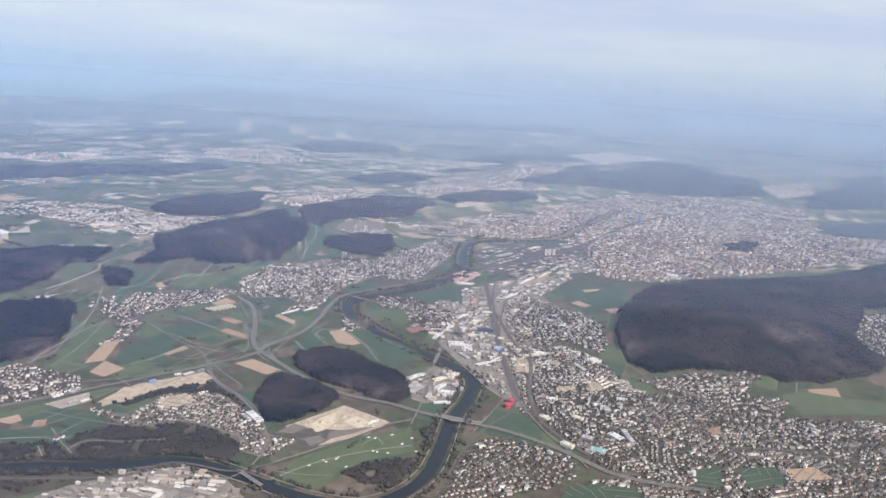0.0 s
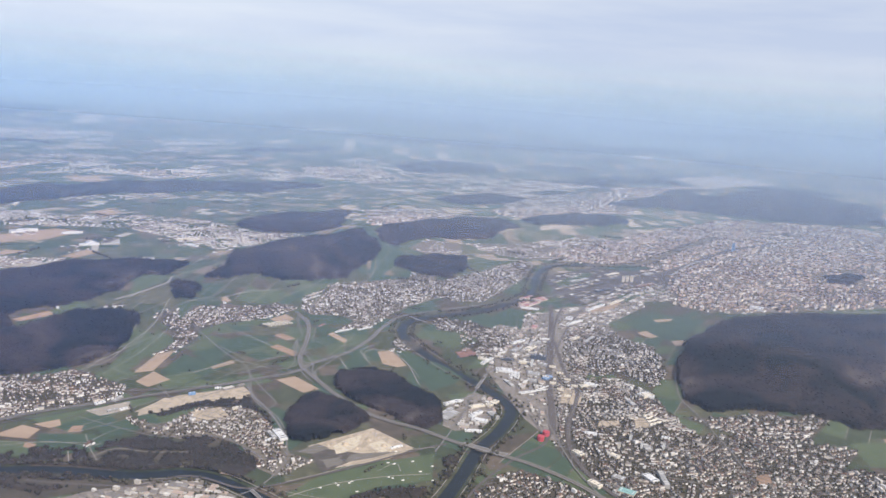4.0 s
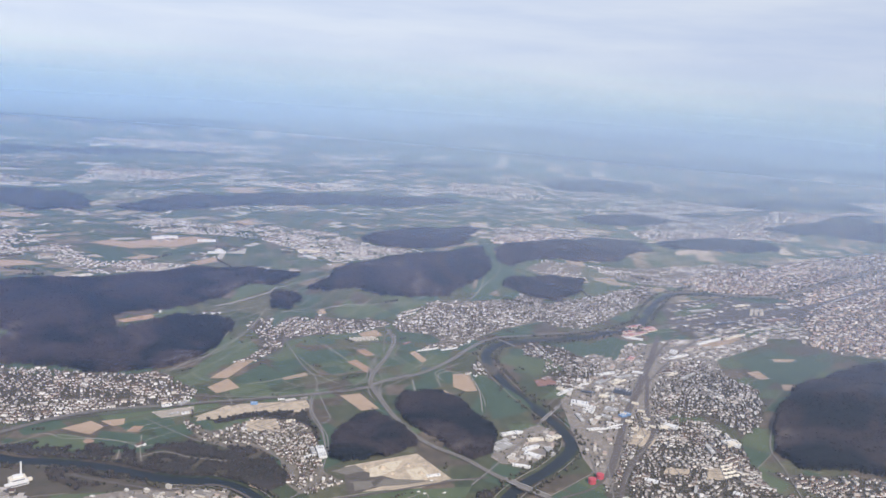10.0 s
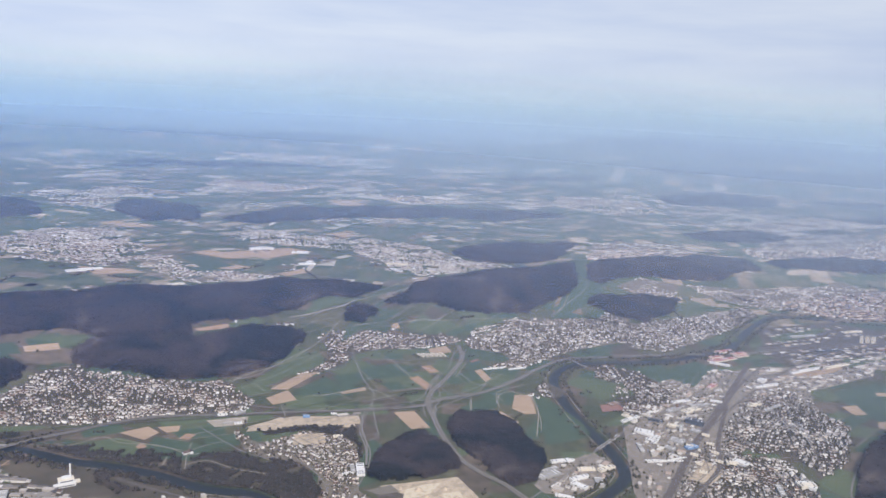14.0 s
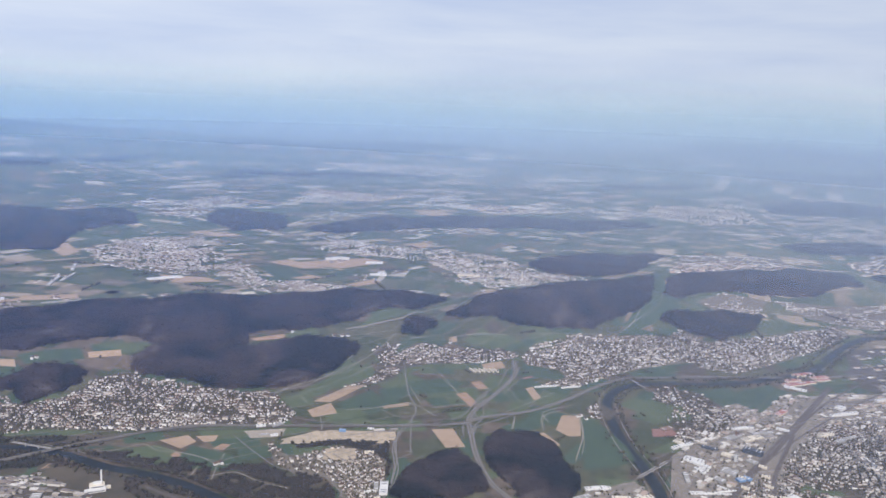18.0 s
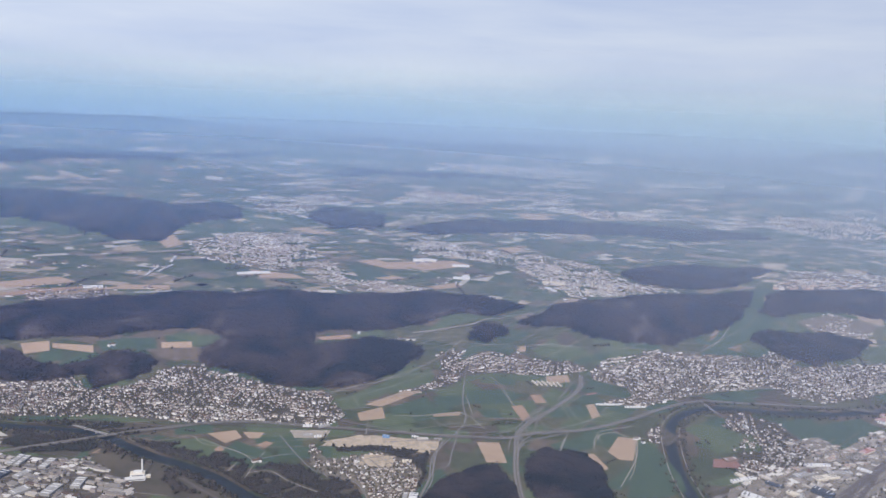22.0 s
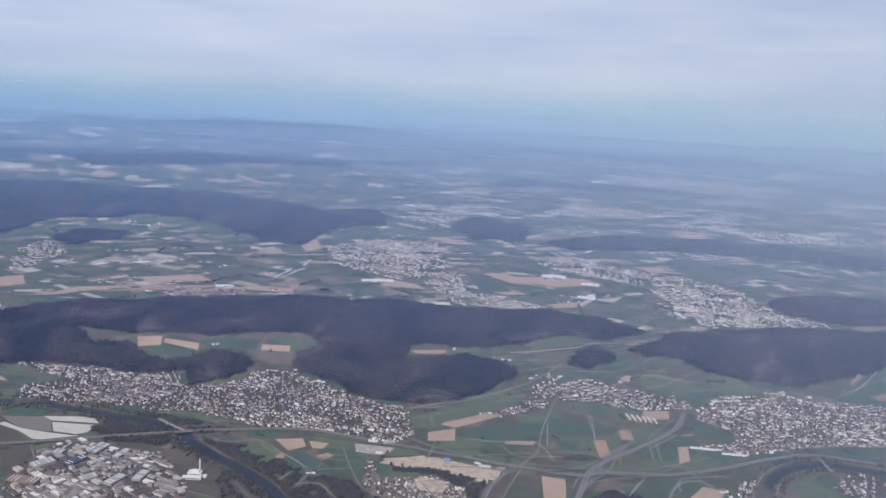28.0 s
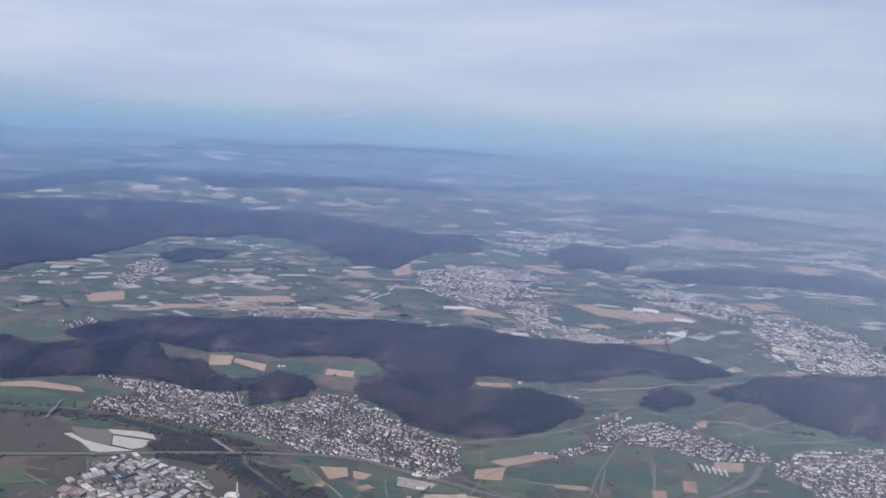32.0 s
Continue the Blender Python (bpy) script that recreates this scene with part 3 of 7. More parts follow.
field('d', [(79.1, 388), (99.1, 390.7), (108.3, 384.2), (98.8, 372), (78.4, 369.4)])
field('b', [(99.9, 368.6), (105.5, 370.7), (107.8, 356), (103.4, 351)])
field('b', [(111.2, 384.6), (116.9, 385.4), (118.2, 374.5), (112.6, 373.8)])
field('d', [(115.8, 367.1), (135.1, 373.1), (135.3, 359.4), (118.1, 355.4)])
field('t', [(137.1, 373.3), (141.6, 375.3), (141.2, 360.1), (136.5, 356.3)])
field('t', [(80.3, 326.7), (89.9, 326.7), (91.2, 307.3), (82.8, 307.4)])
field('t', [(120.8, 317.7), (129.2, 318.6), (132.2, 305.3), (128.1, 301.5), (123.5, 306.8)])
field('t', [(135.5, 320.9), (143.9, 336.9), (152.2, 335.5), (144.3, 313), (138.6, 313.4)])
field('d', [(153, 333.9), (158.2, 326.1), (160.3, 301), (158.3, 287.4), (148.3, 282.2), (133.3, 280.7)])
field('d', [(111.5, 326.4), (129, 336.9), (136.5, 339.6), (128.8, 322.8), (114.2, 320.1)])
field('t', [(-148.8, 407.5), (-135.8, 411.3), (-131.9, 402.6), (-143.2, 398.9)])
field('t', [(-133.4, 409.3), (-112.6, 409), (-110, 402.5), (-131.6, 405.2)])
field('t', [(-81.8, 421.2), (-66.4, 424.5), (-64.9, 419.2), (-80.3, 416.4)])
field('d', [(-112.8, 413), (-85.5, 424.9), (-81.5, 414.5), (-106.4, 404.5)])
field('g', [(-83.5, 428.2), (-70.3, 430.6), (-53.6, 431.8), (-65.7, 425.2)])
field('t', [(-179.6, 421.1), (-171.2, 424.1), (-169.3, 418.7), (-176.9, 416.2)])
field('t', [(112.8, 455.6), (118.4, 455.9), (118, 449.2), (113.1, 448.7)])
field('b', [(-1.7, 439.1), (16.7, 444.7), (18.7, 440.7), (1.7, 437)])
field('t', [(-33.6, 326.6), (-22.7, 330.9), (-18.5, 323.8), (-24.1, 317.6)])
field('t', [(-19.4, 329.5), (-10.2, 329.4), (-11.3, 323.5), (-15.5, 323)])
field('g', [(-51.3, 318.6), (-33.5, 322.1), (-21.1, 312), (-14, 304), (-30, 305), (-45.9, 311.4)])
field('d', [(77.4, 426.9), (84.2, 445.7), (111.7, 461.2), (110.2, 445.4), (97.3, 447.3)])
field('g', [(124.2, 456), (149.6, 451.4), (157.7, 441.7), (129, 441.9)])
field('d', [(276.8, 510.3), (300, 546.2), (310.2, 533.2), (267.2, 484.2), (233.2, 465.8), (231.4, 471), (253.7, 486.3)])
field('t', [(2.6, 632.5), (29.8, 628.3), (48.1, 612.4), (22.5, 603)])
field('d', [(-5.1, 620.4), (22, 610.6), (39.8, 601.1), (5.7, 599.3)])
field('t', [(-76.8, 624.6), (-39.3, 612.7), (-28.6, 599.4), (-62.4, 597.7)])
field('t', [(-154.5, 559.2), (-119.8, 563.2), (-115.8, 550.4), (-149.7, 546.6)])
field('t', [(-237.5, 550), (-201.9, 576), (-183.5, 561.7), (-219.1, 536.9)])
field('l', [(57.3, 261), (87.3, 261.7), (90.1, 238.8), (75.8, 236.4), (51.2, 242.1)])
field('d', [(146.7, 140.6), (156.3, 135.1), (140.2, 127), (134.6, 134.3)])
field('d', [(160.9, 129.6), (172.9, 121.1), (163.6, 111.9), (147.3, 121.9)])
field('t', [(173.9, 117.3), (185, 110.7), (180.6, 101.6), (166.6, 111)])
field('b', [(265.5, 137.9), (279.9, 129.3), (270.3, 124.1), (257.7, 132.8)])
field('d', [(98, 164.1), (108.8, 159.7), (117.4, 147.2), (110.9, 141.7), (89.3, 160.6)])
field('d', [(246.4, 487), (270.4, 500.1), (291, 504.1), (257, 475.9), (219.8, 452.2)])
field('d', [(314.5, 310.2), (350.5, 317.7), (369.8, 286.9), (299.3, 262.6), (301.4, 283.1)])
field('t', [(293.6, 263.1), (298.8, 256.9), (282.7, 246.3), (283, 253.5)])
field('g', [(28.3, 232.5), (48.5, 238.7), (72.6, 236), (93.9, 231), (79.6, 215.4), (59.7, 222.1), (46.8, 219.1), (35.8, 217.5)])
field('d', [(-20, 320.2), (-4.8, 310.7), (4.9, 295), (-7.8, 295.3), (-26, 304.1)])
field('g', [(247.7, 144.7), (262.4, 136.8), (281.7, 108), (266.4, 104.6), (234.3, 130.3)])
field('t', [(23.6, 262.5), (27.9, 257.2), (24.4, 253.6), (21.1, 258)])
field('d', [(63.9, 301.1), (67.5, 290.7), (67.6, 276.1), (51.5, 272.2), (55.8, 285.6)])
field('b', [(185.3, 152.6), (192, 150.7), (185.6, 145.7), (179.2, 147.6)])
field('t', [(-266.8, 451), (-258.2, 508), (-217.1, 532.5), (-249.1, 496.7), (-256.5, 465.6)])
field('b', [(-238.6, 502), (-201.5, 538.4), (-163.2, 554.6), (-180.4, 535.5)])
field('t', [(-200.2, 515.1), (-159.8, 548.6), (-131.1, 564.8), (-174.4, 525.7)])
field('t', [(3.4, 672.2), (19.8, 682.8), (51.5, 649.4), (30.6, 646.4)])
field('t', [(26.4, 671.2), (85.9, 689.4), (104, 672), (60.5, 645.1)])
field('d', [(-3.7, 652), (8.2, 659.7), (35.1, 619.9), (12.7, 606.2)])
field('d', [(50.6, 625.8), (68.7, 646.3), (79.5, 620), (56.2, 614.7)])
field('t', [(-58.3, 832.1), (-23.9, 806), (-36.5, 787.2), (-78.1, 817)])
field('t', [(63.6, 588.7), (84.6, 606.2), (89.5, 593), (68.4, 580.5)])
field('t', [(-186.2, 738.4), (-172.2, 754.2), (-152.9, 715.1), (-160.7, 694.1)])
field('t', [(132, 754.9), (164.4, 788), (158.6, 748.5), (136.5, 730)])
field('t', [(-329.5, 500.5), (-312.8, 523.2), (-293.7, 501.8), (-306, 481.6)])
field('t', [(-230.8, 340.6), (-218.2, 350.5), (-191.1, 354.1), (-182.6, 349.2), (-210.8, 343.6), (-225.9, 336.3)])
field('d', [(-215, 326.9), (-193.9, 338.4), (-176.7, 343.1), (-176.3, 321.4), (-199.4, 313.2)])
field('x', [(-190.6, 305.6), (-170.8, 316.2), (-146.9, 305.9), (-129.3, 294.4), (-159.7, 278.7)])
field('g', [(11.8, 367), (29.4, 379.5), (45.2, 391.3), (36.3, 374.1), (17.1, 359.6)])
field('t', [(178.4, 1008.1), (231.7, 1024.3), (220.3, 961.1), (181.5, 951.7)])
field('t', [(-455.7, 751.6), (-442.1, 753.4), (-430.3, 736.6), (-445.6, 737.3)])
field('y', [(175.6, 245.8), (200.4, 265.4), (219.9, 273.3), (210.1, 259.7), (184, 240.8)])
field('l', [(174.3, 218.1), (182.5, 213.7), (178, 209.5), (169.2, 214.2)])
field('l', [(189.1, 211), (195.2, 210.7), (189.9, 201.3), (182.3, 204.7)])
field('s', [(49.2, 261.2), (60.8, 256.5), (72.1, 243.7), (53.8, 240.6), (50.4, 240.8), (54.8, 254.8)])
field('b', [(4.6, 283), (7.5, 282.7), (4.2, 275.2), (2.3, 276.4)])
field('r', [(179.6, 317.2), (188.8, 316.6), (189.2, 308.3), (176.3, 309.1)])
field('g', [(188.5, 354.8), (208, 341.7), (204.4, 325.7), (182.9, 322.5), (178.5, 331.4)])
field('d', [(235.9, 354.2), (270.2, 367.3), (274.3, 356.2), (242.1, 330.1), (236.2, 349.4)])
field('l', [(15, 317.8), (18, 323.6), (24.2, 326.4), (30.8, 330.5), (32.4, 328.8), (31.6, 324), (25.8, 321.2), (19.6, 317.9)])
field('l', [(47.1, 326.7), (61.8, 325.2), (60, 313), (48.8, 317.5)])
field('l', [(33.5, 311.7), (46.1, 310.4), (44.9, 299.3), (31.7, 301.4)])
field('t', [(300, 336.2), (328.3, 340.2), (370.5, 347.5), (329.6, 333)])
field('g', [(333.8, 354.8), (386.7, 367.2), (370.5, 347.5), (332.5, 344.5)])
field('s', [(354.6, 417.9), (420.1, 413.8), (407.2, 382), (333.5, 383.2)])
field('t', [(337.3, 305.1), (352.2, 300.1), (344.7, 297.2), (334.1, 300.4)])
field('d', [(318.9, 295.5), (343.8, 290.1), (303.1, 256.6), (293.8, 263.2)])
field('t', [(300.4, 290.7), (310.2, 291.1), (301.9, 276.6), (294.9, 276.9)])
field('k', [(-155.2, 312.5), (-138.3, 317), (-132.2, 314), (-124.8, 304.5), (-138.8, 303.7), (-148.8, 308.2)])
field('w', [(-138.7, 317.5), (-124.1, 321.8), (-116.8, 322.1), (-111.7, 318.1), (-132.6, 314.5)])
field('w', [(-131.1, 313.1), (-111.9, 316), (-110.8, 308.5), (-113.9, 305.3), (-124.6, 305.2)])
field('w', [(-151.8, 304.8), (-149.4, 307.2), (-138.8, 303.7), (-124, 303.5), (-111.7, 304.3), (-123.9, 296.6), (-127.8, 296.2), (-138.2, 301.3)])
field('x', [(-63.5, 287.8), (-69.7, 297.1), (-70.4, 306.3), (-64.8, 308), (-57.4, 304.6), (-51.9, 297.7), (-52.9, 287)])
field('x', [(-113.7, 314.4), (-104.6, 324.5), (-84.6, 325.6), (-73, 321.4), (-70, 301.7), (-76.5, 300.9), (-95.9, 303.3), (-106.3, 307.4)])
field('x', [(-66.3, 309.4), (-47.1, 308.6), (-16.6, 291.6), (7.6, 280.1), (14.6, 272.4), (-11, 267.1), (-33.5, 274.7), (-48, 287.7), (-58.5, 293.4), (-63.4, 300.8)])
field('b', [(-68.7, 301.7), (-68, 307.5), (-64.3, 306.3), (-62.2, 302.6), (-65.4, 300.7)])
field('x', [(-134.4, 286.1), (-124.2, 290.4), (-114.2, 277.5), (-117.7, 268)])
field('x', [(-144.5, 278.8), (-135.4, 285.6), (-121.4, 269.1), (-131.7, 265.9)])
field('r', [(139.9, 388.4), (146.2, 391.5), (146.3, 389.2), (140.3, 386.2)])
field('t', [(123.4, 412), (136.1, 416.4), (135.7, 405.3), (123.2, 400.3)])
field('g', [(21.4, 372.7), (26.1, 380.8), (41.7, 400.4), (62, 417.4), (65, 400.4), (48.2, 383.8)])
field('g', [(170.4, 440.9), (188.9, 450.8), (158.1, 427.8)])
field('s', [(361, 421.7), (439.2, 428.4), (488.4, 393.2), (423.9, 344.6), (356.4, 340), (321.1, 369.5)])
field('s', [(319.3, 377.8), (410.4, 387), (488.8, 392.7), (458.4, 371.5), (376, 363.4)])
field('p', [(65.1, 256.1), (72.4, 258.4), (79.9, 258.5), (73.2, 251.5), (65.9, 249.3), (62.5, 249.8)])
field('p', [(77.3, 250.6), (84, 250.5), (83.9, 241.7), (76.5, 242.5)])
field('k', [(66.9, 247), (74.7, 243.7), (82.4, 239.8), (72.2, 240.3), (61.2, 242.6)])
field('k', [(55.7, 248.8), (61.8, 247), (61.2, 242.6), (53.7, 242.2)])
field('k', [(51.3, 258.7), (61.2, 260.8), (62.9, 255.2), (55.7, 254.2)])
field('g', [(354, 403), (395.7, 416.3), (418.9, 415.6), (375.8, 397.3), (345.5, 388.9)])
field('d', [(429.5, 425.3), (464.6, 422.3), (485.1, 401.1), (445, 405.8)])
field('g', [(365.2, 357), (403.1, 356), (426.6, 346.7), (388.1, 343.8), (358.6, 341.9)])
field('l', [(15.4, 322.5), (26.5, 327.6), (36.4, 330.1), (64.1, 325.4), (63.5, 317.4), (53.2, 315.1), (39.5, 319), (22.9, 316.9)])
field('c', [(0.1, 332.7), (17.6, 333.7), (15.9, 325.4), (3.1, 324.9)])
field('l', [(173.7, 240.5), (191.7, 254.2), (194.3, 243.3), (180.1, 233.5)])
field('b', [(-8.1, 320.8), (-4.5, 319), (-7.2, 314.5), (-11.5, 315.9)])
field('s', [(-130.9, 257.2), (-121.5, 264.2), (-108.2, 264.6), (-100.7, 251.4), (-116.8, 244.1)])
field('b', [(-73.4, 310.7), (-66.6, 305.1), (-66.2, 300.3), (-71.9, 301.9)])
field('c', [(267.0, 1189.9), (435.6, 1156.5), (629.2, 1082.5), (659.0, 1040.0), (573.1, 981.2), (399.0, 1053.0), (248.4, 1099.2)])
field('g', [(58, 452), (84, 471), (104, 493), (122, 503), (150, 520), (147, 530), (118, 516), (98, 502), (74, 480)])
field('d', [(284, 548), (300, 546.5), (322, 600), (306, 606)])
field('b', [(-27.2, 311.8), (-25.3, 315.2), (-22.9, 311.2), (-25.3, 308.3)])


def plots(area, span, side, base, spread, seed):
    """Plots of a patchwork: quarters each with its own direction, cut into strips and the strips into plots. Gives corner quadruples and the lanes between."""
    rng = np.random.default_rng(seed)
    (ax, ay), (bx, by) = area
    gx, gy = np.meshgrid(np.arange(ax, bx, span), np.arange(ay, by, span))
    sx, sy = gx.ravel() + rng.uniform(-0.42, 0.42, gx.size) * span, gy.ravel() + rng.uniform(-0.42, 0.42, gx.size) * span
    quads, lanes = [], []
    for i in range(len(sx)):
        close = np.argsort(np.hypot(sx - sx[i], sy - sy[i]))[:9]
        turn = base + rng.normal(0, spread)
        c, sn = math.cos(turn), math.sin(turn)
        v = -span
        while v < span:
            deep = side * rng.uniform(0.55, 1.5)
            u, lane = -span, rng.random() < 0.27
            while u < span:
                long = side * rng.uniform(0.7, 2.6)
                mu, mv = u + long / 2, v + deep / 2
                x, y = sx[i] + mu * c - mv * sn, sy[i] + mu * sn + mv * c
                if close[np.argmin(np.hypot(sx[close] - x, sy[close] - y))] == i:
                    g = 0.035 * side
                    skew = rng.uniform(-0.10, 0.10, 4) * side
                    quads.append([(sx[i] + p * c - q * sn, sy[i] + p * sn + q * c) for p, q in ((u + g + skew[0], v + g), (u + long - g + skew[1], v + g), (u + long - g + skew[2], v + deep - g), (u + g + skew[3], v + deep - g))])
                    if lane:
                        lanes.append([(sx[i] + p * c - q * sn, sy[i] + p * sn + q * c) for p, q in ((u, v), (u + long, v))])
                u += long
            v += deep
    return quads, lanes


def plot_mesh(quads, cuts, lift):
    """Each plot a small sheet that follows the land."""
    q = np.array(quads)
    k = np.linspace(0, 1, cuts + 1)
    U, V = np.meshgrid(k, k)
    w = np.stack([(1 - U) * (1 - V), U * (1 - V), U * V, (1 - U) * V], -1).reshape(-1, 4)
    p = np.einsum("kc,ncd->nkd", w, q).reshape(-1, 2)
    z = ground_z(p[:, 0], p[:, 1]) + lift + np.repeat(0.002 * (np.arange(len(q)) % 13), len(w)) + np.clip((np.hypot(p[:, 0], p[:, 1]) - 600) / 2200, 0, 1)
    m = cuts + 1
    cell = np.array([(j * m + i, j * m + i + 1, (j + 1) * m + i + 1, (j + 1) * m + i) for j in range(cuts) for i in range(cuts)])
    return np.column_stack([p, z]), (cell[None] + m * m * np.arange(len(q))[:, None, None]).reshape(-1, 4)


def open_to_sky(quads, shapes):
    """Leaves out the plots whose middle lies in one of the outlines or in the river."""
    mid = np.array(quads).mean(1)
    ok = np.ones(len(mid), bool)
    for outline in shapes:
        ok &= ~inside(mid[:, 0], mid[:, 1], outline)
    return ok & (np.array([np.min(np.hypot(RIVER_LINE[:, 0] - a, RIVER_LINE[:, 1] - b)) for a, b in mid]) > 9)


def pond(poly):
    z = float(min(ground_z(x, y) for x, y in poly)) + 1.2
    tagged(new("lake", mesh_of("lake", [(x, y, z) for x, y in poly], [tuple(range(len(poly)))], M_WATER)), "calm pale lake beyond the town", "lake", kind="structure")


pond([(821.4, 302.9), (892.3, 286.4), (966.4, 262.3), (1192.7, 218.8), (808.7, 160.6), (817.7, 228.8), (786, 269.4)])
pond([(292.7, 697.8), (319.6, 707.8), (326.9, 688), (305.5, 663.4), (287.1, 668.5)])

# ---- roads and railway ----
ROAD_M = {"concrete": M_CONCRETE, "asphalt": M_ASPHALT, "ballast": M_BALLAST, "gravel": M_GRAVEL}
ROAD_LABEL = {"motorway": "grey dual-carriageway motorway across the fields", "slip_road": "curved grey slip road of the motorway junction",
              "country_road": "narrow grey asphalt country road", "railway": "dark ballasted railway line along the valley", "runway": "long pale concrete runway of a far airfield", "track": "pale gravel farm track"}


ROAD_CELLS = set()


def road(name, width, kind, pts):
    LAID[0] += 1
    v, f = ribbon(pts, width, 0.22 + 0.0008 * LAID[0])
    for q in glide(pts, 0.8):
        far = 2 + int(width / 2)
        for i in range(-far, far + 1):
            for j in range(-far, far + 1):
                if math.hypot(i, j) < width / 2 + 0.9:
                    ROAD_CELLS.add((round(q[0]) + i, round(q[1]) + j))
    if name == "motorway":
        v, f = ribbon(pts, 2.7, 0.16 + 0.0008 * LAID[0])
        tagged(new("verge", mesh_of("verge", v, f, M_VERGE)), "dark scrubby verge and central strip of the motorway", "verge", kind="structure")
        c = glide(pts, 3.0)
        d = np.gradient(c, axis=0)
        d /= np.linalg.norm(d, axis=1)[:, None] + 1e-9
        for side in (-1, 1):
            v, f = ribbon(c + side * 0.62 * np.column_stack([-d[:, 1], d[:, 0]]), 0.86, 0.24 + 0.0008 * LAID[0])
            tagged(new("carriageway", mesh_of("carriageway", v, f, M_ASPHALT)), "grey motorway carriageway with pale worn lanes", "road", kind="structure")
        return
    tagged(new(name, mesh_of(name, v, f, ROAD_M[kind])), ROAD_LABEL[name], "road" if name != "railway" else "railway", kind="structure")


road('motorway', 2.1, 'asphalt', [(-56.4, 328.9), (-37.3, 336.8), (-18.8, 340.2), (13.6, 336.9), (48.8, 333.3), (74.4, 331.6), (93.9, 331.7), (108.7, 338.5), (129.3, 342.6), (153.1, 355.9), (171.9, 370), (194.8, 382.7), (218.8, 382.6), (260, 380.4), (301.8, 374.9), (357.6, 379.9)])
road('motorway', 2, 'asphalt', [(143.4, 416), (137.2, 393.2), (120.9, 368), (106.8, 350), (99.3, 336.1), (96.3, 318.2), (93.8, 298.3), (93.6, 276.7), (97.4, 262.1), (102.2, 252.7), (106.8, 235.6), (110.9, 224.9)])
road('motorway', 2, 'asphalt', [(109.9, 225.3), (118, 208), (121.5, 189.3), (121.5, 174.4), (120.4, 159.7), (124.9, 146.9), (134.7, 130.7)])
road('slip_road', 0.6, 'asphalt', [(90.6, 335.4), (98.7, 342.3), (104.8, 352.4), (111.5, 364.5), (119.5, 373.9)])
road('slip_road', 0.6, 'asphalt', [(92.9, 318.9), (94.5, 327.2), (98, 335.1), (105.6, 337.1), (114.2, 337)])
road('slip_road', 0.6, 'asphalt', [(97.6, 319.4), (99.7, 327.8), (105.4, 335.9), (108.7, 346.6), (111.7, 359.8), (116.1, 369.2)])
road('slip_road', 0.6, 'asphalt', [(94.6, 312.8), (96.7, 322), (102.1, 328.1), (114, 335.2), (124.7, 340.6)])
road('slip_road', 0.6, 'asphalt', [(90.5, 334.2), (96.4, 331.4), (100, 330.7), (100.1, 325.1), (96.4, 319.2)])
road('slip_road', 0.6, 'asphalt', [(111.6, 355.2), (111.8, 347), (116.3, 342.6), (124.9, 341.8)])
road('slip_road', 0.6, 'asphalt', [(103.2, 338), (104.3, 347.9), (107.8, 356), (114.5, 367)])
road('slip_road', 0.6, 'asphalt', [(124.1, 377.4), (130.4, 391), (136.9, 403.8), (144.2, 411.5)])
road('slip_road', 0.6, 'asphalt', [(128.6, 379.4), (137.7, 392), (143, 404.7)])
road('country_road', 0.65, 'asphalt', [(81.5, 419), (78.4, 390.8), (76.7, 368.5), (76.9, 349.2), (70.8, 332.8), (63.3, 315.9), (60.4, 294.9), (54.6, 272.1)])
road('country_road', 0.65, 'asphalt', [(190.2, 293.1), (169.4, 283.7), (137, 260.4), (111.2, 242.4), (94.6, 231.9)])
road('country_road', 0.6, 'asphalt', [(78.4, 440.5), (103, 453.7), (130.7, 470.2), (150, 480.2), (235.2, 586.2), (281.2, 612.8), (326.5, 630.7), (394.2, 703.9), (468.1, 815.2)])
road('country_road', 0.6, 'asphalt', [(247.6, 229.7), (227.1, 213.1), (217.4, 197.2), (198.4, 171), (183.4, 154.2)])
road('runway', 5, 'concrete', [(307.5, 1262.4), (462.7, 1221.2), (660.3, 1192.1), (758.2, 1197.5)])
road('runway', 5, 'concrete', [(397.8, 1154.9), (521.3, 1132.9), (612, 1110.7)])
road('railway', 3.0, 'ballast', [(302, 360.7), (276.9, 337.5), (234.8, 300.6), (195.1, 265.6), (161.8, 233.4), (146, 219)])
road('railway', 1.1, 'ballast', [(422.6, 403.1), (333.6, 367.5), (279.8, 335.7), (211.4, 278.3), (174.2, 246.7), (152.2, 224.8), (135.8, 214.5), (119.3, 212.1), (101.3, 207.4), (86.9, 201.9), (74.1, 195.4)])
road('railway', 1.8, 'ballast', [(242.3, 304.2), (210.4, 269.1), (191.4, 244.5), (157.2, 220.3), (138, 201.1), (128.3, 180.3), (126.6, 171.6)])
road('railway', 1.1, 'ballast', [(-32.8, 286), (-17.8, 273.1), (-4.1, 263.8), (9.1, 263), (15.7, 256.8), (21.4, 245.9), (29.4, 241.6), (44.2, 239.6), (63.2, 237.8), (91, 236.7), (103.3, 234.7)])
road('country_road', 0.6, 'asphalt', [(68.1, 330.4), (61.1, 311), (58.9, 290.1), (52.4, 268.2), (42.1, 252.6), (28, 242.8), (18.3, 241.2)])
road('country_road', 0.6, 'asphalt', [(154.6, 229.8), (132, 196.5), (121.5, 174.4), (117.1, 166.9)])
road('country_road', 0.5, 'asphalt', [(128.3, 183.6), (152.5, 173), (169.7, 145.9), (191.8, 121.2), (206.1, 91)])
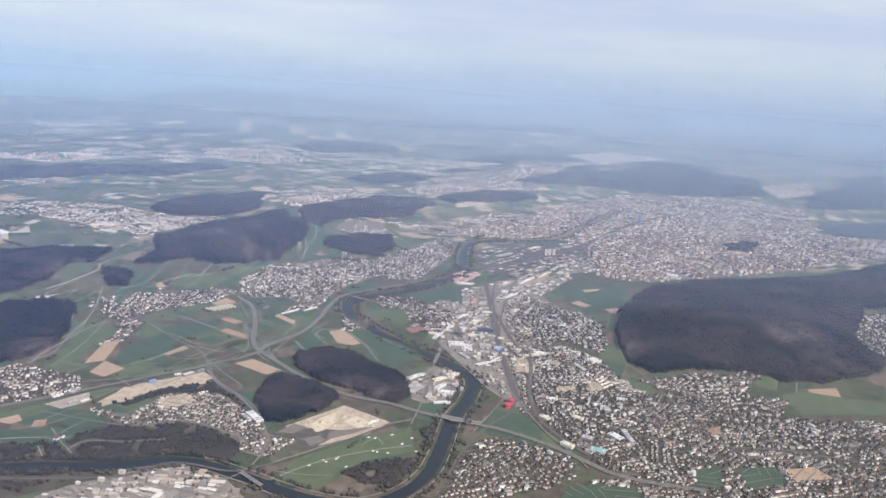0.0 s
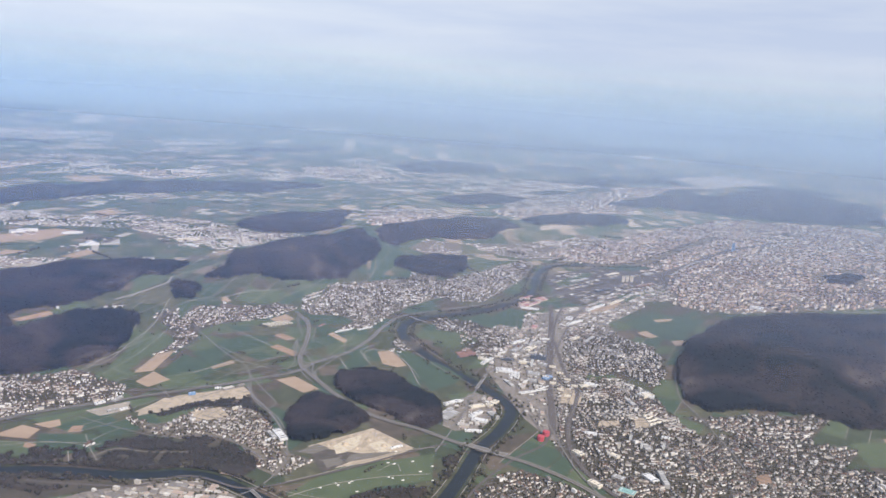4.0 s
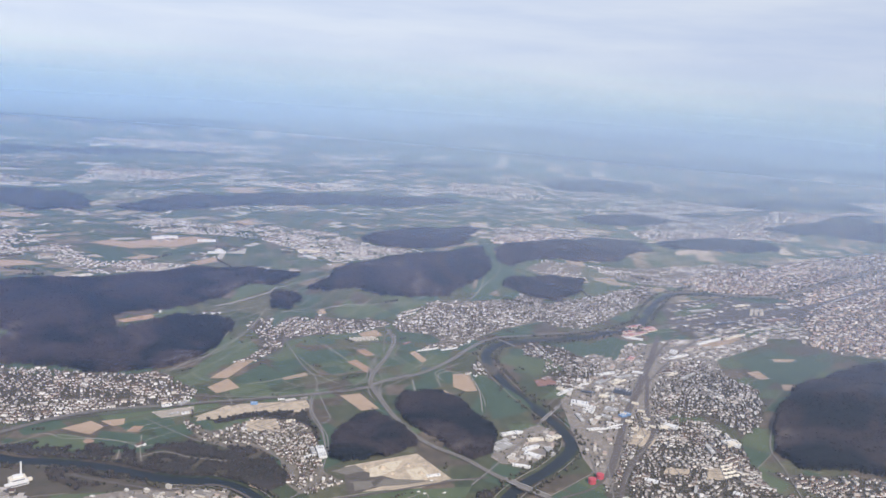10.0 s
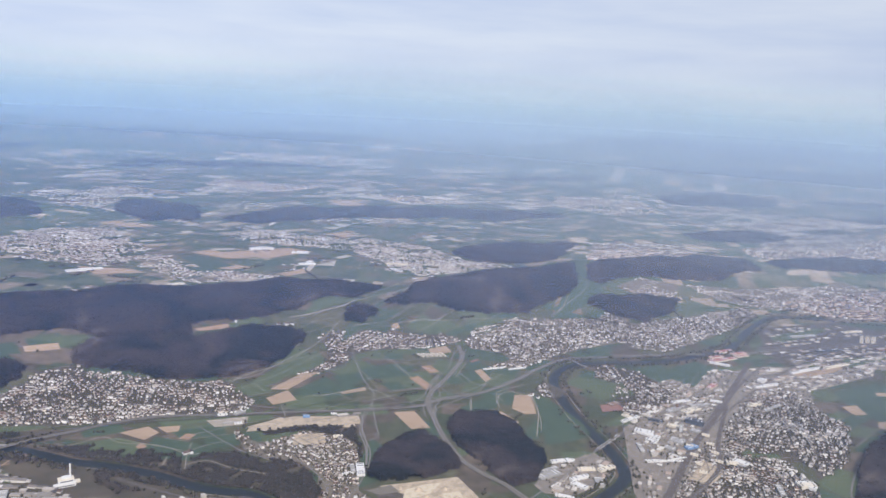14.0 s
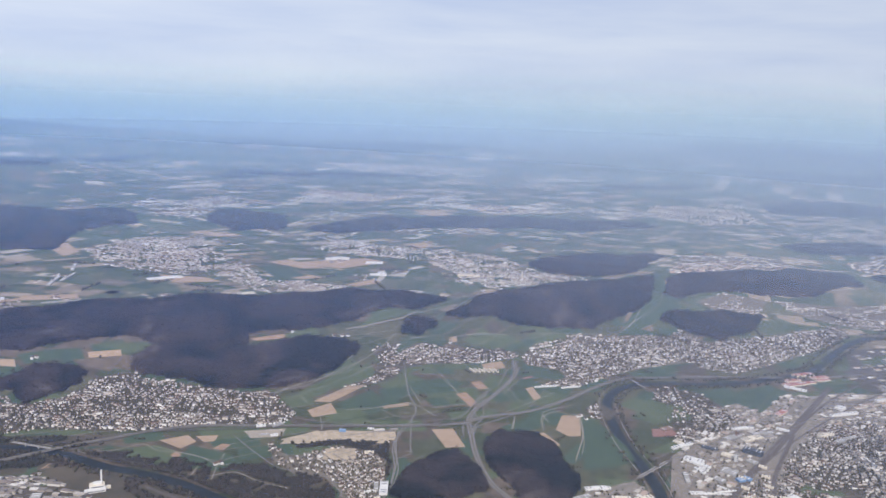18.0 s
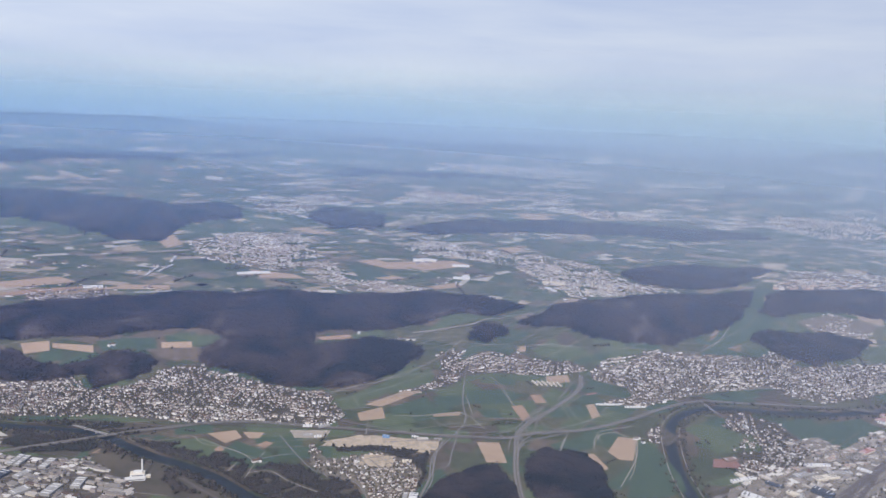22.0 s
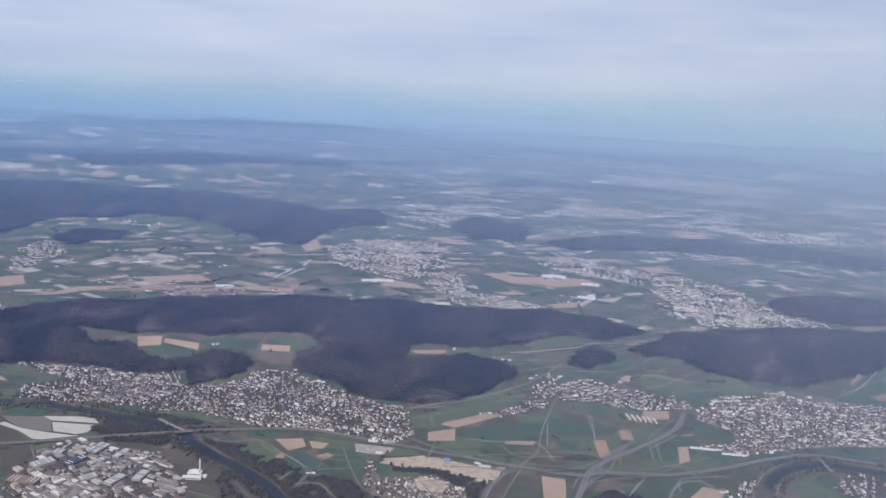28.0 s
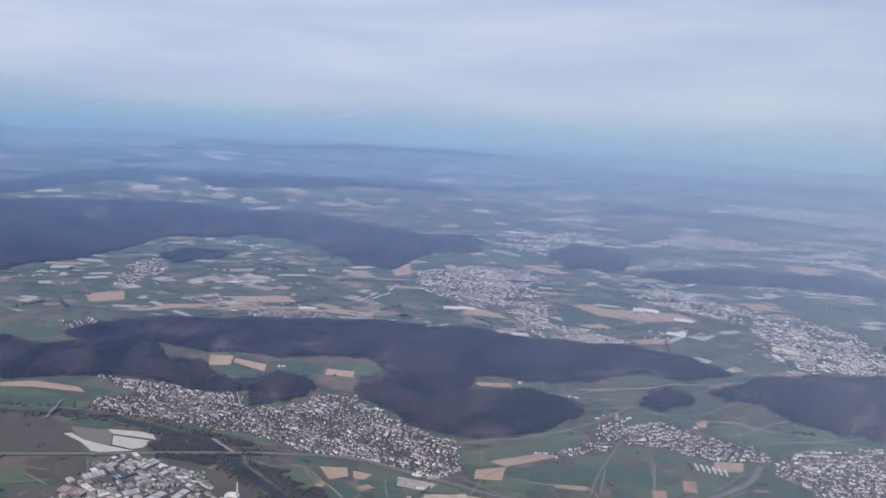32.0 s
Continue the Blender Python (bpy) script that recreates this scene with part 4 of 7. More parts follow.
road('track', 0.45, 'gravel', [(12.5, 379), (25.8, 384.6), (41.6, 402.7), (62, 424.3), (81.1, 450.2)])
road('track', 0.45, 'gravel', [(134.8, 329), (136, 340.7), (154.3, 348.9)])
road('track', 0.45, 'gravel', [(151.7, 333.7), (145.7, 314.2), (133.1, 289.2)])
road('track', 0.45, 'gravel', [(31.6, 366.7), (52.8, 383.5), (68.8, 387.3)])
road('track', 0.45, 'gravel', [(51.9, 351.4), (75, 357.4), (84.9, 340.4)])
road('track', 0.45, 'gravel', [(259.2, 498.4), (235.7, 469), (210.2, 449.2)])
road('track', 0.45, 'gravel', [(29, 231.9), (47.5, 231.5), (66.4, 226.4), (82, 219.2)])
road('track', 0.45, 'gravel', [(9.7, 372.9), (30.5, 394.7), (44.4, 405.5)])
road('track', 0.45, 'gravel', [(46.5, 445.3), (87.3, 469.1), (129.8, 490.3), (158.6, 504.6)])
road('railway', 5, 'ballast', [(326.2, 383.3), (396.1, 377.2), (498.5, 392.8), (624.4, 421.4), (742.2, 427.3)])
road('country_road', 1.5, 'concrete', [(466.6, 379.2), (547.2, 403.6), (617.2, 398.6), (757.1, 420.5)])
road('country_road', 0.5, 'asphalt', [(13.8, 348.2), (32.3, 340), (70.7, 329.8), (88.2, 334.8)])
road('country_road', 0.5, 'asphalt', [(32.6, 330.1), (34, 338.2)])
road('country_road', 0.5, 'asphalt', [(73.4, 339.6), (68.9, 314), (66.9, 302.4), (59.8, 298.4)])
road('track', 0.35, 'gravel', [(24.2, 372.9), (27.5, 362.3)])
road('track', 0.35, 'gravel', [(44.5, 351.9), (66.4, 354.4), (76.1, 357.7)])
road('track', 0.35, 'gravel', [(18.3, 278.4), (7.1, 285.6), (-1.6, 293.9), (-10.1, 291.5)])
road('track', 0.35, 'gravel', [(-6.5, 310.8), (-7.9, 300.6), (-4, 300.8)])
road('track', 0.35, 'gravel', [(-15.6, 300.2), (-17.5, 292.3)])
road('track', 0.35, 'gravel', [(36.9, 240.9), (54.2, 239.4), (84.2, 238.7), (97.6, 234.7)])
road('track', 0.3, 'gravel', [(33.3, 235), (40.4, 225.7), (46.1, 221)])
road('track', 0.3, 'gravel', [(67.4, 230.7), (76.6, 232.6), (74.1, 226.3)])
road('track', 0.35, 'gravel', [(-138.6, 272.8), (-127.8, 274.5)])
road('track', 0.35, 'gravel', [(-134, 268.1), (-119.8, 264.6)])
road('country_road', 0.5, 'asphalt', [(-114.2, 262.9), (-111.5, 275.9), (-123.8, 290.6)])
road('country_road', 0.45, 'asphalt', [(-172, 313.1), (-179, 325.4), (-184.6, 343.9), (-170, 350.4)])
road('track', 0.35, 'gravel', [(78.8, 380.3), (80.5, 356)])
road('track', 0.3, 'gravel', [(97.7, 390.5), (101.2, 368.8)])
road('track', 0.3, 'gravel', [(124.6, 371.7), (125.9, 355)])
road('track', 0.35, 'gravel', [(114.4, 318.6), (118.1, 329.9), (120.4, 334.2)])
road('track', 0.35, 'gravel', [(130, 323), (132.9, 331.6), (138.3, 339.8), (144.6, 339.9), (148, 333.3)])
road('track', 0.35, 'gravel', [(139.2, 350.2), (143.7, 341.6), (148.7, 336.3)])
road('track', 0.35, 'gravel', [(177.1, 442.1), (157.2, 423.5)])
road('track', 0.35, 'gravel', [(229.5, 465.1), (248.1, 479.9), (270.3, 497.9), (282.3, 519.2)])
road('country_road', 0.5, 'asphalt', [(81.2, 455.9), (106.9, 485.5), (121, 488.6), (142.7, 495.8), (169.3, 558.2)])
road('track', 0.4, 'gravel', [(81, 448.6), (97.4, 449.2), (124.1, 454.8), (149.4, 449.9)])
road('railway', 0.8, 'ballast', [(218, 283.5), (261.9, 313.3), (325.5, 349.1), (398.3, 376.2), (463.5, 369.6)])
road('railway', 0.8, 'ballast', [(321.1, 369.5), (391.8, 370.6), (468.3, 373.2)])
road('railway', 0.8, 'ballast', [(331.5, 380), (402.3, 379.7), (479.8, 381.7)])
road('country_road', 0.5, 'asphalt', [(190.2, 293.1), (227, 315.1), (263.6, 333.3), (315.8, 339.8)])
road('country_road', 0.5, 'asphalt', [(141.1, 218.1), (158.3, 249.4), (165.2, 276)])
road('railway', 0.35, 'ballast', [(320.2, 373.7), (388.2, 377.4), (466.6, 381.8)])
road('railway', 0.35, 'ballast', [(328.4, 379.5), (398.2, 383.8), (479, 388.7)])
road('railway', 0.35, 'ballast', [(332.8, 386.7), (404.1, 391.5), (486.8, 397.1)])
road('railway', 0.35, 'ballast', [(337.3, 394), (410.1, 399.5), (494.8, 405.9)])
road('railway', 0.35, 'ballast', [(346.2, 400.5), (421.1, 406.6), (508.5, 413.7)])
road('railway', 0.35, 'ballast', [(-127.9, 254.5), (-116.8, 255.6), (-104.6, 255.3)])
road('railway', 0.35, 'ballast', [(-125.8, 252.5), (-115.1, 253.9), (-103.3, 254)])
road('railway', 0.35, 'ballast', [(-123.6, 250.5), (-113.4, 252.2), (-102, 252.7)])
road('railway', 0.8, 'ballast', [(-76.1, 326.8), (-57.1, 332.2), (-36.4, 335.6), (-3.2, 335.2), (27.4, 335), (69.1, 330.4), (99.4, 333.7)])
road('country_road', 0.5, 'asphalt', [(65.6, 326.4), (61.5, 308.7), (60.4, 289.5), (54.8, 270.9)])
road('country_road', 0.5, 'asphalt', [(-3.5, 327.4), (6.5, 308.5), (16, 294.6), (30.2, 288.1), (36.5, 274.8), (38.1, 261.2)])
road('track', 0.35, 'gravel', [(-54.8, 312.7), (-39.9, 323.3), (-33.4, 316.6), (-18.8, 311), (-8.6, 301.2)])
road('track', 0.35, 'gravel', [(60.7, 351.5), (69.1, 341.4), (86.8, 346.8)])
road('track', 0.35, 'gravel', [(12.3, 378), (35.4, 395.1), (57.4, 409.4), (81.8, 411.4)])
road('track', 0.35, 'gravel', [(11.6, 388.9), (33.3, 403.2), (47.4, 416.6), (56.3, 430.1)])
road('track', 0.35, 'gravel', [(88.6, 446.8), (111.2, 455.6), (136, 454)])
road('track', 0.35, 'gravel', [(42.4, 438.9), (57.8, 437.2), (76.9, 446.5)])
road('track', 0.35, 'gravel', [(149.4, 442.4), (170.5, 451), (192.2, 462.7)])
road('track', 0.3, 'gravel', [(17.8, 368.1), (35.3, 382.8), (51.2, 398.8), (65.3, 415.0)])
road('track', 0.3, 'gravel', [(13.3, 380.5), (28.9, 390.9), (45.1, 403.8), (56.3, 417.2)])
road('track', 0.3, 'gravel', [(64.3, 453.8), (87.5, 470.3), (123.4, 494.4), (160.3, 508.4)])
road('track', 0.3, 'gravel', [(35.9, 443.0), (55.0, 445.8), (80.6, 453.0)])
road('track', 0.3, 'gravel', [(96.6, 444.5), (119.9, 454.6), (138.6, 451.2), (157.7, 450.8)])
road('track', 0.3, 'gravel', [(103.9, 459.0), (116.4, 471.8), (133.9, 467.5)])
road('track', 0.3, 'gravel', [(118.5, 439.2), (134.9, 446.0), (148.9, 456.5)])
road('track', 0.3, 'gravel', [(100.9, 372.4), (98.3, 394.2), (93.5, 409.6)])
road('track', 0.3, 'gravel', [(127.8, 373.0), (130.1, 353.9), (142.5, 352.4)])
road('track', 0.3, 'gravel', [(118.5, 342.8), (135.2, 354.1), (150.3, 366.1)])
road('track', 0.3, 'gravel', [(130.6, 327.2), (134.6, 336.4), (145.3, 341.8)])
road('track', 0.3, 'gravel', [(114.1, 317.8), (117.5, 326.2), (121.5, 337.8)])
road('track', 0.3, 'gravel', [(137.9, 294.7), (144.2, 309.2), (151.3, 335.7)])
road('track', 0.3, 'gravel', [(-35.1, 320.8), (-20.6, 311.5), (-6.7, 302.5)])
road('track', 0.3, 'gravel', [(-9.7, 288.1), (-7.0, 303.5), (5.3, 309.8)])
road('track', 0.3, 'gravel', [(32.8, 330.4), (33.2, 349.0), (37.4, 359.2)])
road('country_road', 1.3, 'gravel', [(51.9, 451.7), (69.0, 458.6), (88.7, 471.9), (108.8, 504.6), (138.6, 497.2), (163.5, 549.0)])
road('country_road', 1.3, 'asphalt', [(263.9, 591.4), (300.6, 598.1), (347.9, 659.3), (392.2, 714.1), (430.9, 777.3), (489.9, 877.5), (535.2, 956.2)])
road('motorway', 2, 'asphalt', [(-56.4, 329), (-73, 321.3), (-94.2, 310.6), (-114.5, 299.6), (-134.2, 288.9), (-154, 278.8), (-173.4, 268.9)])


# ---- woods ----
WOODS, CROWNS, SCRUB = [], [], []


def forest(cell, poly, tallness=1.0, label="dense leafless brown woodland on a hill"):
    WOODS.append(poly)
    rng = np.random.default_rng(int(abs(poly[0][0] * 7 + poly[0][1] * 13)))
    p = np.array(poly)
    xs, ys = np.arange(p[:, 0].min(), p[:, 0].max() + cell, cell), np.arange(p[:, 1].min(), p[:, 1].max() + cell, cell)
    X, Y = np.meshgrid(xs, ys)
    wx, wy = wobble(X, Y, 7.0, 1.3) if tallness < 0.8 else wobble(X, Y, max(11.0, cell * 9), max(1.5, cell * 1.7))
    ux, uy = wobble(X, Y, max(1.9, cell * 2.2), max(0.6, cell * 0.6))
    ins = inside((X + wx + ux).ravel(), (Y + wy + uy).ravel(), poly).reshape(X.shape)
    if tallness < 0.8:
        stream = RIVER_LINE[inside(RIVER_LINE[:, 0], RIVER_LINE[:, 1], [(p[:, 0].min() - 9, p[:, 1].min() - 9), (p[:, 0].max() + 9, p[:, 1].min() - 9), (p[:, 0].max() + 9, p[:, 1].max() + 9), (p[:, 0].min() - 9, p[:, 1].max() + 9)])]
        for q in stream:
            ins &= np.hypot(X - q[0], Y - q[1]) > 3.3
        ins &= ~np.array([(round(a), round(c)) in ROAD_CELLS for a, c in zip(X.ravel(), Y.ravel())]).reshape(X.shape)
        ins &= (np.sin(X / 3.1 + 2 * np.sin(Y / 4.3)) + np.sin(Y / 2.7 + 2 * np.sin(X / 3.7))) > -1.45
    depth, cur = ins.astype(float), ins
    for _ in range(2):
        nxt = cur.copy()
        nxt[1:] &= cur[:-1]
        nxt[:-1] &= cur[1:]
        nxt[:, 1:] &= cur[:, :-1]
        nxt[:, :-1] &= cur[:, 1:]
        depth, cur = depth + nxt, nxt
    X = X + rng.uniform(-0.32, 0.32, X.shape) * cell
    Y = Y + rng.uniform(-0.32, 0.32, X.shape) * cell
    rough = 1.0 if cell < 1.15 else 0.15
    tall = (1.25 + 0.35 * np.sin(X / 9 + np.sin(Y / 6)) + rough * 0.45 * np.sin(X / 2.6 + 2 * np.sin(Y / 2.9)) * np.sin(Y / 2.2 + 1.5 * np.sin(X / 3.7)) + rough * rng.uniform(0, 0.5, X.shape)) * tallness
    if tallness > 0.8:   # gullies and spurs of the slope
        tall = tall + 1.5 * (0.5 + 0.5 * np.sin(X / 13 + 1.8 * np.sin(Y / 17)) * np.sin(Y / 15 + 1.5 * np.sin(X / 21)))
    Z = ground_z(X, Y) + np.choose(depth.astype(int), [0.0, 0.05, 0.62, 1.0]) * tall
    idx = -np.ones(X.shape, int)
    idx[ins] = np.arange(ins.sum())
    v = np.column_stack([X[ins], Y[ins], Z[ins]])
    q = ins[:-1, :-1] & ins[1:, :-1] & ins[:-1, 1:] & ins[1:, 1:]
    f = np.column_stack([idx[:-1, :-1][q], idx[:-1, 1:][q], idx[1:, 1:][q], idx[1:, :-1][q]])
    tagged(new("woodland", mesh_of("woodland", v, f, M_SCRUB if tallness < 0.8 else M_WOOD, smooth=True)), label, "forest", kind="stuff")
    if cell < 1.0:
        gap = 1.35 if cell < 0.7 else 1.75
        gx, gy = np.meshgrid(np.arange(p[:, 0].min(), p[:, 0].max(), gap), np.arange(p[:, 1].min(), p[:, 1].max(), gap))
        gx, gy = gx.ravel() + rng.uniform(-0.5, 0.5, gx.size) * gap, gy.ravel() + rng.uniform(-0.5, 0.5, gx.size) * gap
        wx, wy = wobble(gx, gy, 7.0, 1.3) if tallness < 0.8 else wobble(gx, gy, max(11.0, cell * 9), max(1.5, cell * 1.7))
        ok = inside(gx + wx, gy + wy, poly) & (rng.random(gx.size) < 0.8)
        if tallness < 0.8:
            for q in stream:
                ok &= np.hypot(gx - q[0], gy - q[1]) > 3.3
            ok &= ~np.array([(round(a), round(c)) in ROAD_CELLS for a, c in zip(gx, gy)])
            ok &= (np.sin(gx / 3.1 + 2 * np.sin(gy / 4.3)) + np.sin(gy / 2.7 + 2 * np.sin(gx / 3.7))) > -1.45
        (SCRUB if tallness < 0.8 else CROWNS).extend((a, b, rng.uniform(0.40, 0.78) * gap / 1.6, 0.42 * tallness if tallness < 0.8 else 0.72 + 1.5 * (0.5 + 0.5 * math.sin(a / 13 + 1.8 * math.sin(b / 17)) * math.sin(b / 15 + 1.5 * math.sin(a / 21)))) for a, b in zip(gx[ok], gy[ok]))


forest(0.8, [(-213.3, 450), (-186.6, 501.3), (-156.4, 515.1), (-125.3, 532.2), (-90.4, 544.1), (-45.5, 553.3), (2, 553.1), (57.3, 569.2), (105.7, 562.5), (128.2, 533.9), (104, 510), (76, 480), (56, 461), (42, 451.9), (19.8, 445.3), (13, 449), (-2.6, 444.8), (-4.2, 434.4), (-28.5, 430.9), (-50.4, 431.3), (-67.8, 437.8), (-91.5, 433.6), (-106.9, 417), (-129.6, 413.9), (-154.8, 410.7), (-189.4, 409.3)])
forest(0.8, [(-57.9, 408.4), (-58.6, 421.8), (-50.4, 431.3), (-28.6, 431.4), (-1, 433.9), (26.7, 440), (52, 443.6), (59.3, 434.4), (47, 415.1), (33.2, 397.5), (14.7, 383.1), (-2, 383.2), (-20.1, 389.9), (-36.3, 398.5), (-51.8, 402.3)])
forest(0.8, [(-126.5, 386.3), (-108.8, 385.6), (-99.5, 369.7), (-88.6, 376.5), (-76.7, 389.9), (-75.6, 405.4), (-85.6, 407.6), (-103.6, 400.9), (-116.6, 390.7)])
forest(0.8, [(-234.4, 343.7), (-213.8, 361.3), (-192.1, 371), (-151.5, 376.3), (-126.1, 375.9), (-111.3, 384.6), (-126.4, 391), (-151.4, 399.9), (-168.7, 397.6), (-186, 409.1), (-148.9, 439.6), (-126.6, 447.8), (-116.1, 500.8), (-158.6, 500), (-203.1, 456.4), (-242.1, 410.8), (-252.9, 399.6), (-232.3, 396.2), (-248.7, 387.1), (-282.2, 385.6)])
forest(0.9, [(115.6, 486.1), (134.7, 489), (168.2, 552.4), (210.2, 577.9), (255.9, 591.9), (302.8, 588.8), (310.9, 585.2), (293.6, 557.6), (265.1, 496.7), (246.1, 484.5), (229.4, 475.7), (208.3, 461.8), (191.4, 461.3), (164, 458.7), (144.9, 464.2), (126.2, 474.3)])
forest(1.2, [(306.1, 562.6), (328.9, 587), (369.9, 602.3), (476.2, 651.2), (503.7, 604.8), (492.4, 576.1), (432.5, 547.9), (388.2, 541.3), (348.7, 545.9), (323.6, 543.2), (304.5, 531.2), (281.8, 513.8)])
forest(1, [(259.7, 478.3), (278.7, 492.6), (331.3, 513.3), (353.7, 497.7), (316.4, 460.9), (285.4, 443.8), (275.9, 458), (265.8, 472.2)])
forest(0.9, [(83.7, 451), (87.5, 464.7), (99.6, 483.3), (110.2, 482.4), (107.4, 462.6), (94.2, 450.3)])
forest(0.6, [(61.2, 285.9), (75.6, 301.7), (88.4, 306.9), (91, 298), (91.6, 280.4), (90.7, 266.3), (80.7, 263.6), (68.3, 262.7), (59.1, 262.7), (54.2, 266.1)], 1.0, 'dense leafless wood on level ground')
forest(0.6, [(99.6, 308.5), (110.1, 317), (122.6, 312.7), (128.1, 296.2), (129.9, 275.5), (125.9, 261.6), (113.2, 249.5), (104.3, 247.7), (99, 260.4), (96.2, 281.7)], 1.0, 'dense leafless wood on level ground')
forest(0.7, [(253.3, 234.7), (289.5, 250), (373.5, 278.3), (415.5, 273.4), (462.4, 250.8), (495.5, 221.3), (520.9, 197.2), (622, 185.8), (638.8, 136.9), (489.7, 113.9), (412.4, 151.7), (356.5, 141.2), (344.3, 122.6), (327.3, 118.5), (280, 134.5), (264.1, 145.3), (260.1, 157.4), (244.2, 178.7), (222.7, 197.1), (227.9, 212)])
forest(0.6, [(-16.5, 288.2), (0.2, 287.5), (14.8, 288), (30.7, 284.7), (37.3, 269.5), (32.9, 254.6), (24.9, 249.5), (17.5, 263.2), (-4.5, 278.1)], 0.55, 'scrubby leafless riverside woodland')
forest(0.6, [(48, 220.6), (63.5, 220.5), (77, 213), (66.7, 204.6), (53.5, 202.1), (48.1, 209.7)], 0.55, 'scrubby leafless riverside woodland')
forest(0.6, [(95.5, 228.4), (105.3, 223.7), (83.5, 212.1), (79.9, 215.2)], 0.55, 'scrubby leafless riverside woodland')
forest(0.6, [(16.7, 320), (37.5, 319.9), (60.6, 315.5), (61.5, 291.5), (55, 271.9), (53.4, 277.8), (57.5, 299), (40.4, 313.8), (20, 314.6)], 0.55, 'scrubby leafless riverside woodland')
forest(0.6, [(-69.8, 298.6), (-67.1, 302.9), (-53.3, 314.5), (-42.6, 317.1), (-19.6, 300.3), (-4.9, 284.1), (4, 271.4), (-7.8, 270.2), (-18, 278.4), (-27.3, 281.8), (-40.7, 304), (-51.3, 302.3), (-55.5, 307.9), (-63, 298.2)], 0.55, 'scrubby leafless riverside woodland')
forest(0.6, [(1.7, 282.6), (13, 290.5), (30.3, 290), (35.5, 279.5), (24.9, 266.2), (9.3, 264.8)], 0.55, 'scrubby leafless riverside woodland')
forest(0.6, [(-112.3, 326), (-93.2, 331.4), (-65.1, 327.5), (-75.2, 317.1), (-93.4, 311.2), (-100.4, 302.5)], 0.55, 'scrubby leafless riverside woodland')
forest(0.6, [(-40.7, 306.6), (-26.5, 308.3), (-9.6, 299.3), (6.9, 301), (28.3, 290.6), (35.6, 272.5), (31.7, 261.4), (12.8, 264.7), (-13.8, 275.6), (-38.1, 288.3), (-42.5, 298.6)], 0.55, 'scrubby leafless riverside woodland')
forest(0.6, [(-74.5, 317.2), (-54.1, 306.3), (-24.6, 293.9), (-14.8, 286.7), (5.4, 293.3), (20, 291.7), (31.1, 280.6), (34.9, 266.2), (35.3, 256.8), (18.3, 260.6), (11.3, 267.1), (-9.3, 275.8), (-20.6, 286.2), (-43.7, 295.7), (-72, 302.6)], 0.55, 'scrubby leafless riverside woodland')
forest(0.6, [(-41.7, 293.9), (-24.3, 283.4), (-14.9, 273.7), (-31.4, 275.7), (-39.9, 281.7)], 0.55, 'scrubby leafless riverside woodland')
forest(0.6, [(-114.6, 323.4), (-102, 333.3), (-82.4, 335.5), (-60, 332.4), (-46, 332.4), (-71.6, 319.1), (-93.1, 309.2), (-105.5, 313.8)], 0.55, 'scrubby leafless riverside woodland')
forest(2.5, [(-62.7, 875.5), (-66.5, 981.4), (-27.2, 987.8), (11.2, 883.4), (-12, 831.5), (-38.1, 819.9)])
forest(2.5, [(-399.2, 657.5), (-398.5, 698.2), (-351, 726.4), (-327.4, 674), (-350.8, 622.3)])
forest(3, [(30.8, 840.8), (66.4, 881), (201.8, 955.1), (332.8, 941), (461.9, 931.7), (454.1, 883.1), (364.1, 840.3), (281.6, 868.1), (156.7, 849.5), (66.4, 816.5)])
forest(1.8, [(222.7, 667.5), (265, 699.6), (309.9, 714.8), (375.5, 701.7), (341.5, 655.6), (299, 617.2), (266.4, 611.3), (234.8, 623.6)])
forest(3, [(727.2, 653.5), (783.8, 644.4), (956.7, 620.8), (1387.3, 672.4), (1313.2, 546.7), (1083.1, 449.9), (984.6, 457.7), (917.9, 510.2), (863.9, 567.4), (745, 616.6)])
forest(3, [(1122.6, 409.9), (1495.6, 445.9), (1517.4, 386.4), (1575.3, 322.5), (1221, 258.5), (1019.2, 334.1), (985.5, 366.9)])
forest(2.5, [(507.3, 592.3), (590.3, 644.6), (623.2, 610.5), (660.4, 566), (600.4, 544.4), (537.4, 553.1), (509.5, 570.5)])
forest(3, [(768.6, 1159.1), (952.3, 1246.2), (1008, 1145.4), (911.8, 1026.7), (788.8, 1041.8), (715.9, 1052.2)])
forest(2.5, [(559.5, 788.7), (661.5, 811.3), (699.4, 756.1), (623.2, 725.8), (549.7, 743)])
forest(3, [(-30, 944.2), (2.7, 967.6), (33.5, 889.1), (8.7, 838), (-33.4, 832.8)])
forest(1.5, [(605.3, 315.4), (640.8, 315.9), (642.4, 294.9), (593.3, 287.2), (580.2, 302.5)])
forest(2.5, [(-441, 512), (-430, 600), (-455, 740), (-370, 780), (-290, 772), (-215, 722), (-176, 725), (-165, 805), (-117, 827), (-130, 870), (-200, 930), (-350, 940), (-520, 920), (-700, 800), (-760, 640), (-600, 510)])

forest(0.6, [(-113.7, 314.4), (-104.6, 324.5), (-84.6, 323.6), (-73, 319.4), (-71.1, 304.7), (-76.5, 302.9), (-95.9, 304.3), (-106.3, 307.4)], 0.55, 'scrubby leafless riverside woodland')


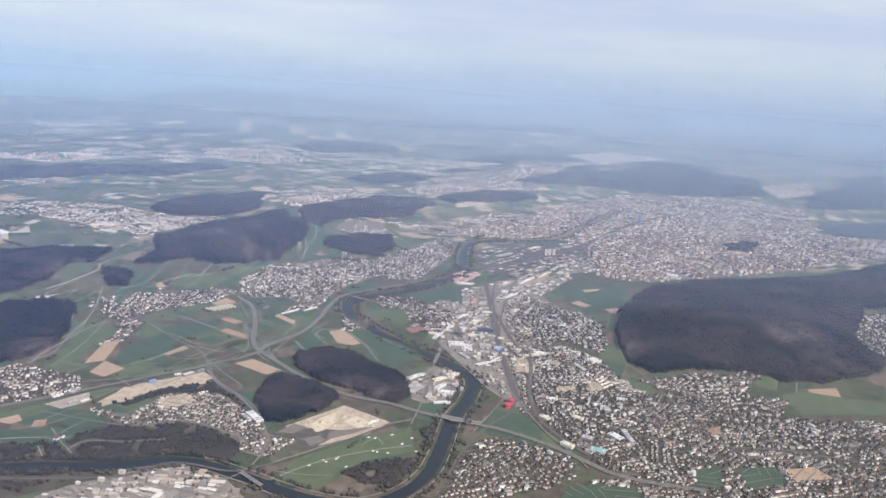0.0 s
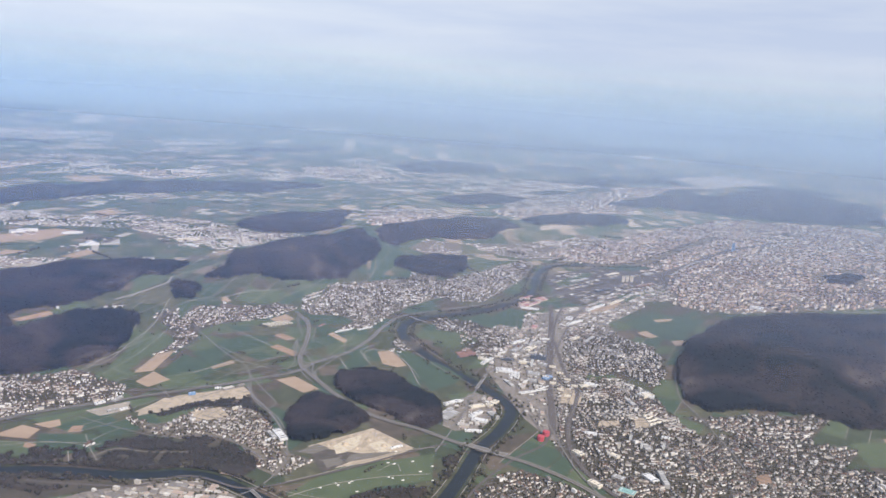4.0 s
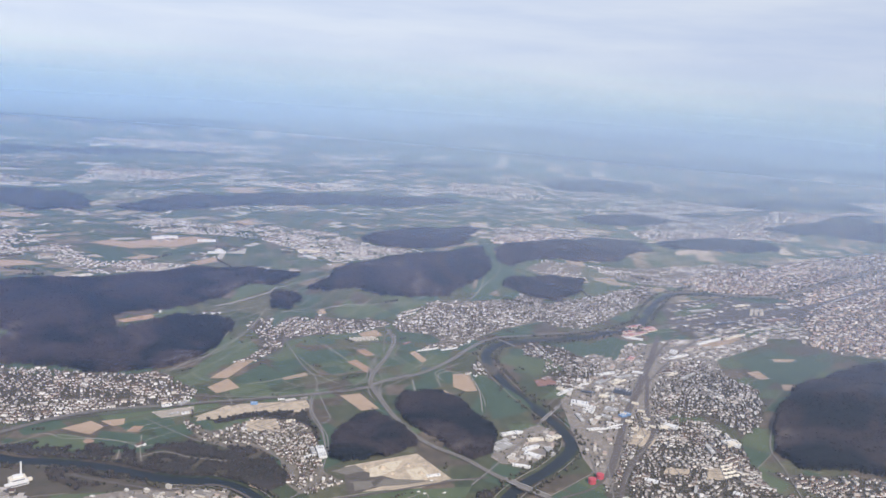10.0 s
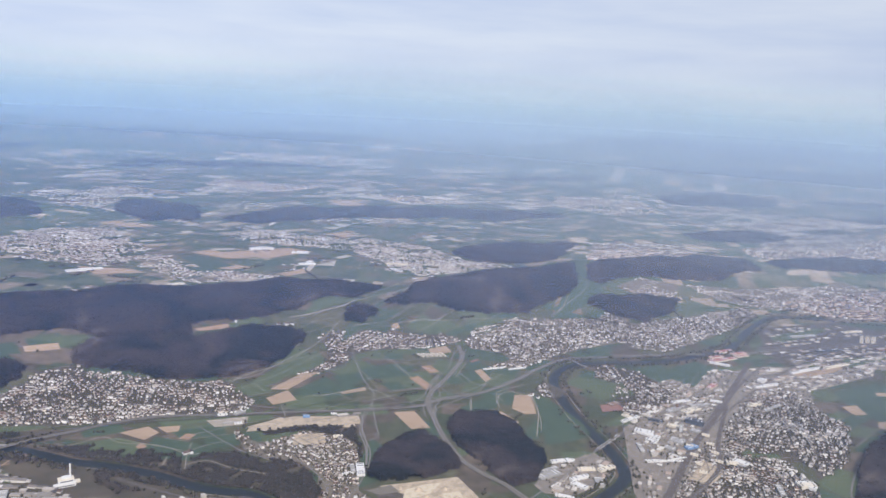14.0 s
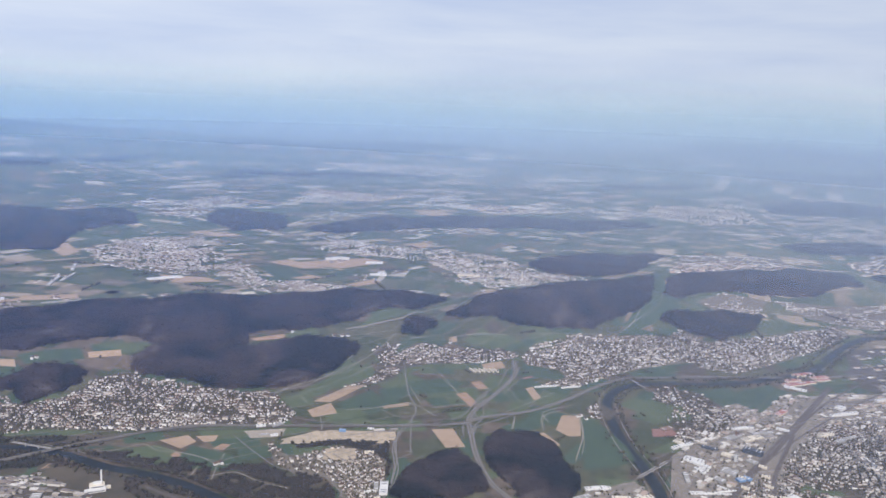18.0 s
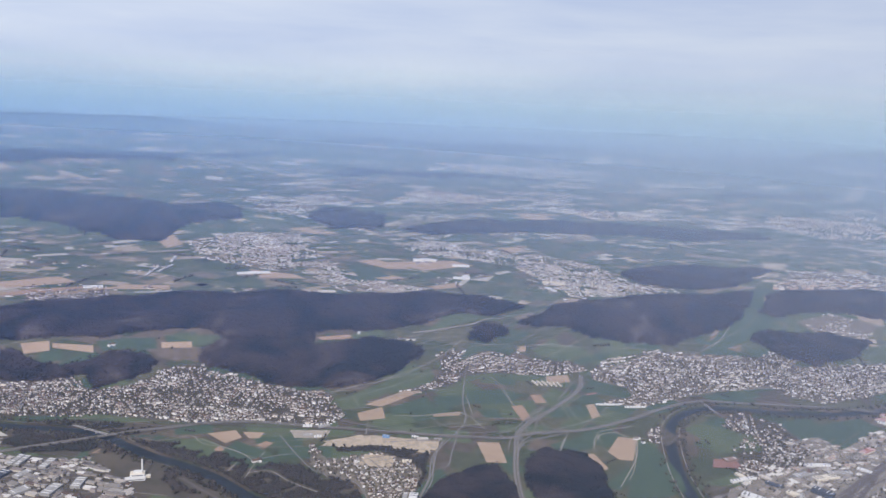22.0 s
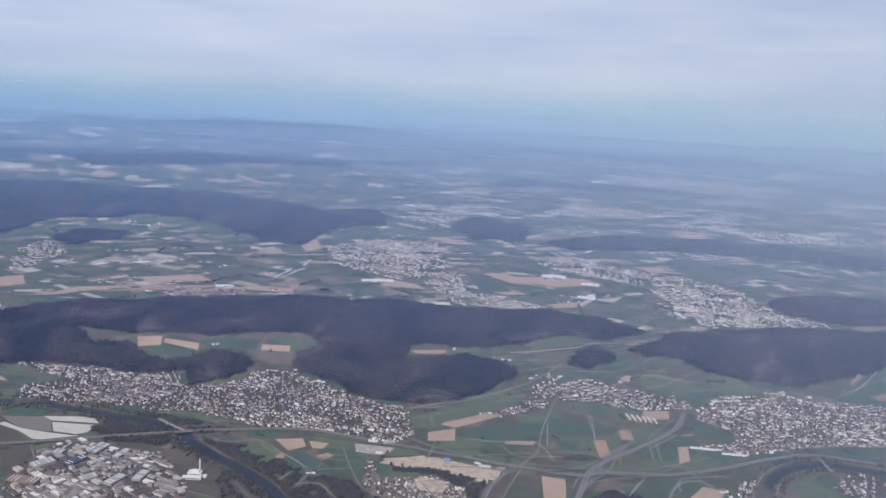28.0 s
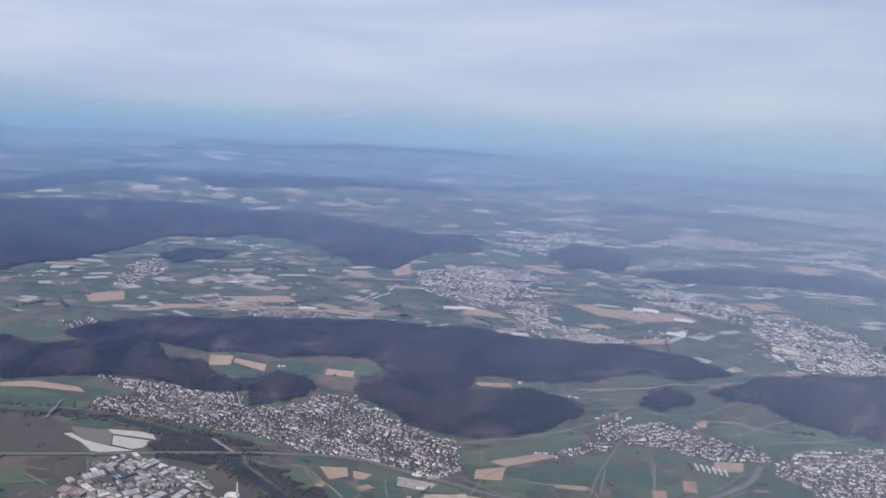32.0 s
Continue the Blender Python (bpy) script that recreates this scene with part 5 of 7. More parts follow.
# wooded ridges and woods of the far distance
def ridge_wood(cell, ax, ay, bx, by, half, seed):
    """A long wood along a ridge, with an uneven outline."""
    rng = np.random.default_rng(seed)
    k = np.linspace(0, 2 * math.pi, 15)[:-1]
    c, d = np.array([(ax + bx) / 2, (ay + by) / 2]), np.array([bx - ax, by - ay]) / 2
    side = np.array([-d[1], d[0]]) / np.hypot(*d) * half
    r = rng.uniform(0.72, 1.18, len(k))
    forest(cell, [tuple(c + d * 1.1 * math.cos(q) * g + side * math.sin(q) * g) for q, g in zip(k, r)], 1.0, "far wooded ridge in blue haze")


for spec in ((5, -900, 1150, -350, 1350, 95, 1), (8, -1300, 2100, -500, 2500, 150, 2), (8, -200, 1900, 500, 2150, 100, 3), (7, 900, 1500, 1700, 1250, 110, 4), (9, 1300, 2300, 2600, 1500, 170, 5),
             (5, -1150, 800, -820, 1120, 70, 6), (6, -700, 1560, -250, 1700, 70, 7), (6, 520, 1280, 760, 1330, 45, 8), (7, -60, 1500, 260, 1440, 50, 9)):
    ridge_wood(*spec)
wood_rng = np.random.default_rng(12)
for _ in range(34):
    wx0, wy0 = wood_rng.uniform(-1500, 1900), 1080 + 1700 * wood_rng.random() ** 1.2
    ww, lean_w = wood_rng.uniform(40, 150) * (0.6 + wy0 / 2500), wood_rng.normal(0.1, 0.3)
    ridge_wood(5 if wy0 < 1600 else 8, wx0, wy0, wx0 + ww * math.cos(lean_w), wy0 + ww * math.sin(lean_w), wood_rng.uniform(16, 46) * (0.6 + wy0 / 2500), int(wx0 * 3 + 9000))


# ---- plots between the larger fields ----
def valley_plots():
    """Small meadows and crops of the valley, one thing each, with pale farm lanes between them."""
    rng = np.random.default_rng(77)
    quads, lanes = plots(((-230, 215), (330, 470)), 46, 11.0, 0.30, 0.35, 21)
    ok = open_to_sky(quads, LOTS + WOODS)
    for i, (q, good) in enumerate(zip(quads, ok)):
        kind = "ggdddggdgxgd"[rng.integers(0, 12)]
        if good and rng.random() < 0.8:
            v, f = plot_mesh([q], 3, 0.018 + 0.002 * (i % 15))
            tagged(new("field", mesh_of("field", v, f, M_FIELD[kind])), FIELD_LABEL[kind], "field", kind="structure")
    strips = []
    for (ax, ay), (bx, by) in lanes:
        d = Vector((by - ay, ax - bx)).normalized() * 0.13
        strips.append([(ax - d.x, ay - d.y), (bx - d.x, by - d.y), (bx + d.x, by + d.y), (ax + d.x, ay + d.y)])
    v, f = plot_mesh([q for q, good in zip(strips, open_to_sky(strips, LOTS + WOODS)) if good], 3, 0.10)
    tagged(new("farm_lanes", mesh_of("farm_lanes", v, f, M_GRAVEL)), "pale gravel lanes between the plots", "farm lanes", kind="stuff")


M_PLOT = material("plain_plots", [(0.80, 0.80, 0.80), (1.0, 1.0, 1.0), (0.9, 0.9, 0.9), (1.15, 1.12, 1.1)], 0.12, detail=6, rand="island", rand_stops=[(0.062, 0.084, 0.050), (0.092, 0.108, 0.066), (0.050, 0.074, 0.046), (0.20, 0.162, 0.120), (0.105, 0.110, 0.070), (0.070, 0.094, 0.054), (0.12, 0.105, 0.078), (0.058, 0.080, 0.050), (0.29, 0.240, 0.180), (0.084, 0.100, 0.060), (0.095, 0.094, 0.066), (0.060, 0.078, 0.048), (0.145, 0.122, 0.092), (0.075, 0.095, 0.058), (0.066, 0.086, 0.052), (0.36, 0.33, 0.28), (0.056, 0.072, 0.046), (0.088, 0.098, 0.062)])


def plain_plots():
    for area, span, side, seed in ((((-760, 470), (620, 900)), 66, 9.5, 3), (((-1000, 900), (1300, 1500)), 130, 18.0, 4), (((-1500, 1500), (2200, 2700)), 260, 34.0, 5)):
        quads, _ = plots(area, span, side, 0.25, 0.4, seed)
        mid = np.array(quads).mean(1)
        ok = open_to_sky(quads, LOTS + WOODS) & ((mid[:, 0] < 300) | (mid[:, 1] > 640 + 0.3 * mid[:, 0])) & (mid[:, 1] > 480 + 0.12 * mid[:, 0])
        v, f = plot_mesh([q for q, good in zip(quads, ok) if good], 3, 0.06)
        tagged(new("plain_fields", mesh_of("plain_fields", v, f, M_PLOT)), "patchwork of green crops and tan ploughed plots", "fields", kind="stuff")


valley_plots()
plain_plots()

# ---- houses ----
def gable(w, d, h, r, over=0.08):
    """Walls and roof of a house with a pitched roof, ridge along x."""
    a, b = w / 2, d / 2
    wall = ([(-a, -b, -0.4), (a, -b, -0.4), (a, b, -0.4), (-a, b, -0.4), (-a, -b, h), (a, -b, h), (a, b, h), (-a, b, h), (-a, 0, h + r), (a, 0, h + r)],
            [(0, 1, 5, 4), (1, 2, 6, 9, 5), (2, 3, 7, 6), (3, 0, 4, 8, 7)])
    a, b, k = a + over, b + over, over * r / b
    roof = ([(-a, -b, h - k), (a, -b, h - k), (a, b, h - k), (-a, b, h - k), (-a, 0, h + r), (a, 0, h + r),
             (-a, -b, h - k + 0.06), (a, -b, h - k + 0.06), (a, b, h - k + 0.06), (-a, b, h - k + 0.06), (-a, 0, h + r + 0.06), (a, 0, h + r + 0.06)],
            [(6, 7, 11, 10), (8, 9, 10, 11), (0, 1, 7, 6), (2, 3, 9, 8), (1, 5, 11, 7), (5, 2, 8, 11), (0, 6, 10, 4), (4, 10, 9, 3), (1, 0, 4, 5), (3, 2, 5, 4)])
    return wall, roof


def flat(w, d, h, rim=0.07):
    """Walls and roof slab of a flat-roofed building, the slab with a raised middle box."""
    a, b = w / 2, d / 2
    wall = ([(-a, -b, -0.4), (a, -b, -0.4), (a, b, -0.4), (-a, b, -0.4), (-a, -b, h), (a, -b, h), (a, b, h), (-a, b, h)],
            [(0, 1, 5, 4), (1, 2, 6, 5), (2, 3, 7, 6), (3, 0, 4, 7)])
    A, B, c, e = a + rim * 0.5, b + rim * 0.5, a * 0.3, b * 0.35
    roof = ([(-A, -B, h), (A, -B, h), (A, B, h), (-A, B, h), (-A, -B, h + rim), (A, -B, h + rim), (A, B, h + rim), (-A, B, h + rim),
             (-c, -e, h + rim), (c, -e, h + rim), (c, e, h + rim), (-c, e, h + rim), (-c, -e, h + rim + 0.16), (c, -e, h + rim + 0.16), (c, e, h + rim + 0.16), (-c, e, h + rim + 0.16)],
            [(0, 1, 5, 4), (1, 2, 6, 5), (2, 3, 7, 6), (3, 0, 4, 7), (3, 2, 1, 0), (4, 5, 9, 8), (5, 6, 10, 9), (6, 7, 11, 10), (7, 4, 8, 11),
             (8, 9, 13, 12), (9, 10, 14, 13), (10, 11, 15, 14), (11, 8, 12, 15), (12, 13, 14, 15)])
    return wall, roof


# ---- single large buildings ----
TINT = {"white": (0.62, 0.61, 0.59), "grey": (0.31, 0.30, 0.285), "cream": (0.62, 0.56, 0.46), "dark": (0.07, 0.08, 0.10), "blue": (0.16, 0.26, 0.42), "red": (0.36, 0.17, 0.155),
        "teal": (0.23, 0.38, 0.36), "brown": (0.22, 0.15, 0.12)}
M_TINT = {k: material(k + "_cladding", [tuple(0.86 * q for q in c), c], 0.7, rough=0.6) for k, c in TINT.items()}


def box(lo, hi):
    (ax, ay, az), (bx, by, bz) = lo, hi
    return ([(ax, ay, az), (bx, ay, az), (bx, by, az), (ax, by, az), (ax, ay, bz), (bx, ay, bz), (bx, by, bz), (ax, by, bz)],
            [(3, 2, 1, 0), (4, 5, 6, 7), (0, 1, 5, 4), (1, 2, 6, 5), (2, 3, 7, 6), (3, 0, 4, 7)])


HALL_AT = []   # x, y, length, width, turn of the large buildings


def hall(colour, x, y, length, width, height, turn):
    """A long hall: walls, a parapeted roof, roof lights across it, and a row of dock doors."""
    HALL_AT.append((x, y, length, width, radians(turn)))
    ob = new("industrial_hall")
    ob.matrix_world = pose(x, y, float(ground_z(x, y)), 0, 0, turn)
    tagged(ob, {"white": "long white hall with a pale flat roof", "grey": "large grey works hall with roof lights", "cream": "cream-coloured works building with a flat roof", "dark": "dark glazed office and works block",
                "blue": "hall with bright blue cladding", "red": "low hall under a red roof", "teal": "hall under a turquoise roof", "brown": "brown clad works hall with a flat roof"}[colour], "industrial building", "large halls")
    wall, roof = flat(length, width, height, 0.06)
    part("wall", mesh_of("wall", *wall, M_TINT["cream" if colour in ("red", "teal") else colour]), ob)
    part("roof", mesh_of("roof", *roof, M_TINT[colour]), ob)
    n = max(2, int(length / 1.4))
    light = mesh_of("roof_light", *box((-0.12, -width * 0.36, 0), (0.12, width * 0.36, 0.12)), M_TINT["dark" if colour in ("white", "cream") else "white"])
    for i in range(min(n, 12)):
        q = -length / 2 + length * (i + 0.5) / min(n, 12)
        if abs(q) > length * 0.17:
            part("roof_light", light, ob).location = (q, 0, height + 0.06)
    gate = mesh_of("dock_door", *box((-0.16, -0.03, 0), (0.16, 0.03, 0.38)), M_TINT["dark"])
    for i in range(min(n, 8)):
        part("dock_door", gate, ob).location = (-length / 2 + length * (i + 0.5) / min(n, 8), -width / 2 - 0.02, 0)


def tower(colour, x, y, width, height):
    """A residential tower with a band of windows on each storey and a lift house on the roof."""
    HALL_AT.append((x, y, width, width, 0.0))
    ob = new("tower_block")
    ob.matrix_world = pose(x, y, float(ground_z(x, y)), 0, 0, 20)
    tagged(ob, "tall " + {"white": "white", "cream": "cream-coloured", "brown": "brown brick", "blue": "blue glazed"}[colour] + " tower block above the houses", "tower block", "tower blocks")
    w = width / 2
    part("wall", mesh_of("wall", *box((-w, -w * 0.8, -0.3), (w, w * 0.8, height)), M_TINT[colour]), ob)
    part("roof", mesh_of("roof", *box((-w - 0.03, -w * 0.8 - 0.03, height), (w + 0.03, w * 0.8 + 0.03, height + 0.08)), M_TINT["grey"]), ob)
    part("lift_house", mesh_of("lift_house", *box((-w * 0.35, -w * 0.3, height + 0.08), (w * 0.35, w * 0.3, height + 0.35)), M_TINT["grey"]), ob)
    n = int(height / 0.3)
    band = mesh_of("window_band", *box((-w * 0.88, -w * 0.8 - 0.02, 0), (w * 0.88, w * 0.8 + 0.02, 0.14)), M_TINT["dark"])
    for i in range(n):
        part("window_band", band, ob).location = (0, 0, 0.15 + i * height / n)


def red_block(x, y):
    ob = new("red_building")
    ob.matrix_world = pose(x, y, float(ground_z(x, y)), 0, 0, 35)
    tagged(ob, "bright red rounded building beside the railway", "building", "red buildings")
    n = 20
    ring = [(1.45 * math.cos(2 * math.pi * i / n), 1.45 * math.sin(2 * math.pi * i / n)) for i in range(n)]
    wv = [(a, b, -0.3) for a, b in ring] + [(a, b, 1.9) for a, b in ring]
    part("wall", mesh_of("wall", wv, [(i, (i + 1) % n, n + (i + 1) % n, n + i) for i in range(n)], M_RED), ob)
    rv_ = [(a * 1.04, b * 1.04, 1.9) for a, b in ring] + [(a * 0.7, b * 0.7, 2.15) for a, b in ring]
    part("roof", mesh_of("roof", rv_, [(i, (i + 1) % n, n + (i + 1) % n, n + i) for i in range(n)] + [tuple(range(n, 2 * n))], M_RED), ob)


M_RED = material("red_facade", [(0.34, 0.060, 0.075), (0.42, 0.085, 0.10)], 0.8, rough=0.6)

hall('white', 182.5, 283.9, 7.9, 4, 1, -42)
hall('white', 182.6, 276, 4, 1.5, 0.8, -61)
hall('dark', 211.8, 287.9, 7.8, 3.2, 2, -50)
hall('grey', 191.7, 272.3, 6.1, 5, 1, -49)
hall('blue', 195.5, 265.9, 3.3, 2.6, 0.9, -59)
hall('white', 171.2, 257.6, 8.5, 0.7, 0.6, -14)
hall('white', 180.5, 257, 10.4, 0.7, 0.6, 4)
hall('white', 182, 260, 4.9, 0.6, 0.6, -56)
hall('dark', 195.4, 294.5, 6.5, 2, 0.9, -44)
hall('grey', 211.8, 303.9, 10, 3, 1, 22)
hall('cream', 220.1, 302, 11.4, 3.5, 0.9, 18)
hall('white', 240.4, 309.7, 5.5, 2, 0.8, -47)
hall('grey', 206.4, 279.8, 4.1, 3, 1, -64)
hall('grey', 171.8, 269.7, 8.5, 2, 0.7, -108)
hall('cream', 185.1, 301, 6.1, 2, 0.8, -65)
hall('red', 287.9, 371.9, 9.5, 3, 0.8, 9)
hall('red', 294.1, 367.4, 8.8, 3, 0.8, 10)
hall('red', 306.4, 375, 10.9, 3, 0.8, 7)
hall('white', 281.3, 359.9, 11, 2.5, 0.8, -45)
hall('white', 286.1, 331.1, 3.7, 5, 1.4, -60)
hall('teal', 131.9, 171.5, 5.7, 3.6, 0.9, -69)
hall('white', 160.1, 210.8, 4.9, 2.4, 0.9, -52)
hall('grey', 203.8, 246.7, 5.2, 3.5, 0.9, -58)
hall('cream', 216.4, 223.6, 6.3, 3.5, 1.2, -13)
hall('grey', 203.8, 223.7, 8.1, 2.2, 0.9, -116)
hall('cream', 151.8, 192.8, 4.8, 2.2, 0.9, -89)
hall('grey', 138, 179.8, 4.4, 3, 1, -77)
hall('white', 148.1, 173.2, 6.1, 3.2, 1, -104)
hall('grey', 150.7, 169.5, 11.1, 2, 1.6, -131)
hall('grey', 169.2, 190.1, 5.2, 3, 1, -120)
hall('cream', 141.1, 201.5, 4.5, 2.6, 1, -95)
hall('cream', 126.6, 181.5, 5.1, 2.4, 1.2, -90)
hall('white', 184.1, 191.1, 3.4, 2.2, 0.9, -61)
hall('grey', 121.7, 255.1, 10.3, 4, 0.9, 17)
hall('white', 129.5, 244.7, 6.4, 2.6, 0.9, -59)
hall('cream', 138.8, 256.5, 6.9, 2.2, 0.9, -10)
hall('grey', 138.4, 245.9, 6.2, 3, 0.8, -108)
hall('white', 120.2, 238.5, 6.9, 1.5, 0.7, -37)
hall('white', 132.2, 265.4, 8.5, 2, 0.8, 1)
hall('grey', 184, 266.4, 4.5, 3, 0.9, -61)
hall('grey', 192.5, 273.2, 4.4, 3, 0.9, -63)
hall('blue', 192.4, 265.1, 2.8, 3, 0.9, -87)
hall('white', 174.7, 256.1, 15.5, 0.7, 0.6, -9)
hall('white', 180.3, 274.8, 5.4, 1.6, 0.8, -76)
hall('white', 52.9, 274.2, 9.4, 3, 1, -100)
hall('blue', 41.5, 328, 2.9, 1.2, 1.2, -13)
hall('white', 53.9, 329.7, 2.7, 1, 0.6, -13)
hall('grey', 50.2, 275.6, 6.1, 1.6, 1, -96)
hall('white', 84.7, 242.7, 5.2, 1, 0.7, -4)
hall('grey', -108.8, 278.1, 8.2, 5, 1, 60)
hall('grey', -98.1, 296.4, 8.2, 2.2, 0.9, 82)
hall('grey', -95.5, 295.8, 8.2, 2.2, 0.9, 82)
hall('brown', -106.1, 264.2, 11.5, 5, 0.9, 4)
hall('grey', -90.4, 285.2, 6.2, 3, 0.9, 63)
hall('dark', -98.3, 283.3, 8.6, 4, 1, 72)
hall('cream', -102.6, 268.7, 8.2, 2, 1, -21)
hall('grey', -109.8, 294.1, 4.9, 1, 0.7, 87)
hall('grey', -109.5, 288.7, 4.1, 4, 0.8, -0)
hall('grey', -85.4, 294.2, 7.8, 3, 0.9, 83)
hall('grey', -85.6, 272.9, 6.2, 4, 0.9, 54)
hall('grey', -75.2, 274.2, 8.1, 4, 0.9, 79)
hall('grey', -67.9, 279.7, 7.4, 3.5, 1, 92)
hall('white', 65.2, 684.2, 13.7, 4, 2, -17)
hall('white', 91.9, 666.2, 14.2, 4, 1.4, -5)
hall('white', 90, 619.6, 13.3, 4, 1.4, -4)
hall('cream', 161.8, 613, 17.6, 3, 2, -19)
hall('white', -167.2, 548.8, 12.7, 5, 0.9, 19)
hall('white', -70.2, 610.8, 24.8, 5, 1, 20)
hall('grey', -144.7, 603, 30.3, 2.5, 0.7, 90)
hall('grey', -138.2, 615.3, 26, 2.5, 0.7, 83)
hall('grey', -142.5, 650.1, 24.6, 2.5, 0.7, 97)
hall('grey', -124.3, 541.9, 24.3, 1.6, 0.6, 17)
hall('grey', -103.9, 548.1, 14.3, 1.6, 0.6, 13)
hall('white', -148.2, 1035.2, 14.9, 8, 2, 3)
hall('white', -262.9, 594.9, 13.6, 3, 0.9, 34)
hall('white', -285.6, 576.6, 9.7, 3, 0.9, 61)
hall('grey', -157.7, 526.6, 17.9, 2, 0.6, 22)
hall('cream', -25.4, 555, 11.6, 6, 0.8, 17)
hall('cream', -9, 560.8, 11.7, 5, 0.8, 24)
hall('grey', -23.8, 533.5, 13, 2, 0.7, 19)
hall('white', 93.6, 626.8, 5.9, 5, 1, 1)
hall('white', 58.3, 681.6, 13.1, 5, 2, 8)
hall('grey', 71.3, 780.6, 46.4, 2, 1, -60)
hall('grey', 60.3, 779.8, 35.1, 2, 1, -55)
hall('white', 90.2, 758.8, 10.8, 2, 1, -60)
hall('cream', 95.4, 1556.2, 46.7, 12, 2, 42)
hall('white', 122.1, 726.8, 8.7, 5, 1.4, -47)
hall('white', 155.9, 594.3, 12.6, 3, 1.2, -66)
hall('white', 432.1, 285.7, 8.1, 6, 2, -71)
hall('grey', 377.4, 400.1, 20.7, 3, 1, 2)
hall('cream', 422.5, 403.8, 16.3, 3, 1, 3)
hall('brown', 415.4, 367.2, 21.1, 3, 1.2, 1)
hall('dark', 369.8, 370.9, 17.4, 2.4, 1, 3)
hall('grey', 452, 390.5, 12.8, 4, 1.2, 0)
hall('cream', 208.1, 274.8, 3.2, 1.1, 1.1, -48)
hall('cream', 193.9, 266.5, 3.1, 1.1, 1.1, -47)
hall('cream', 204.1, 266.3, 3.2, 1.1, 1.1, -48)
hall('cream', 190.4, 258.6, 3.1, 1.1, 1.1, -47)
hall('cream', 200.3, 258.2, 3.1, 1.1, 1.1, -47)
hall('cream', 187, 251, 3, 1.1, 1.1, -47)
hall('cream', 196.6, 250.5, 3, 1.1, 1.1, -47)
hall('cream', 183.8, 243.7, 2.9, 1.1, 1.1, -46)
hall('white', 182.5, 281, 11.1, 2.2, 1, -56)
hall('white', 205, 247.8, 6, 3, 1.2, -63)
hall('white', 216.2, 223.4, 6.7, 3, 1.2, -60)
hall('cream', 200.1, 286.6, 6.1, 2.6, 1, -50)
hall('white', 222.2, 313.1, 10.8, 2, 0.9, 5)
hall('grey', 228.1, 306.4, 10.8, 2.4, 1, 4)
hall('white', 282.8, 323.9, 16.4, 1.8, 1.2, 8)
hall('white', 324.5, 341.3, 23.9, 2.2, 1, 12)
hall('cream', 350.6, 344.6, 21.2, 2.2, 1, 11)
hall('white', 184.6, 298.1, 11.9, 1.8, 0.9, 20)
hall('cream', 256.1, 301, 8.5, 2, 1.4, 13)
hall('grey', 262.8, 296.1, 14.4, 2, 1, 19)
hall('cream', 116.1, 401.2, 6.1, 0.6, 1, -71)
hall('cream', 118.6, 401, 6.1, 0.6, 1, -72)
hall('cream', 121.1, 400.9, 6, 0.6, 1, -72)
hall('cream', 123.6, 400.7, 6, 0.6, 1, -72)
hall('cream', 126, 400.6, 6, 0.6, 1, -73)
hall('cream', 128.5, 400.4, 6, 0.6, 1, -73)
hall('white', 7, 337, 4, 1.6, 0.8, 7)
hall('grey', 14.1, 337.5, 5.3, 1.8, 0.9, 35)
hall('grey', 8.6, 327.4, 4, 1.2, 0.8, 6)
hall('white', 12.7, 326.6, 3.1, 1.2, 0.8, 11)
hall('cream', 50.7, 305.4, 3.7, 1.2, 1, -3)
hall('white', 47.6, 272.4, 4.5, 1, 0.8, 11)
hall('cream', 202, 247.8, 6.8, 2.6, 1, -21)
hall('white', 217.1, 225.4, 7, 3, 1, -12)
hall('cream', 147, 255.2, 7.6, 2.4, 1, 14)
hall('white', 135.6, 264.5, 4.5, 1.6, 0.9, 15)
hall('grey', 124.2, 258.9, 7.6, 2, 0.9, 18)
hall('white', 132.4, 250.2, 8.2, 2, 1, 11)
hall('white', 148.1, 374.4, 11.7, 0.9, 0.7, 4)
hall('white', 161, 372.3, 10.4, 0.9, 0.7, 6)
hall('red', 284.5, 366, 13, 4.2, 0.8, 10)
hall('red', 300, 380.5, 13, 3.4, 0.8, 8)
hall('red', 305.5, 371, 9, 2.6, 0.8, 9)
hall('red', 252.5, 329, 9, 3, 0.8, 34)
hall('brown', 186.5, 316.5, 6, 3, 0.7, 20)
tower('white', 200.2, 281.6, 1.4, 3.6)
tower('brown', 214.9, 305.4, 1.6, 3)
tower('white', 170.6, 198.7, 1.2, 2.6)
tower('white', 167.6, 191.1, 1.2, 2.8)
tower('white', 174.4, 185.5, 1.2, 3)
tower('cream', 159.7, 196.2, 1.2, 2.2)
tower('cream', 191.7, 609.1, 1.8, 5)
tower('cream', 205.5, 608.3, 1.8, 5)
tower('cream', 170.1, 610.1, 1.8, 4)
tower('white', 161.4, 621.4, 1.8, 4)
tower('cream', 408, 381.8, 2.4, 5)
tower('cream', 412.1, 381.1, 2.4, 5)
tower('cream', 415.1, 379.2, 2.4, 5)
tower('blue', 630.4, 418, 3, 9)
tower('cream', 453.9, 447.5, 2, 4)
red_block(137.9, 218.1)
red_block(143.1, 220)


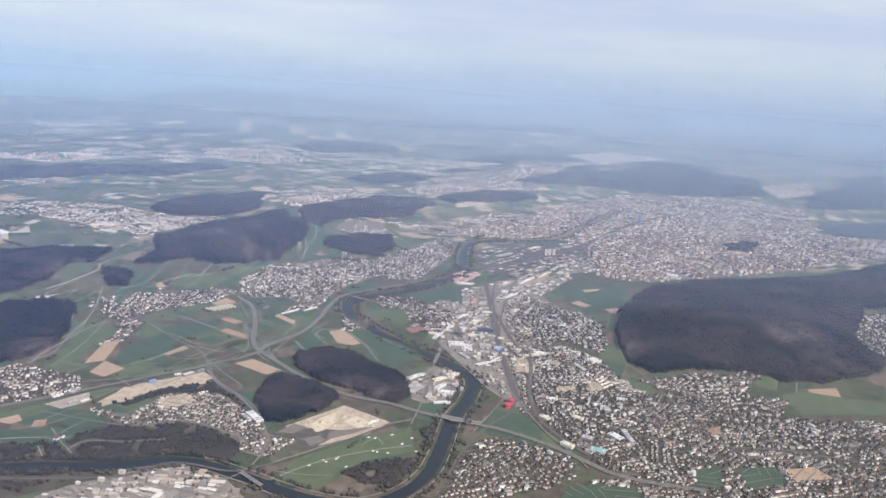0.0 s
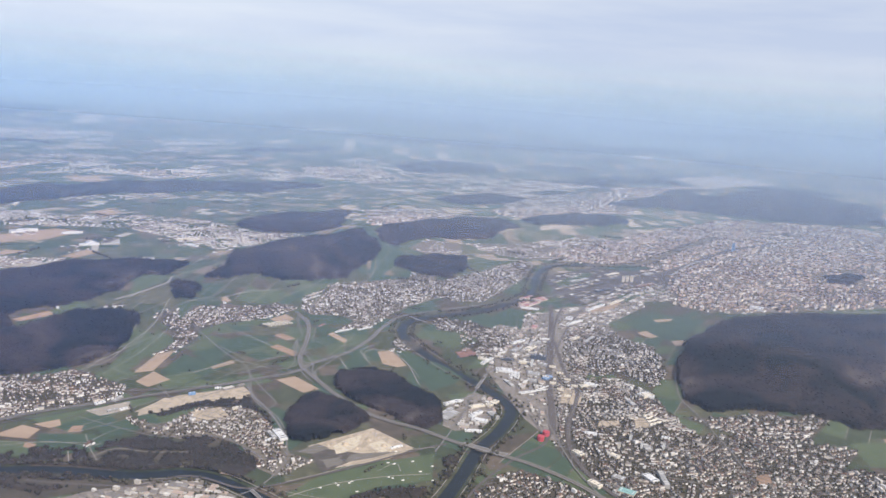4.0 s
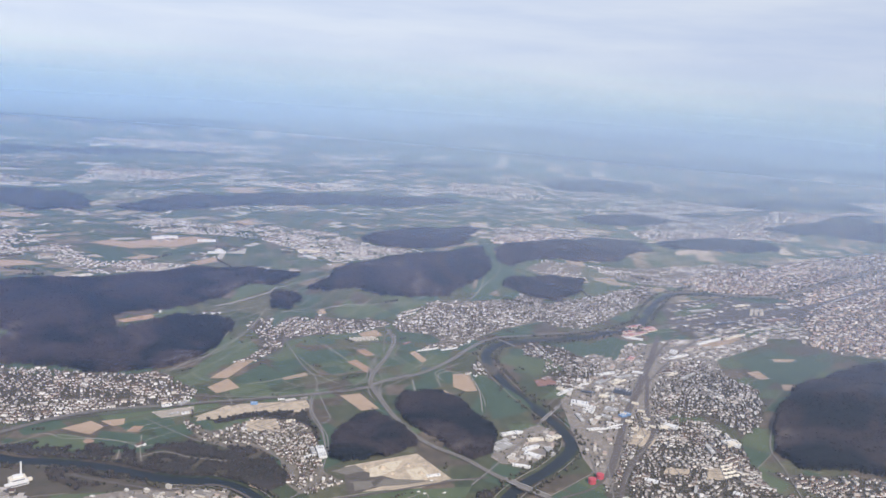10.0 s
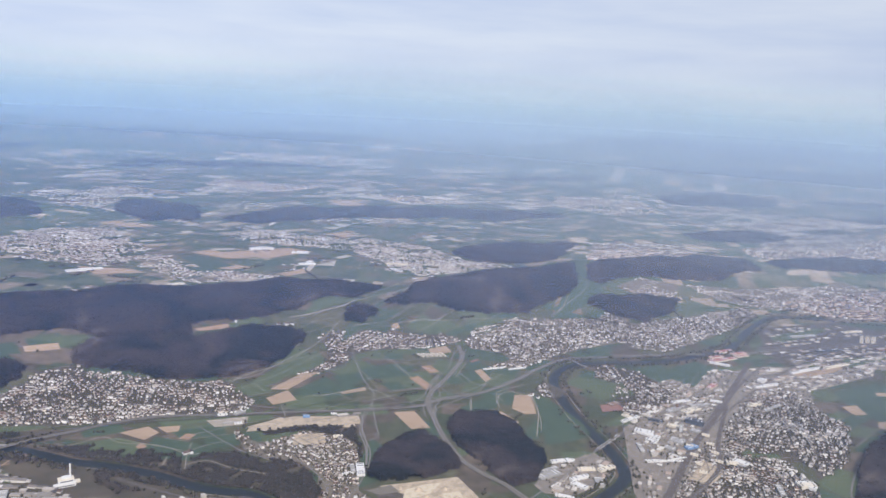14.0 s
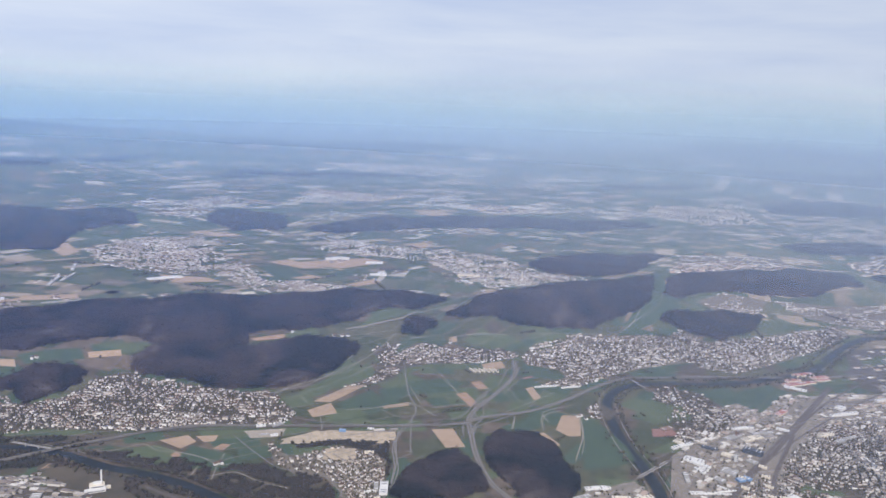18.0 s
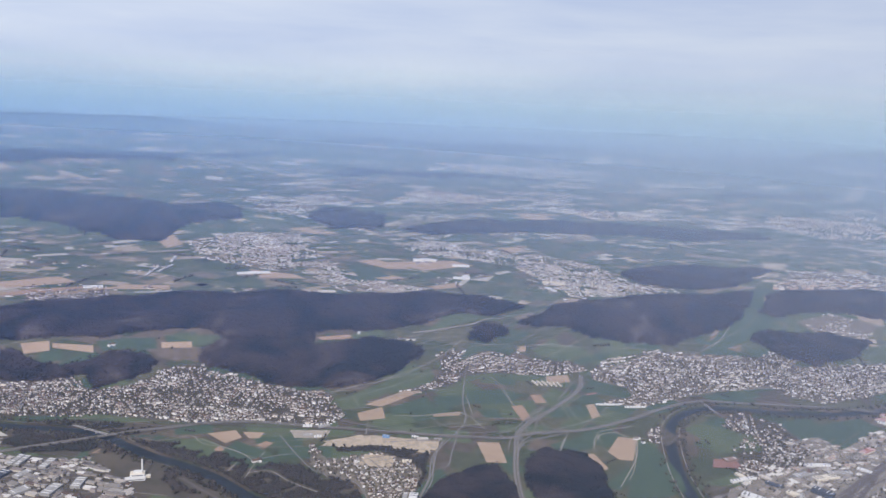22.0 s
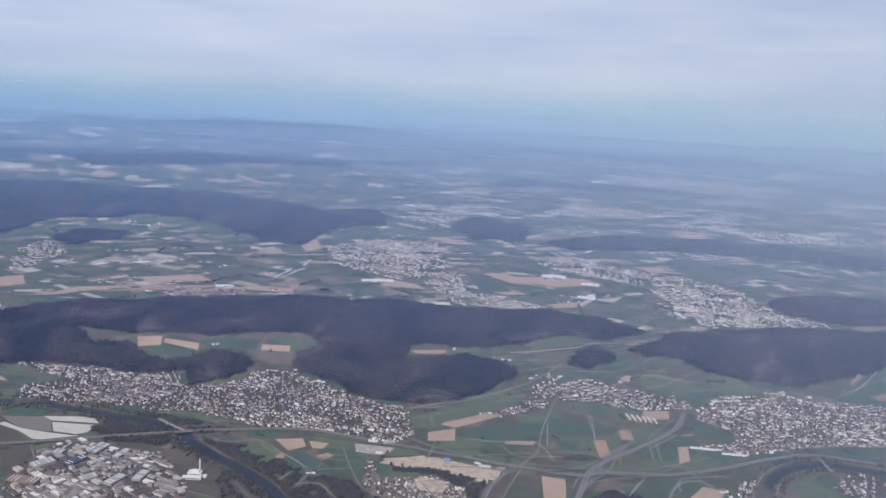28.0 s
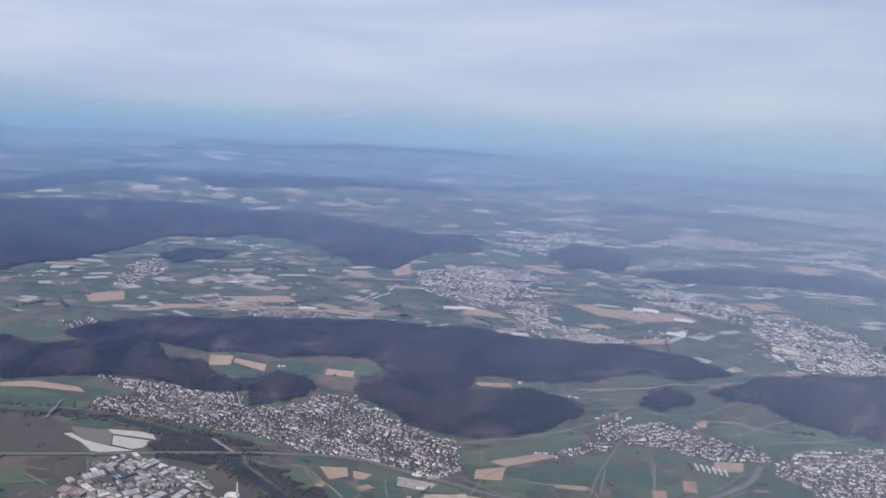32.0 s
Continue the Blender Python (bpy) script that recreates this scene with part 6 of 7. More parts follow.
MODELS = {
    "house": [("g", gable(1.25, 0.95, 0.82, 0.36)), ("g", gable(1.05, 0.9, 0.85, 0.34)), ("g", gable(1.6, 0.95, 0.84, 0.36)), ("g", gable(1.2, 1.0, 0.95, 0.32)), ("f", flat(1.2, 1.0, 0.85))],
    "mixed": [("g", gable(1.3, 1.0, 0.9, 0.38)), ("g", gable(2.3, 1.1, 1.15, 0.4)), ("f", flat(2.5, 1.1, 1.35)), ("f", flat(1.6, 1.2, 1.1)), ("g", gable(1.1, 0.95, 0.85, 0.36))],
    "block": [("g", gable(3.0, 1.4, 1.5, 0.5)), ("f", flat(3.2, 1.5, 1.6)), ("g", gable(1.8, 1.5, 1.6, 0.5)), ("f", flat(2.0, 1.8, 2.1)), ("g", gable(2.5, 1.3, 1.4, 0.5))],
    "hall": [("f", flat(4.2, 2.4, 0.9)), ("f", flat(2.6, 2.0, 0.8)), ("g", gable(3.6, 2.0, 0.8, 0.22)), ("f", flat(2.2, 1.3, 1.4)), ("f", flat(5.0, 2.0, 1.0))],
}
SITES = []   # kind, model, x, y, angle, size, town


TREES = []


CLOSER = {"rail": 0.80, "slope": 0.93, "vine": 0.84, "loop": 0.88, "works": 0.95, "depot": 0.78, "terraced": 0.94, "south": 0.93, "plainward": 0.88, "farward": 0.72, "city": 0.9}


def town(name, step, kind, poly):
    """Houses in small quarters, each with its own street grid, inside the outline."""
    rng = np.random.default_rng(int(abs(poly[0][0] * 11 + poly[1][1] * 5)))
    step *= CLOSER.get(name, 1.0) if name != "farward" or np.hypot(*np.mean(poly, 0)) > 1000 else 1.0
    p = np.array(poly)
    near = np.hypot(*p.mean(0)) < 620
    if np.hypot(*p.mean(0)) < 1900:
        field("v" if (kind == "house" and name != "loop") or name == "rail" else "c" if name == "farward" and np.hypot(*p.mean(0)) > 1000 else "s" if name == "depot" else "y" if name == "works" else "u", poly, 0.03)
    lo, hi = p.min(0), p.max(0)
    cell = 7.5 * step
    gx, gy = np.meshgrid(np.arange(lo[0], hi[0] + cell, cell), np.arange(lo[1], hi[1] + cell, cell))
    sx, sy = gx.ravel() + rng.uniform(-0.45, 0.45, gx.size) * cell, gy.ravel() + rng.uniform(-0.45, 0.45, gx.size) * cell
    long = p[np.argmax(np.hypot(*(p - p.mean(0)).T))] - p.mean(0)
    base = math.atan2(long[1], long[0])
    street, lanes = [], []
    for i in range(len(sx)):
        turn = base + (rng.normal(0, 0.07) if kind == "hall" else rng.normal(0, 0.35) + (math.pi / 2 if rng.random() < 0.25 else 0))
        wide, fill, lead = rng.uniform(0.88, 1.25), rng.uniform(0.55, 0.95) - (0.18 if kind == "block" else 0), int(rng.integers(0, 5))
        k = np.arange(-cell * 1.1, cell * 1.1, step * 0.86 * wide)
        rows = np.arange(-cell * 1.1, cell * 1.1, step * wide)
        rows = rows + np.where(np.arange(len(rows)) % 2, -0.17, 0.17) * step
        U, V = np.meshgrid(k, rows)
        U, V = U.ravel() + rng.normal(0, 0.10 * step, U.size), V.ravel() + rng.normal(0, 0.06 * step, U.size)
        x, y = sx[i] + U * math.cos(turn) - V * math.sin(turn), sy[i] + U * math.sin(turn) + V * math.cos(turn)
        own = np.argmin(np.hypot(x[:, None] - sx[None], y[:, None] - sy[None]), 1) == i
        wx, wy = wobble(x, y, 6.0, 1.2)
        keep = own & inside(x + wx, y + wy, poly)
        lucky = rng.random(x.size) + (0.08 if near or kind == "block" else 0.22) + (0.30 if near else 0.26 if kind == "block" else 0.62) * np.sin(x / (5.3 * step) + 1.9 * np.sin(y / (4.1 * step))) * np.sin(y / (4.7 * step) + 1.6 * np.sin(x / (6.1 * step)))
        if near:
            for v0 in rows[0:-1:2] + step * wide / 2 + 0.17 * step:
                su, half = k, step * 0.43 * wide
                ax, ay = sx[i] + su * math.cos(turn) - v0 * math.sin(turn), sy[i] + su * math.sin(turn) + v0 * math.cos(turn)
                mine = (np.argmin(np.hypot(ax[:, None] - sx[None], ay[:, None] - sy[None]), 1) == i) & inside(ax, ay, poly)
                for q in np.nonzero(mine)[0]:
                    n0 = len(street)
                    for du, dv in ((-half, -0.2), (half, -0.2), (half, 0.2), (-half, 0.2)):
                        c0, c1 = su[q] + du, v0 + dv
                        street.append((sx[i] + c0 * math.cos(turn) - c1 * math.sin(turn), sy[i] + c0 * math.sin(turn) + c1 * math.cos(turn)))
                    lanes.append((n0, n0 + 1, n0 + 2, n0 + 3))
        for a, b, luck in zip(x[keep], y[keep], lucky[keep]):
            if (round(a), round(b)) in ROAD_CELLS or np.min(np.hypot(RIVER_LINE[:, 0] - a, RIVER_LINE[:, 1] - b)) < 4.8:
                continue
            if luck < fill:
                model = lead if rng.random() < 0.55 else int(rng.integers(0, 5))
                SITES.append(("mixed" if kind == "house" and rng.random() < 0.2 else kind, model, a, b, turn + (math.pi / 2 if rng.random() < 0.15 else 0) + rng.normal(0, 0.05), rng.uniform(0.66, 0.98) if kind == "house" else rng.uniform(0.5, 0.82) if name in ("rail", "slope") else rng.uniform(0.6, 0.92) if name == "plainward" else rng.uniform(0.55, 1.0) if name in ("works", "depot") else rng.uniform(0.8, 1.12), name))
            for _ in range((2 if rng.random() < 0.7 else 1) * near * (kind != "hall" or rng.random() < 0.6)):
                TREES.append((a + rng.uniform(-0.6, 0.6) * step, b + rng.uniform(-0.6, 0.6) * step, rng.uniform(0.2, 0.46)))
    if lanes:
        q = np.array(street)
        LAID[0] += 1
        tagged(new("town_street", mesh_of("town_street", np.column_stack([q, ground_z(q[:, 0], q[:, 1]) + 0.13 + 0.0008 * LAID[0]]), lanes, M_ASPHALT)), "narrow grey residential streets between the houses", "street", kind="structure")


town('terraced', 1.85, 'house', [(-150.6, 369.7), (-134.2, 374.6), (-113.1, 382.6), (-99, 368.5), (-85.4, 375.2), (-74.2, 390.7), (-71.8, 401), (-58.9, 406.7), (-51, 399.4), (-29.2, 392.4), (-7, 380.2), (12.5, 379), (21.4, 353.2), (17.2, 341.8), (-9.6, 338.5), (-34.1, 337.4), (-59.3, 338.7), (-86.1, 343.6), (-108.9, 338.8), (-133, 337.7)])
town('terraced', 1.95, 'house', [(-194.9, 369.9), (-185.3, 380.6), (-162.4, 385.1), (-139, 374.2), (-124.1, 373.2), (-114.3, 360.9), (-123.3, 341.4), (-141.8, 335.7), (-160, 326), (-174.3, 344.4), (-160.3, 360.7)])
town('vine', 2.1, 'house', [(65, 433.8), (74.5, 439.3), (97.1, 444.1), (128.3, 436.1), (141, 436.9), (146.1, 430.1), (147.8, 422.2), (122.2, 414.5), (95.2, 414.7), (79.9, 408.3), (73.6, 395.1), (53.8, 380.8), (48.2, 383.8), (62.1, 397.6), (68.1, 418.4)])
town('slope', 2, 'mixed', [(149.3, 422.4), (160.4, 439), (196.6, 455.4), (230.5, 457.6), (256.4, 456), (276.1, 471.3), (275.9, 440.8), (316, 451.3), (293.2, 408.6), (263.3, 400.8), (242.1, 405.9), (209.7, 397.6), (186.2, 386.9), (165.7, 373.4), (144.4, 375.7), (163.8, 387.7), (163.8, 399.4), (148.3, 409.6)])
town('slope', 2.15, 'mixed', [(251.5, 429.8), (283.4, 441.2), (317.4, 452.3), (390.2, 471.5), (383.8, 450.5), (310.6, 407), (264.1, 385.6), (246.1, 397.1)])
town('hamlet', 2, 'house', [(157.4, 343.2), (167.8, 351.8), (171.3, 336), (163.7, 328.4), (157.3, 331.5)])
town('river', 2.2, 'house', [(207.6, 372.2), (225.5, 357.9), (230.2, 323.6), (208.9, 316.5), (189.7, 301.4), (188.2, 308.5), (207.2, 326.2), (197.5, 351.8)])
town('loop', 1.9, 'house', [(11, 319.1), (19.7, 304.3), (29.8, 309.2), (40.6, 314.4), (53.6, 309.7), (57.1, 299.1), (52.8, 278), (49, 259.4), (53.1, 248.5), (35.8, 246.7), (33.2, 256.4), (36.9, 273.8), (32.1, 286), (20.5, 290.4), (12.6, 301.4)])
town('rail', 2, 'mixed', [(247.1, 296.9), (288.2, 311.9), (284.1, 290.2), (275.6, 263.7), (246.5, 232.4), (228.4, 228.2), (231.3, 250.1), (217.4, 254.9), (219.9, 278.6)])
town('rail', 1.95, 'mixed', [(201, 259.2), (224, 245.4), (219, 222.5), (204.1, 198.8), (200.2, 185.4), (129.1, 151.2), (123.4, 161.5), (128.3, 183.6), (137, 209.5), (155.6, 229)])
town('south', 1.9, 'house', [(200.2, 185.4), (221.5, 171), (244.8, 138.6), (222.8, 136.1), (255.6, 102.1), (195.7, 88.6), (190.5, 104.3), (195.5, 118.1), (173.7, 136.3), (154.4, 143.6), (132.7, 150.8)])
town('south', 1.8, 'house', [(209.1, 201.5), (218.2, 194.7), (230.2, 186.3), (262.6, 158.4), (234.9, 155.5), (213.4, 178.2)])
town('south', 1.9, 'house', [(99.6, 165.1), (131.9, 150.4), (153.5, 143.2), (172.7, 135.9), (194.4, 117.8), (189.5, 104), (194.7, 88.4), (172.1, 83.3), (87.7, 157.4)])
town('bridgeside', 1.9, 'house', [(72.5, 194.5), (98.1, 205.8), (113.2, 204.3), (117, 188.7), (119.1, 175.3), (106.7, 165.1), (92.9, 172), (72.5, 175.3), (58.8, 187.3)])
town('southend', 1.9, 'house', [(133.9, 151.4), (139.5, 136.9), (124.5, 132.2), (124.6, 144.6)])
town('south', 2.1, 'house', [(394.6, 148.6), (438.5, 135), (362.1, 103.9), (352.7, 124.6), (352.6, 140.1)])
town('works', 4.2, 'hall', [(194.4, 316.8), (233.8, 342.6), (272.4, 352.8), (273.8, 330.2), (223.7, 289.7), (176.5, 248.8), (166.1, 259), (171.1, 277.4), (190.2, 293.1)])
town('works', 3.8, 'hall', [(113.2, 249.5), (128, 263.8), (149.9, 270.1), (152.4, 256.5), (140, 244.7), (124.5, 238.8), (114.1, 242.8)])
town('works', 3.8, 'hall', [(39.7, 327.6), (65.4, 328.9), (62.1, 319.7), (40.7, 322.7)])
town('depot', 3.1, 'hall', [(-108.1, 254.3), (-114.7, 273.6), (-117.7, 291.5), (-109.7, 300.3), (-91.5, 301), (-68.2, 297.2), (-56.8, 286.5), (-44.1, 271.2), (-43.1, 263.8), (-102.9, 243.2)])
town('works', 3.2, 'hall', [(-29.7, 268.9), (-14.3, 269.1), (2.2, 264.8), (13.9, 257.3), (18.7, 241.8), (15.5, 225.1), (-31.6, 264.2)])
town('works', 3.3, 'hall', [(179.7, 292.9), (227.1, 324.6), (272.4, 352.8), (289.5, 341.9), (245.5, 309.1), (187.6, 257.6), (166.9, 252.3), (170.2, 274.2)])
town('works', 3.2, 'hall', [(283.1, 349.6), (325.5, 349.1), (386.4, 347), (358.1, 327.2), (313.6, 315.5), (261.9, 313.3)])
town('works', 2.6, 'mixed', [(258.7, 314.4), (303.9, 315.3), (280.5, 286), (266, 292.3), (248, 298.9)])
town('works', 3, 'hall', [(156, 250.3), (172, 247.3), (177.7, 248.3), (158.7, 232), (144.2, 221.8), (151.1, 240.5)])
town('yard', 6.5, 'hall', [(361.8, 416.7), (434.5, 424.1), (485.8, 393.9), (424.4, 347.3), (361.9, 344.8), (324.2, 372.6)])
town('works', 4.2, 'hall', [(336.9, 385.6), (411.2, 377.3), (433.5, 351.9), (396.5, 328.3), (327.4, 351)])
town('rail', 2.1, 'mixed', [(162, 230.7), (202.2, 266.2), (226.4, 280.5), (217.9, 260.3), (193.4, 242.4), (162.6, 219.8), (136.2, 206.1)])
town('city', 3.6, 'block', [(429.4, 478.9), (594.2, 512.7), (823.5, 544.7), (971.1, 452.4), (944.4, 353.9), (777.3, 283.9), (796.2, 224), (669.7, 196), (542.6, 236.3), (471.9, 263.3), (401.8, 288.5), (395.5, 331.2), (466.6, 379.2), (431.8, 436.8)])
town('city', 4.5, 'block', [(562.3, 692.6), (754.2, 679.2), (1117.3, 821.4), (1222.3, 789.2), (745, 616.6), (615.9, 575.1), (523.1, 596.1)])
town('city', 4, 'block', [(476.4, 379.3), (492, 343.3), (499.7, 319), (448.3, 287.9), (391.3, 295.9), (384.7, 319.3)])
town('plainward', 2.8, 'mixed', [(34.2, 751.3), (82.8, 779.4), (119, 745.3), (169.9, 731.2), (213.7, 692.3), (218.6, 649.7), (257.2, 609.7), (233.6, 587.6), (168.3, 574.8), (153.5, 616), (137.9, 674.7), (95.8, 700.1), (55.9, 715.6)])
town('plainward', 2.6, 'mixed', [(-151.3, 729.5), (-117.3, 785.7), (-61.8, 786.1), (-34.3, 705.6), (-0.8, 621.4), (65.5, 579.4), (1, 562.8), (-30.8, 614.6), (-68.3, 626.6), (-121.6, 658.5)])
town('plainward', 2.3, 'house', [(-203.6, 528.8), (-158.8, 549.7), (-143.8, 520.7), (-190, 508.3)])
town('plainward', 2.8, 'mixed', [(390.9, 704.3), (491.7, 710.5), (498, 623.7), (459.9, 596.7), (365.2, 652.6)])
town('plainward', 3.6, 'mixed', [(695, 826.8), (747.2, 753.7), (734.4, 651.1), (648.9, 658.8), (600.9, 701.5)])
town('plainward', 3.8, 'mixed', [(727.3, 1117.1), (855.9, 979.6), (955.4, 835.9), (682.5, 790.7), (650.4, 934.1)])
town('slope', 2.15, 'mixed', [(314.8, 529.9), (348.7, 545.9), (377.1, 535), (352.1, 506.7), (323, 509.6)])
town('slope', 2.4, 'mixed', [(383.2, 535), (437.8, 523.5), (545.4, 523.9), (562.2, 454.7), (433.1, 452.2), (400.2, 469.2), (384.6, 492.2)])
town('farward', 3, 'mixed', [(-381.5, 600), (-385.5, 649), (-334.6, 602.2), (-326.4, 526.1)])
town('farward', 3, 'hall', [(-294.3, 573.3), (-281.8, 609.7), (-228.8, 632.2), (-253.6, 585.3)])
town('farward', 3, 'house', [(-396.2, 741), (-378.2, 765.6), (-303.4, 756.9), (-343.8, 735.7)])
town('farward', 2.5, 'house', [(-264.5, 411), (-251.3, 425), (-225.5, 425.7), (-247.4, 407.2)])
town('farward', 2.5, 'house', [(-199.8, 507.5), (-181.3, 537), (-147.1, 525.9), (-170.8, 505.3)])
town('farward', 4, 'mixed', [(-161.5, 1042), (-81.5, 1052.2), (-54.8, 990.9), (-100.6, 874.7)])
town('farward', 4, 'mixed', [(21.5, 1083.5), (60.4, 1236.1), (122.9, 1132.4), (71.2, 1063.3)])
town('farward', 6, 'mixed', [(70, 1549.9), (147, 1686.9), (230, 1578.7), (154.7, 1505.6)])
town('farward', 4, 'mixed', [(242.4, 1137.5), (292.7, 1233.7), (260, 1023.6), (225.6, 1020.3)])
town('farward', 7, 'block', [(90.2, 1733.6), (207.8, 1841.7), (315.5, 1644.6), (367.2, 1546.5), (269.9, 1442.7), (145.5, 1537.8)])
town('farward', 6, 'block', [(27.9, 1159.5), (79.2, 1197.4), (202.7, 1144.4), (132.2, 1081.7)])
town('farward', 5, 'mixed', [(350.5, 1033.4), (414.5, 1065.3), (407.1, 1009.6), (344.1, 977.1)])
town('farward', 5, 'mixed', [(389.9, 1008.8), (476.1, 1043.1), (521.5, 990.2), (418.7, 929.4)])
town('farward', 5, 'mixed', [(189, 1083.9), (258.5, 1148.1), (241.2, 1057.4), (189.3, 1024.1)])
town('farward', 7, 'mixed', [(505.3, 1621.8), (665.1, 1577.9), (611.4, 1433.3), (437, 1364.1)])
town('farward', 7, 'mixed', [(343.4, 1623.1), (455.8, 1655.4), (384.8, 1459.3), (317, 1474.9)])
town('farward', 7, 'block', [(247.4, 1036.6), (321.1, 1057.7), (375.4, 1020.9), (342.6, 970), (278.3, 974.1)])
town('farward', 6, 'block', [(538.1, 1087.2), (679.1, 1069.7), (628.8, 926.6), (527.7, 897.2), (485.8, 963.3)])
town('farward', 7, 'block', [(900.3, 1285.4), (1074.9, 1208.1), (1009.2, 1053.6), (862.9, 1083.1)])
town('farward', 4.5, 'block', [(367.9, 666.1), (457, 683.8), (521.8, 644.7), (402, 589.8), (329.3, 600)])
town('farward', 6, 'block', [(1192.1, 502.5), (1385.2, 492.1), (1211.6, 412), (1056.3, 420.3)])
town('farward', 6, 'mixed', [(1249.1, 906.7), (1468.5, 902.3), (1424.9, 774), (1195.8, 797.8)])
town('farward', 4, 'mixed', [(-110.8, 1054.1), (-72.4, 1105.1), (-35.9, 1046.5), (-72.1, 987.4)])
town('farward', 3, 'mixed', [(-129.1, 764.1), (-87, 782.9), (-48.8, 746.9), (-38.6, 682.4), (-77.1, 652.5), (-119.2, 688.6)])
town('farward', 5, 'mixed', [(36.1, 1119.7), (84.8, 1201.4), (146.9, 1126.6), (81.9, 1037.5)])
town('farward', 6, 'mixed', [(317.1, 1042.5), (372.2, 1082.1), (381.8, 1037.8), (319.7, 994.8)])
town('farward', 6, 'hall', [(641.6, 1157.6), (740.3, 1212.4), (756.1, 1148.1), (632.2, 1053.8)])
town('river', 2, 'house', [(196, 332.5), (217.6, 342.8), (226.6, 329.7), (214.1, 310.9), (191.6, 295.1), (183.3, 301.8)])

keep = np.ones(len(SITES), bool)
sxy = np.array([(q[2], q[3]) for q in SITES])
for wood in WOODS + LOTS:
    keep &= ~inside(sxy[:, 0], sxy[:, 1], wood)
room = np.array([{"hall": 1.5, "block": 1.0}.get(q[0], 0.6) for q in SITES])
for x, y, length, width, turn in HALL_AT:
    u = (sxy[:, 0] - x) * math.cos(turn) + (sxy[:, 1] - y) * math.sin(turn)
    v = (sxy[:, 1] - y) * math.cos(turn) - (sxy[:, 0] - x) * math.sin(turn)
    keep &= (np.abs(u) > length / 2 + room) | (np.abs(v) > width / 2 + room)
SITES = [q for q, k in zip(SITES, keep) if k]
SITES.sort(key=lambda s: math.hypot(s[2] - 20, s[3] - 150))
THING = {"house": ("house", "white plastered house with a brown pitched roof", "house"), "mixed": ("apartment_house", "pale plastered apartment house among gardens", "apartment building"),
         "hall": ("industrial_hall", "low grey industrial hall with a flat roof", "industrial building"), "block": ("apartment_block", "pale city apartment block", "apartment building")}
count, rest = {}, {}
shared = {}
for kind, i, x, y, turn, size, name in SITES:
    count[kind] = count.get(kind, 0) + 1
    shape, (wall, roof) = MODELS[kind][i]
    z = float(ground_z(x, y))
    if kind != "block" and count[kind] <= (170 if kind == "hall" else 290):
        pale = kind == "hall" and name != "depot"
        if (kind, i, pale) not in shared:
            shared[kind, i, pale] = (mesh_of("wall", *wall, M_HALL_O if kind == "hall" else M_WALL_O), mesh_of("roof", *roof, M_WORKS_O if pale else M_ROOF_O if shape == "g" else M_FLAT_O))
        nm, lb, ct = THING[kind]
        ob = new(nm)
        ob.empty_display_size = 0.2
        ob.matrix_world = pose(x, y, z, 0, 0, math.degrees(turn)) @ Matrix.Scale(size, 4)
        tagged(ob, lb if shape == "g" else lb.replace("brown pitched", "grey flat"), ct, nm.replace("_", " ") + "s of the valley")
        part("wall", shared[kind, i, pale][0], ob)
        part("roof", shared[kind, i, pale][1], ob)
    else:
        rest.setdefault((name, kind), []).append((i, x, y, z, turn, size))
for (name, kind), sites in rest.items():
    v, f, s, base = [], [], [], 0
    for i, x, y, z, turn, size in sites:
        shape, (wall, roof) = MODELS[kind][i]
        c, sn = math.cos(turn) * size, math.sin(turn) * size
        for (pv, pf), slot in ((wall, 0), (roof, 1 if shape == "g" else 2)):
            v += [(x + a * c - b * sn, y + a * sn + b * c, z + h * size) for a, b, h in pv]
            f += [tuple(base + q for q in face) for face in pf]
            s += [slot] * len(pf)
            base += len(pv)
    tagged(new("far_" + THING[kind][0] + "s", mesh_of("far_houses", v, f, [{"block": M_CITY, "hall": M_HALL}.get(kind, M_WALL), M_WORKS if kind == "hall" and name != "depot" else M_ROOF, M_WORKS if kind == "hall" and name != "depot" else M_FLAT], s)), "many " + THING[kind][1].replace("house ", "houses ") + ", closely set", "houses", kind="stuff")




def row_houses(poly):
    """Even rows of small white houses on a slope."""
    (ax, ay), (bx, by), (cx, cy), (dx, dy) = poly
    turn = math.degrees(math.atan2(by - ay, bx - ax))
    wall, roof = gable(1.7, 0.95, 0.6, 0.3)
    first = None
    for i in range(4):
        for j in range(4):
            u, v = (i + 0.5) / 4, (j + 0.5) / 4
            x = (ax * (1 - u) + bx * u) * (1 - v) + (dx * (1 - u) + cx * u) * v
            y = (ay * (1 - u) + by * u) * (1 - v) + (dy * (1 - u) + cy * u) * v
            m = pose(x, y, float(ground_z(x, y)), 0, 0, turn)
            if first is None:
                first = new("row_house")
                first.matrix_world = m
                tagged(first, "white terraced house in an even row on the slope", "house", "rows of white houses")
                part("wall", mesh_of("wall", *wall, M_TINT["white"]), first)
                part("roof", mesh_of("roof", *roof, M_TINT["cream"]), first)
            else:
                copy_thing(first, m)


row_houses([(196.3, 211.5), (203, 211.6), (196.4, 201.3), (188.8, 202)])


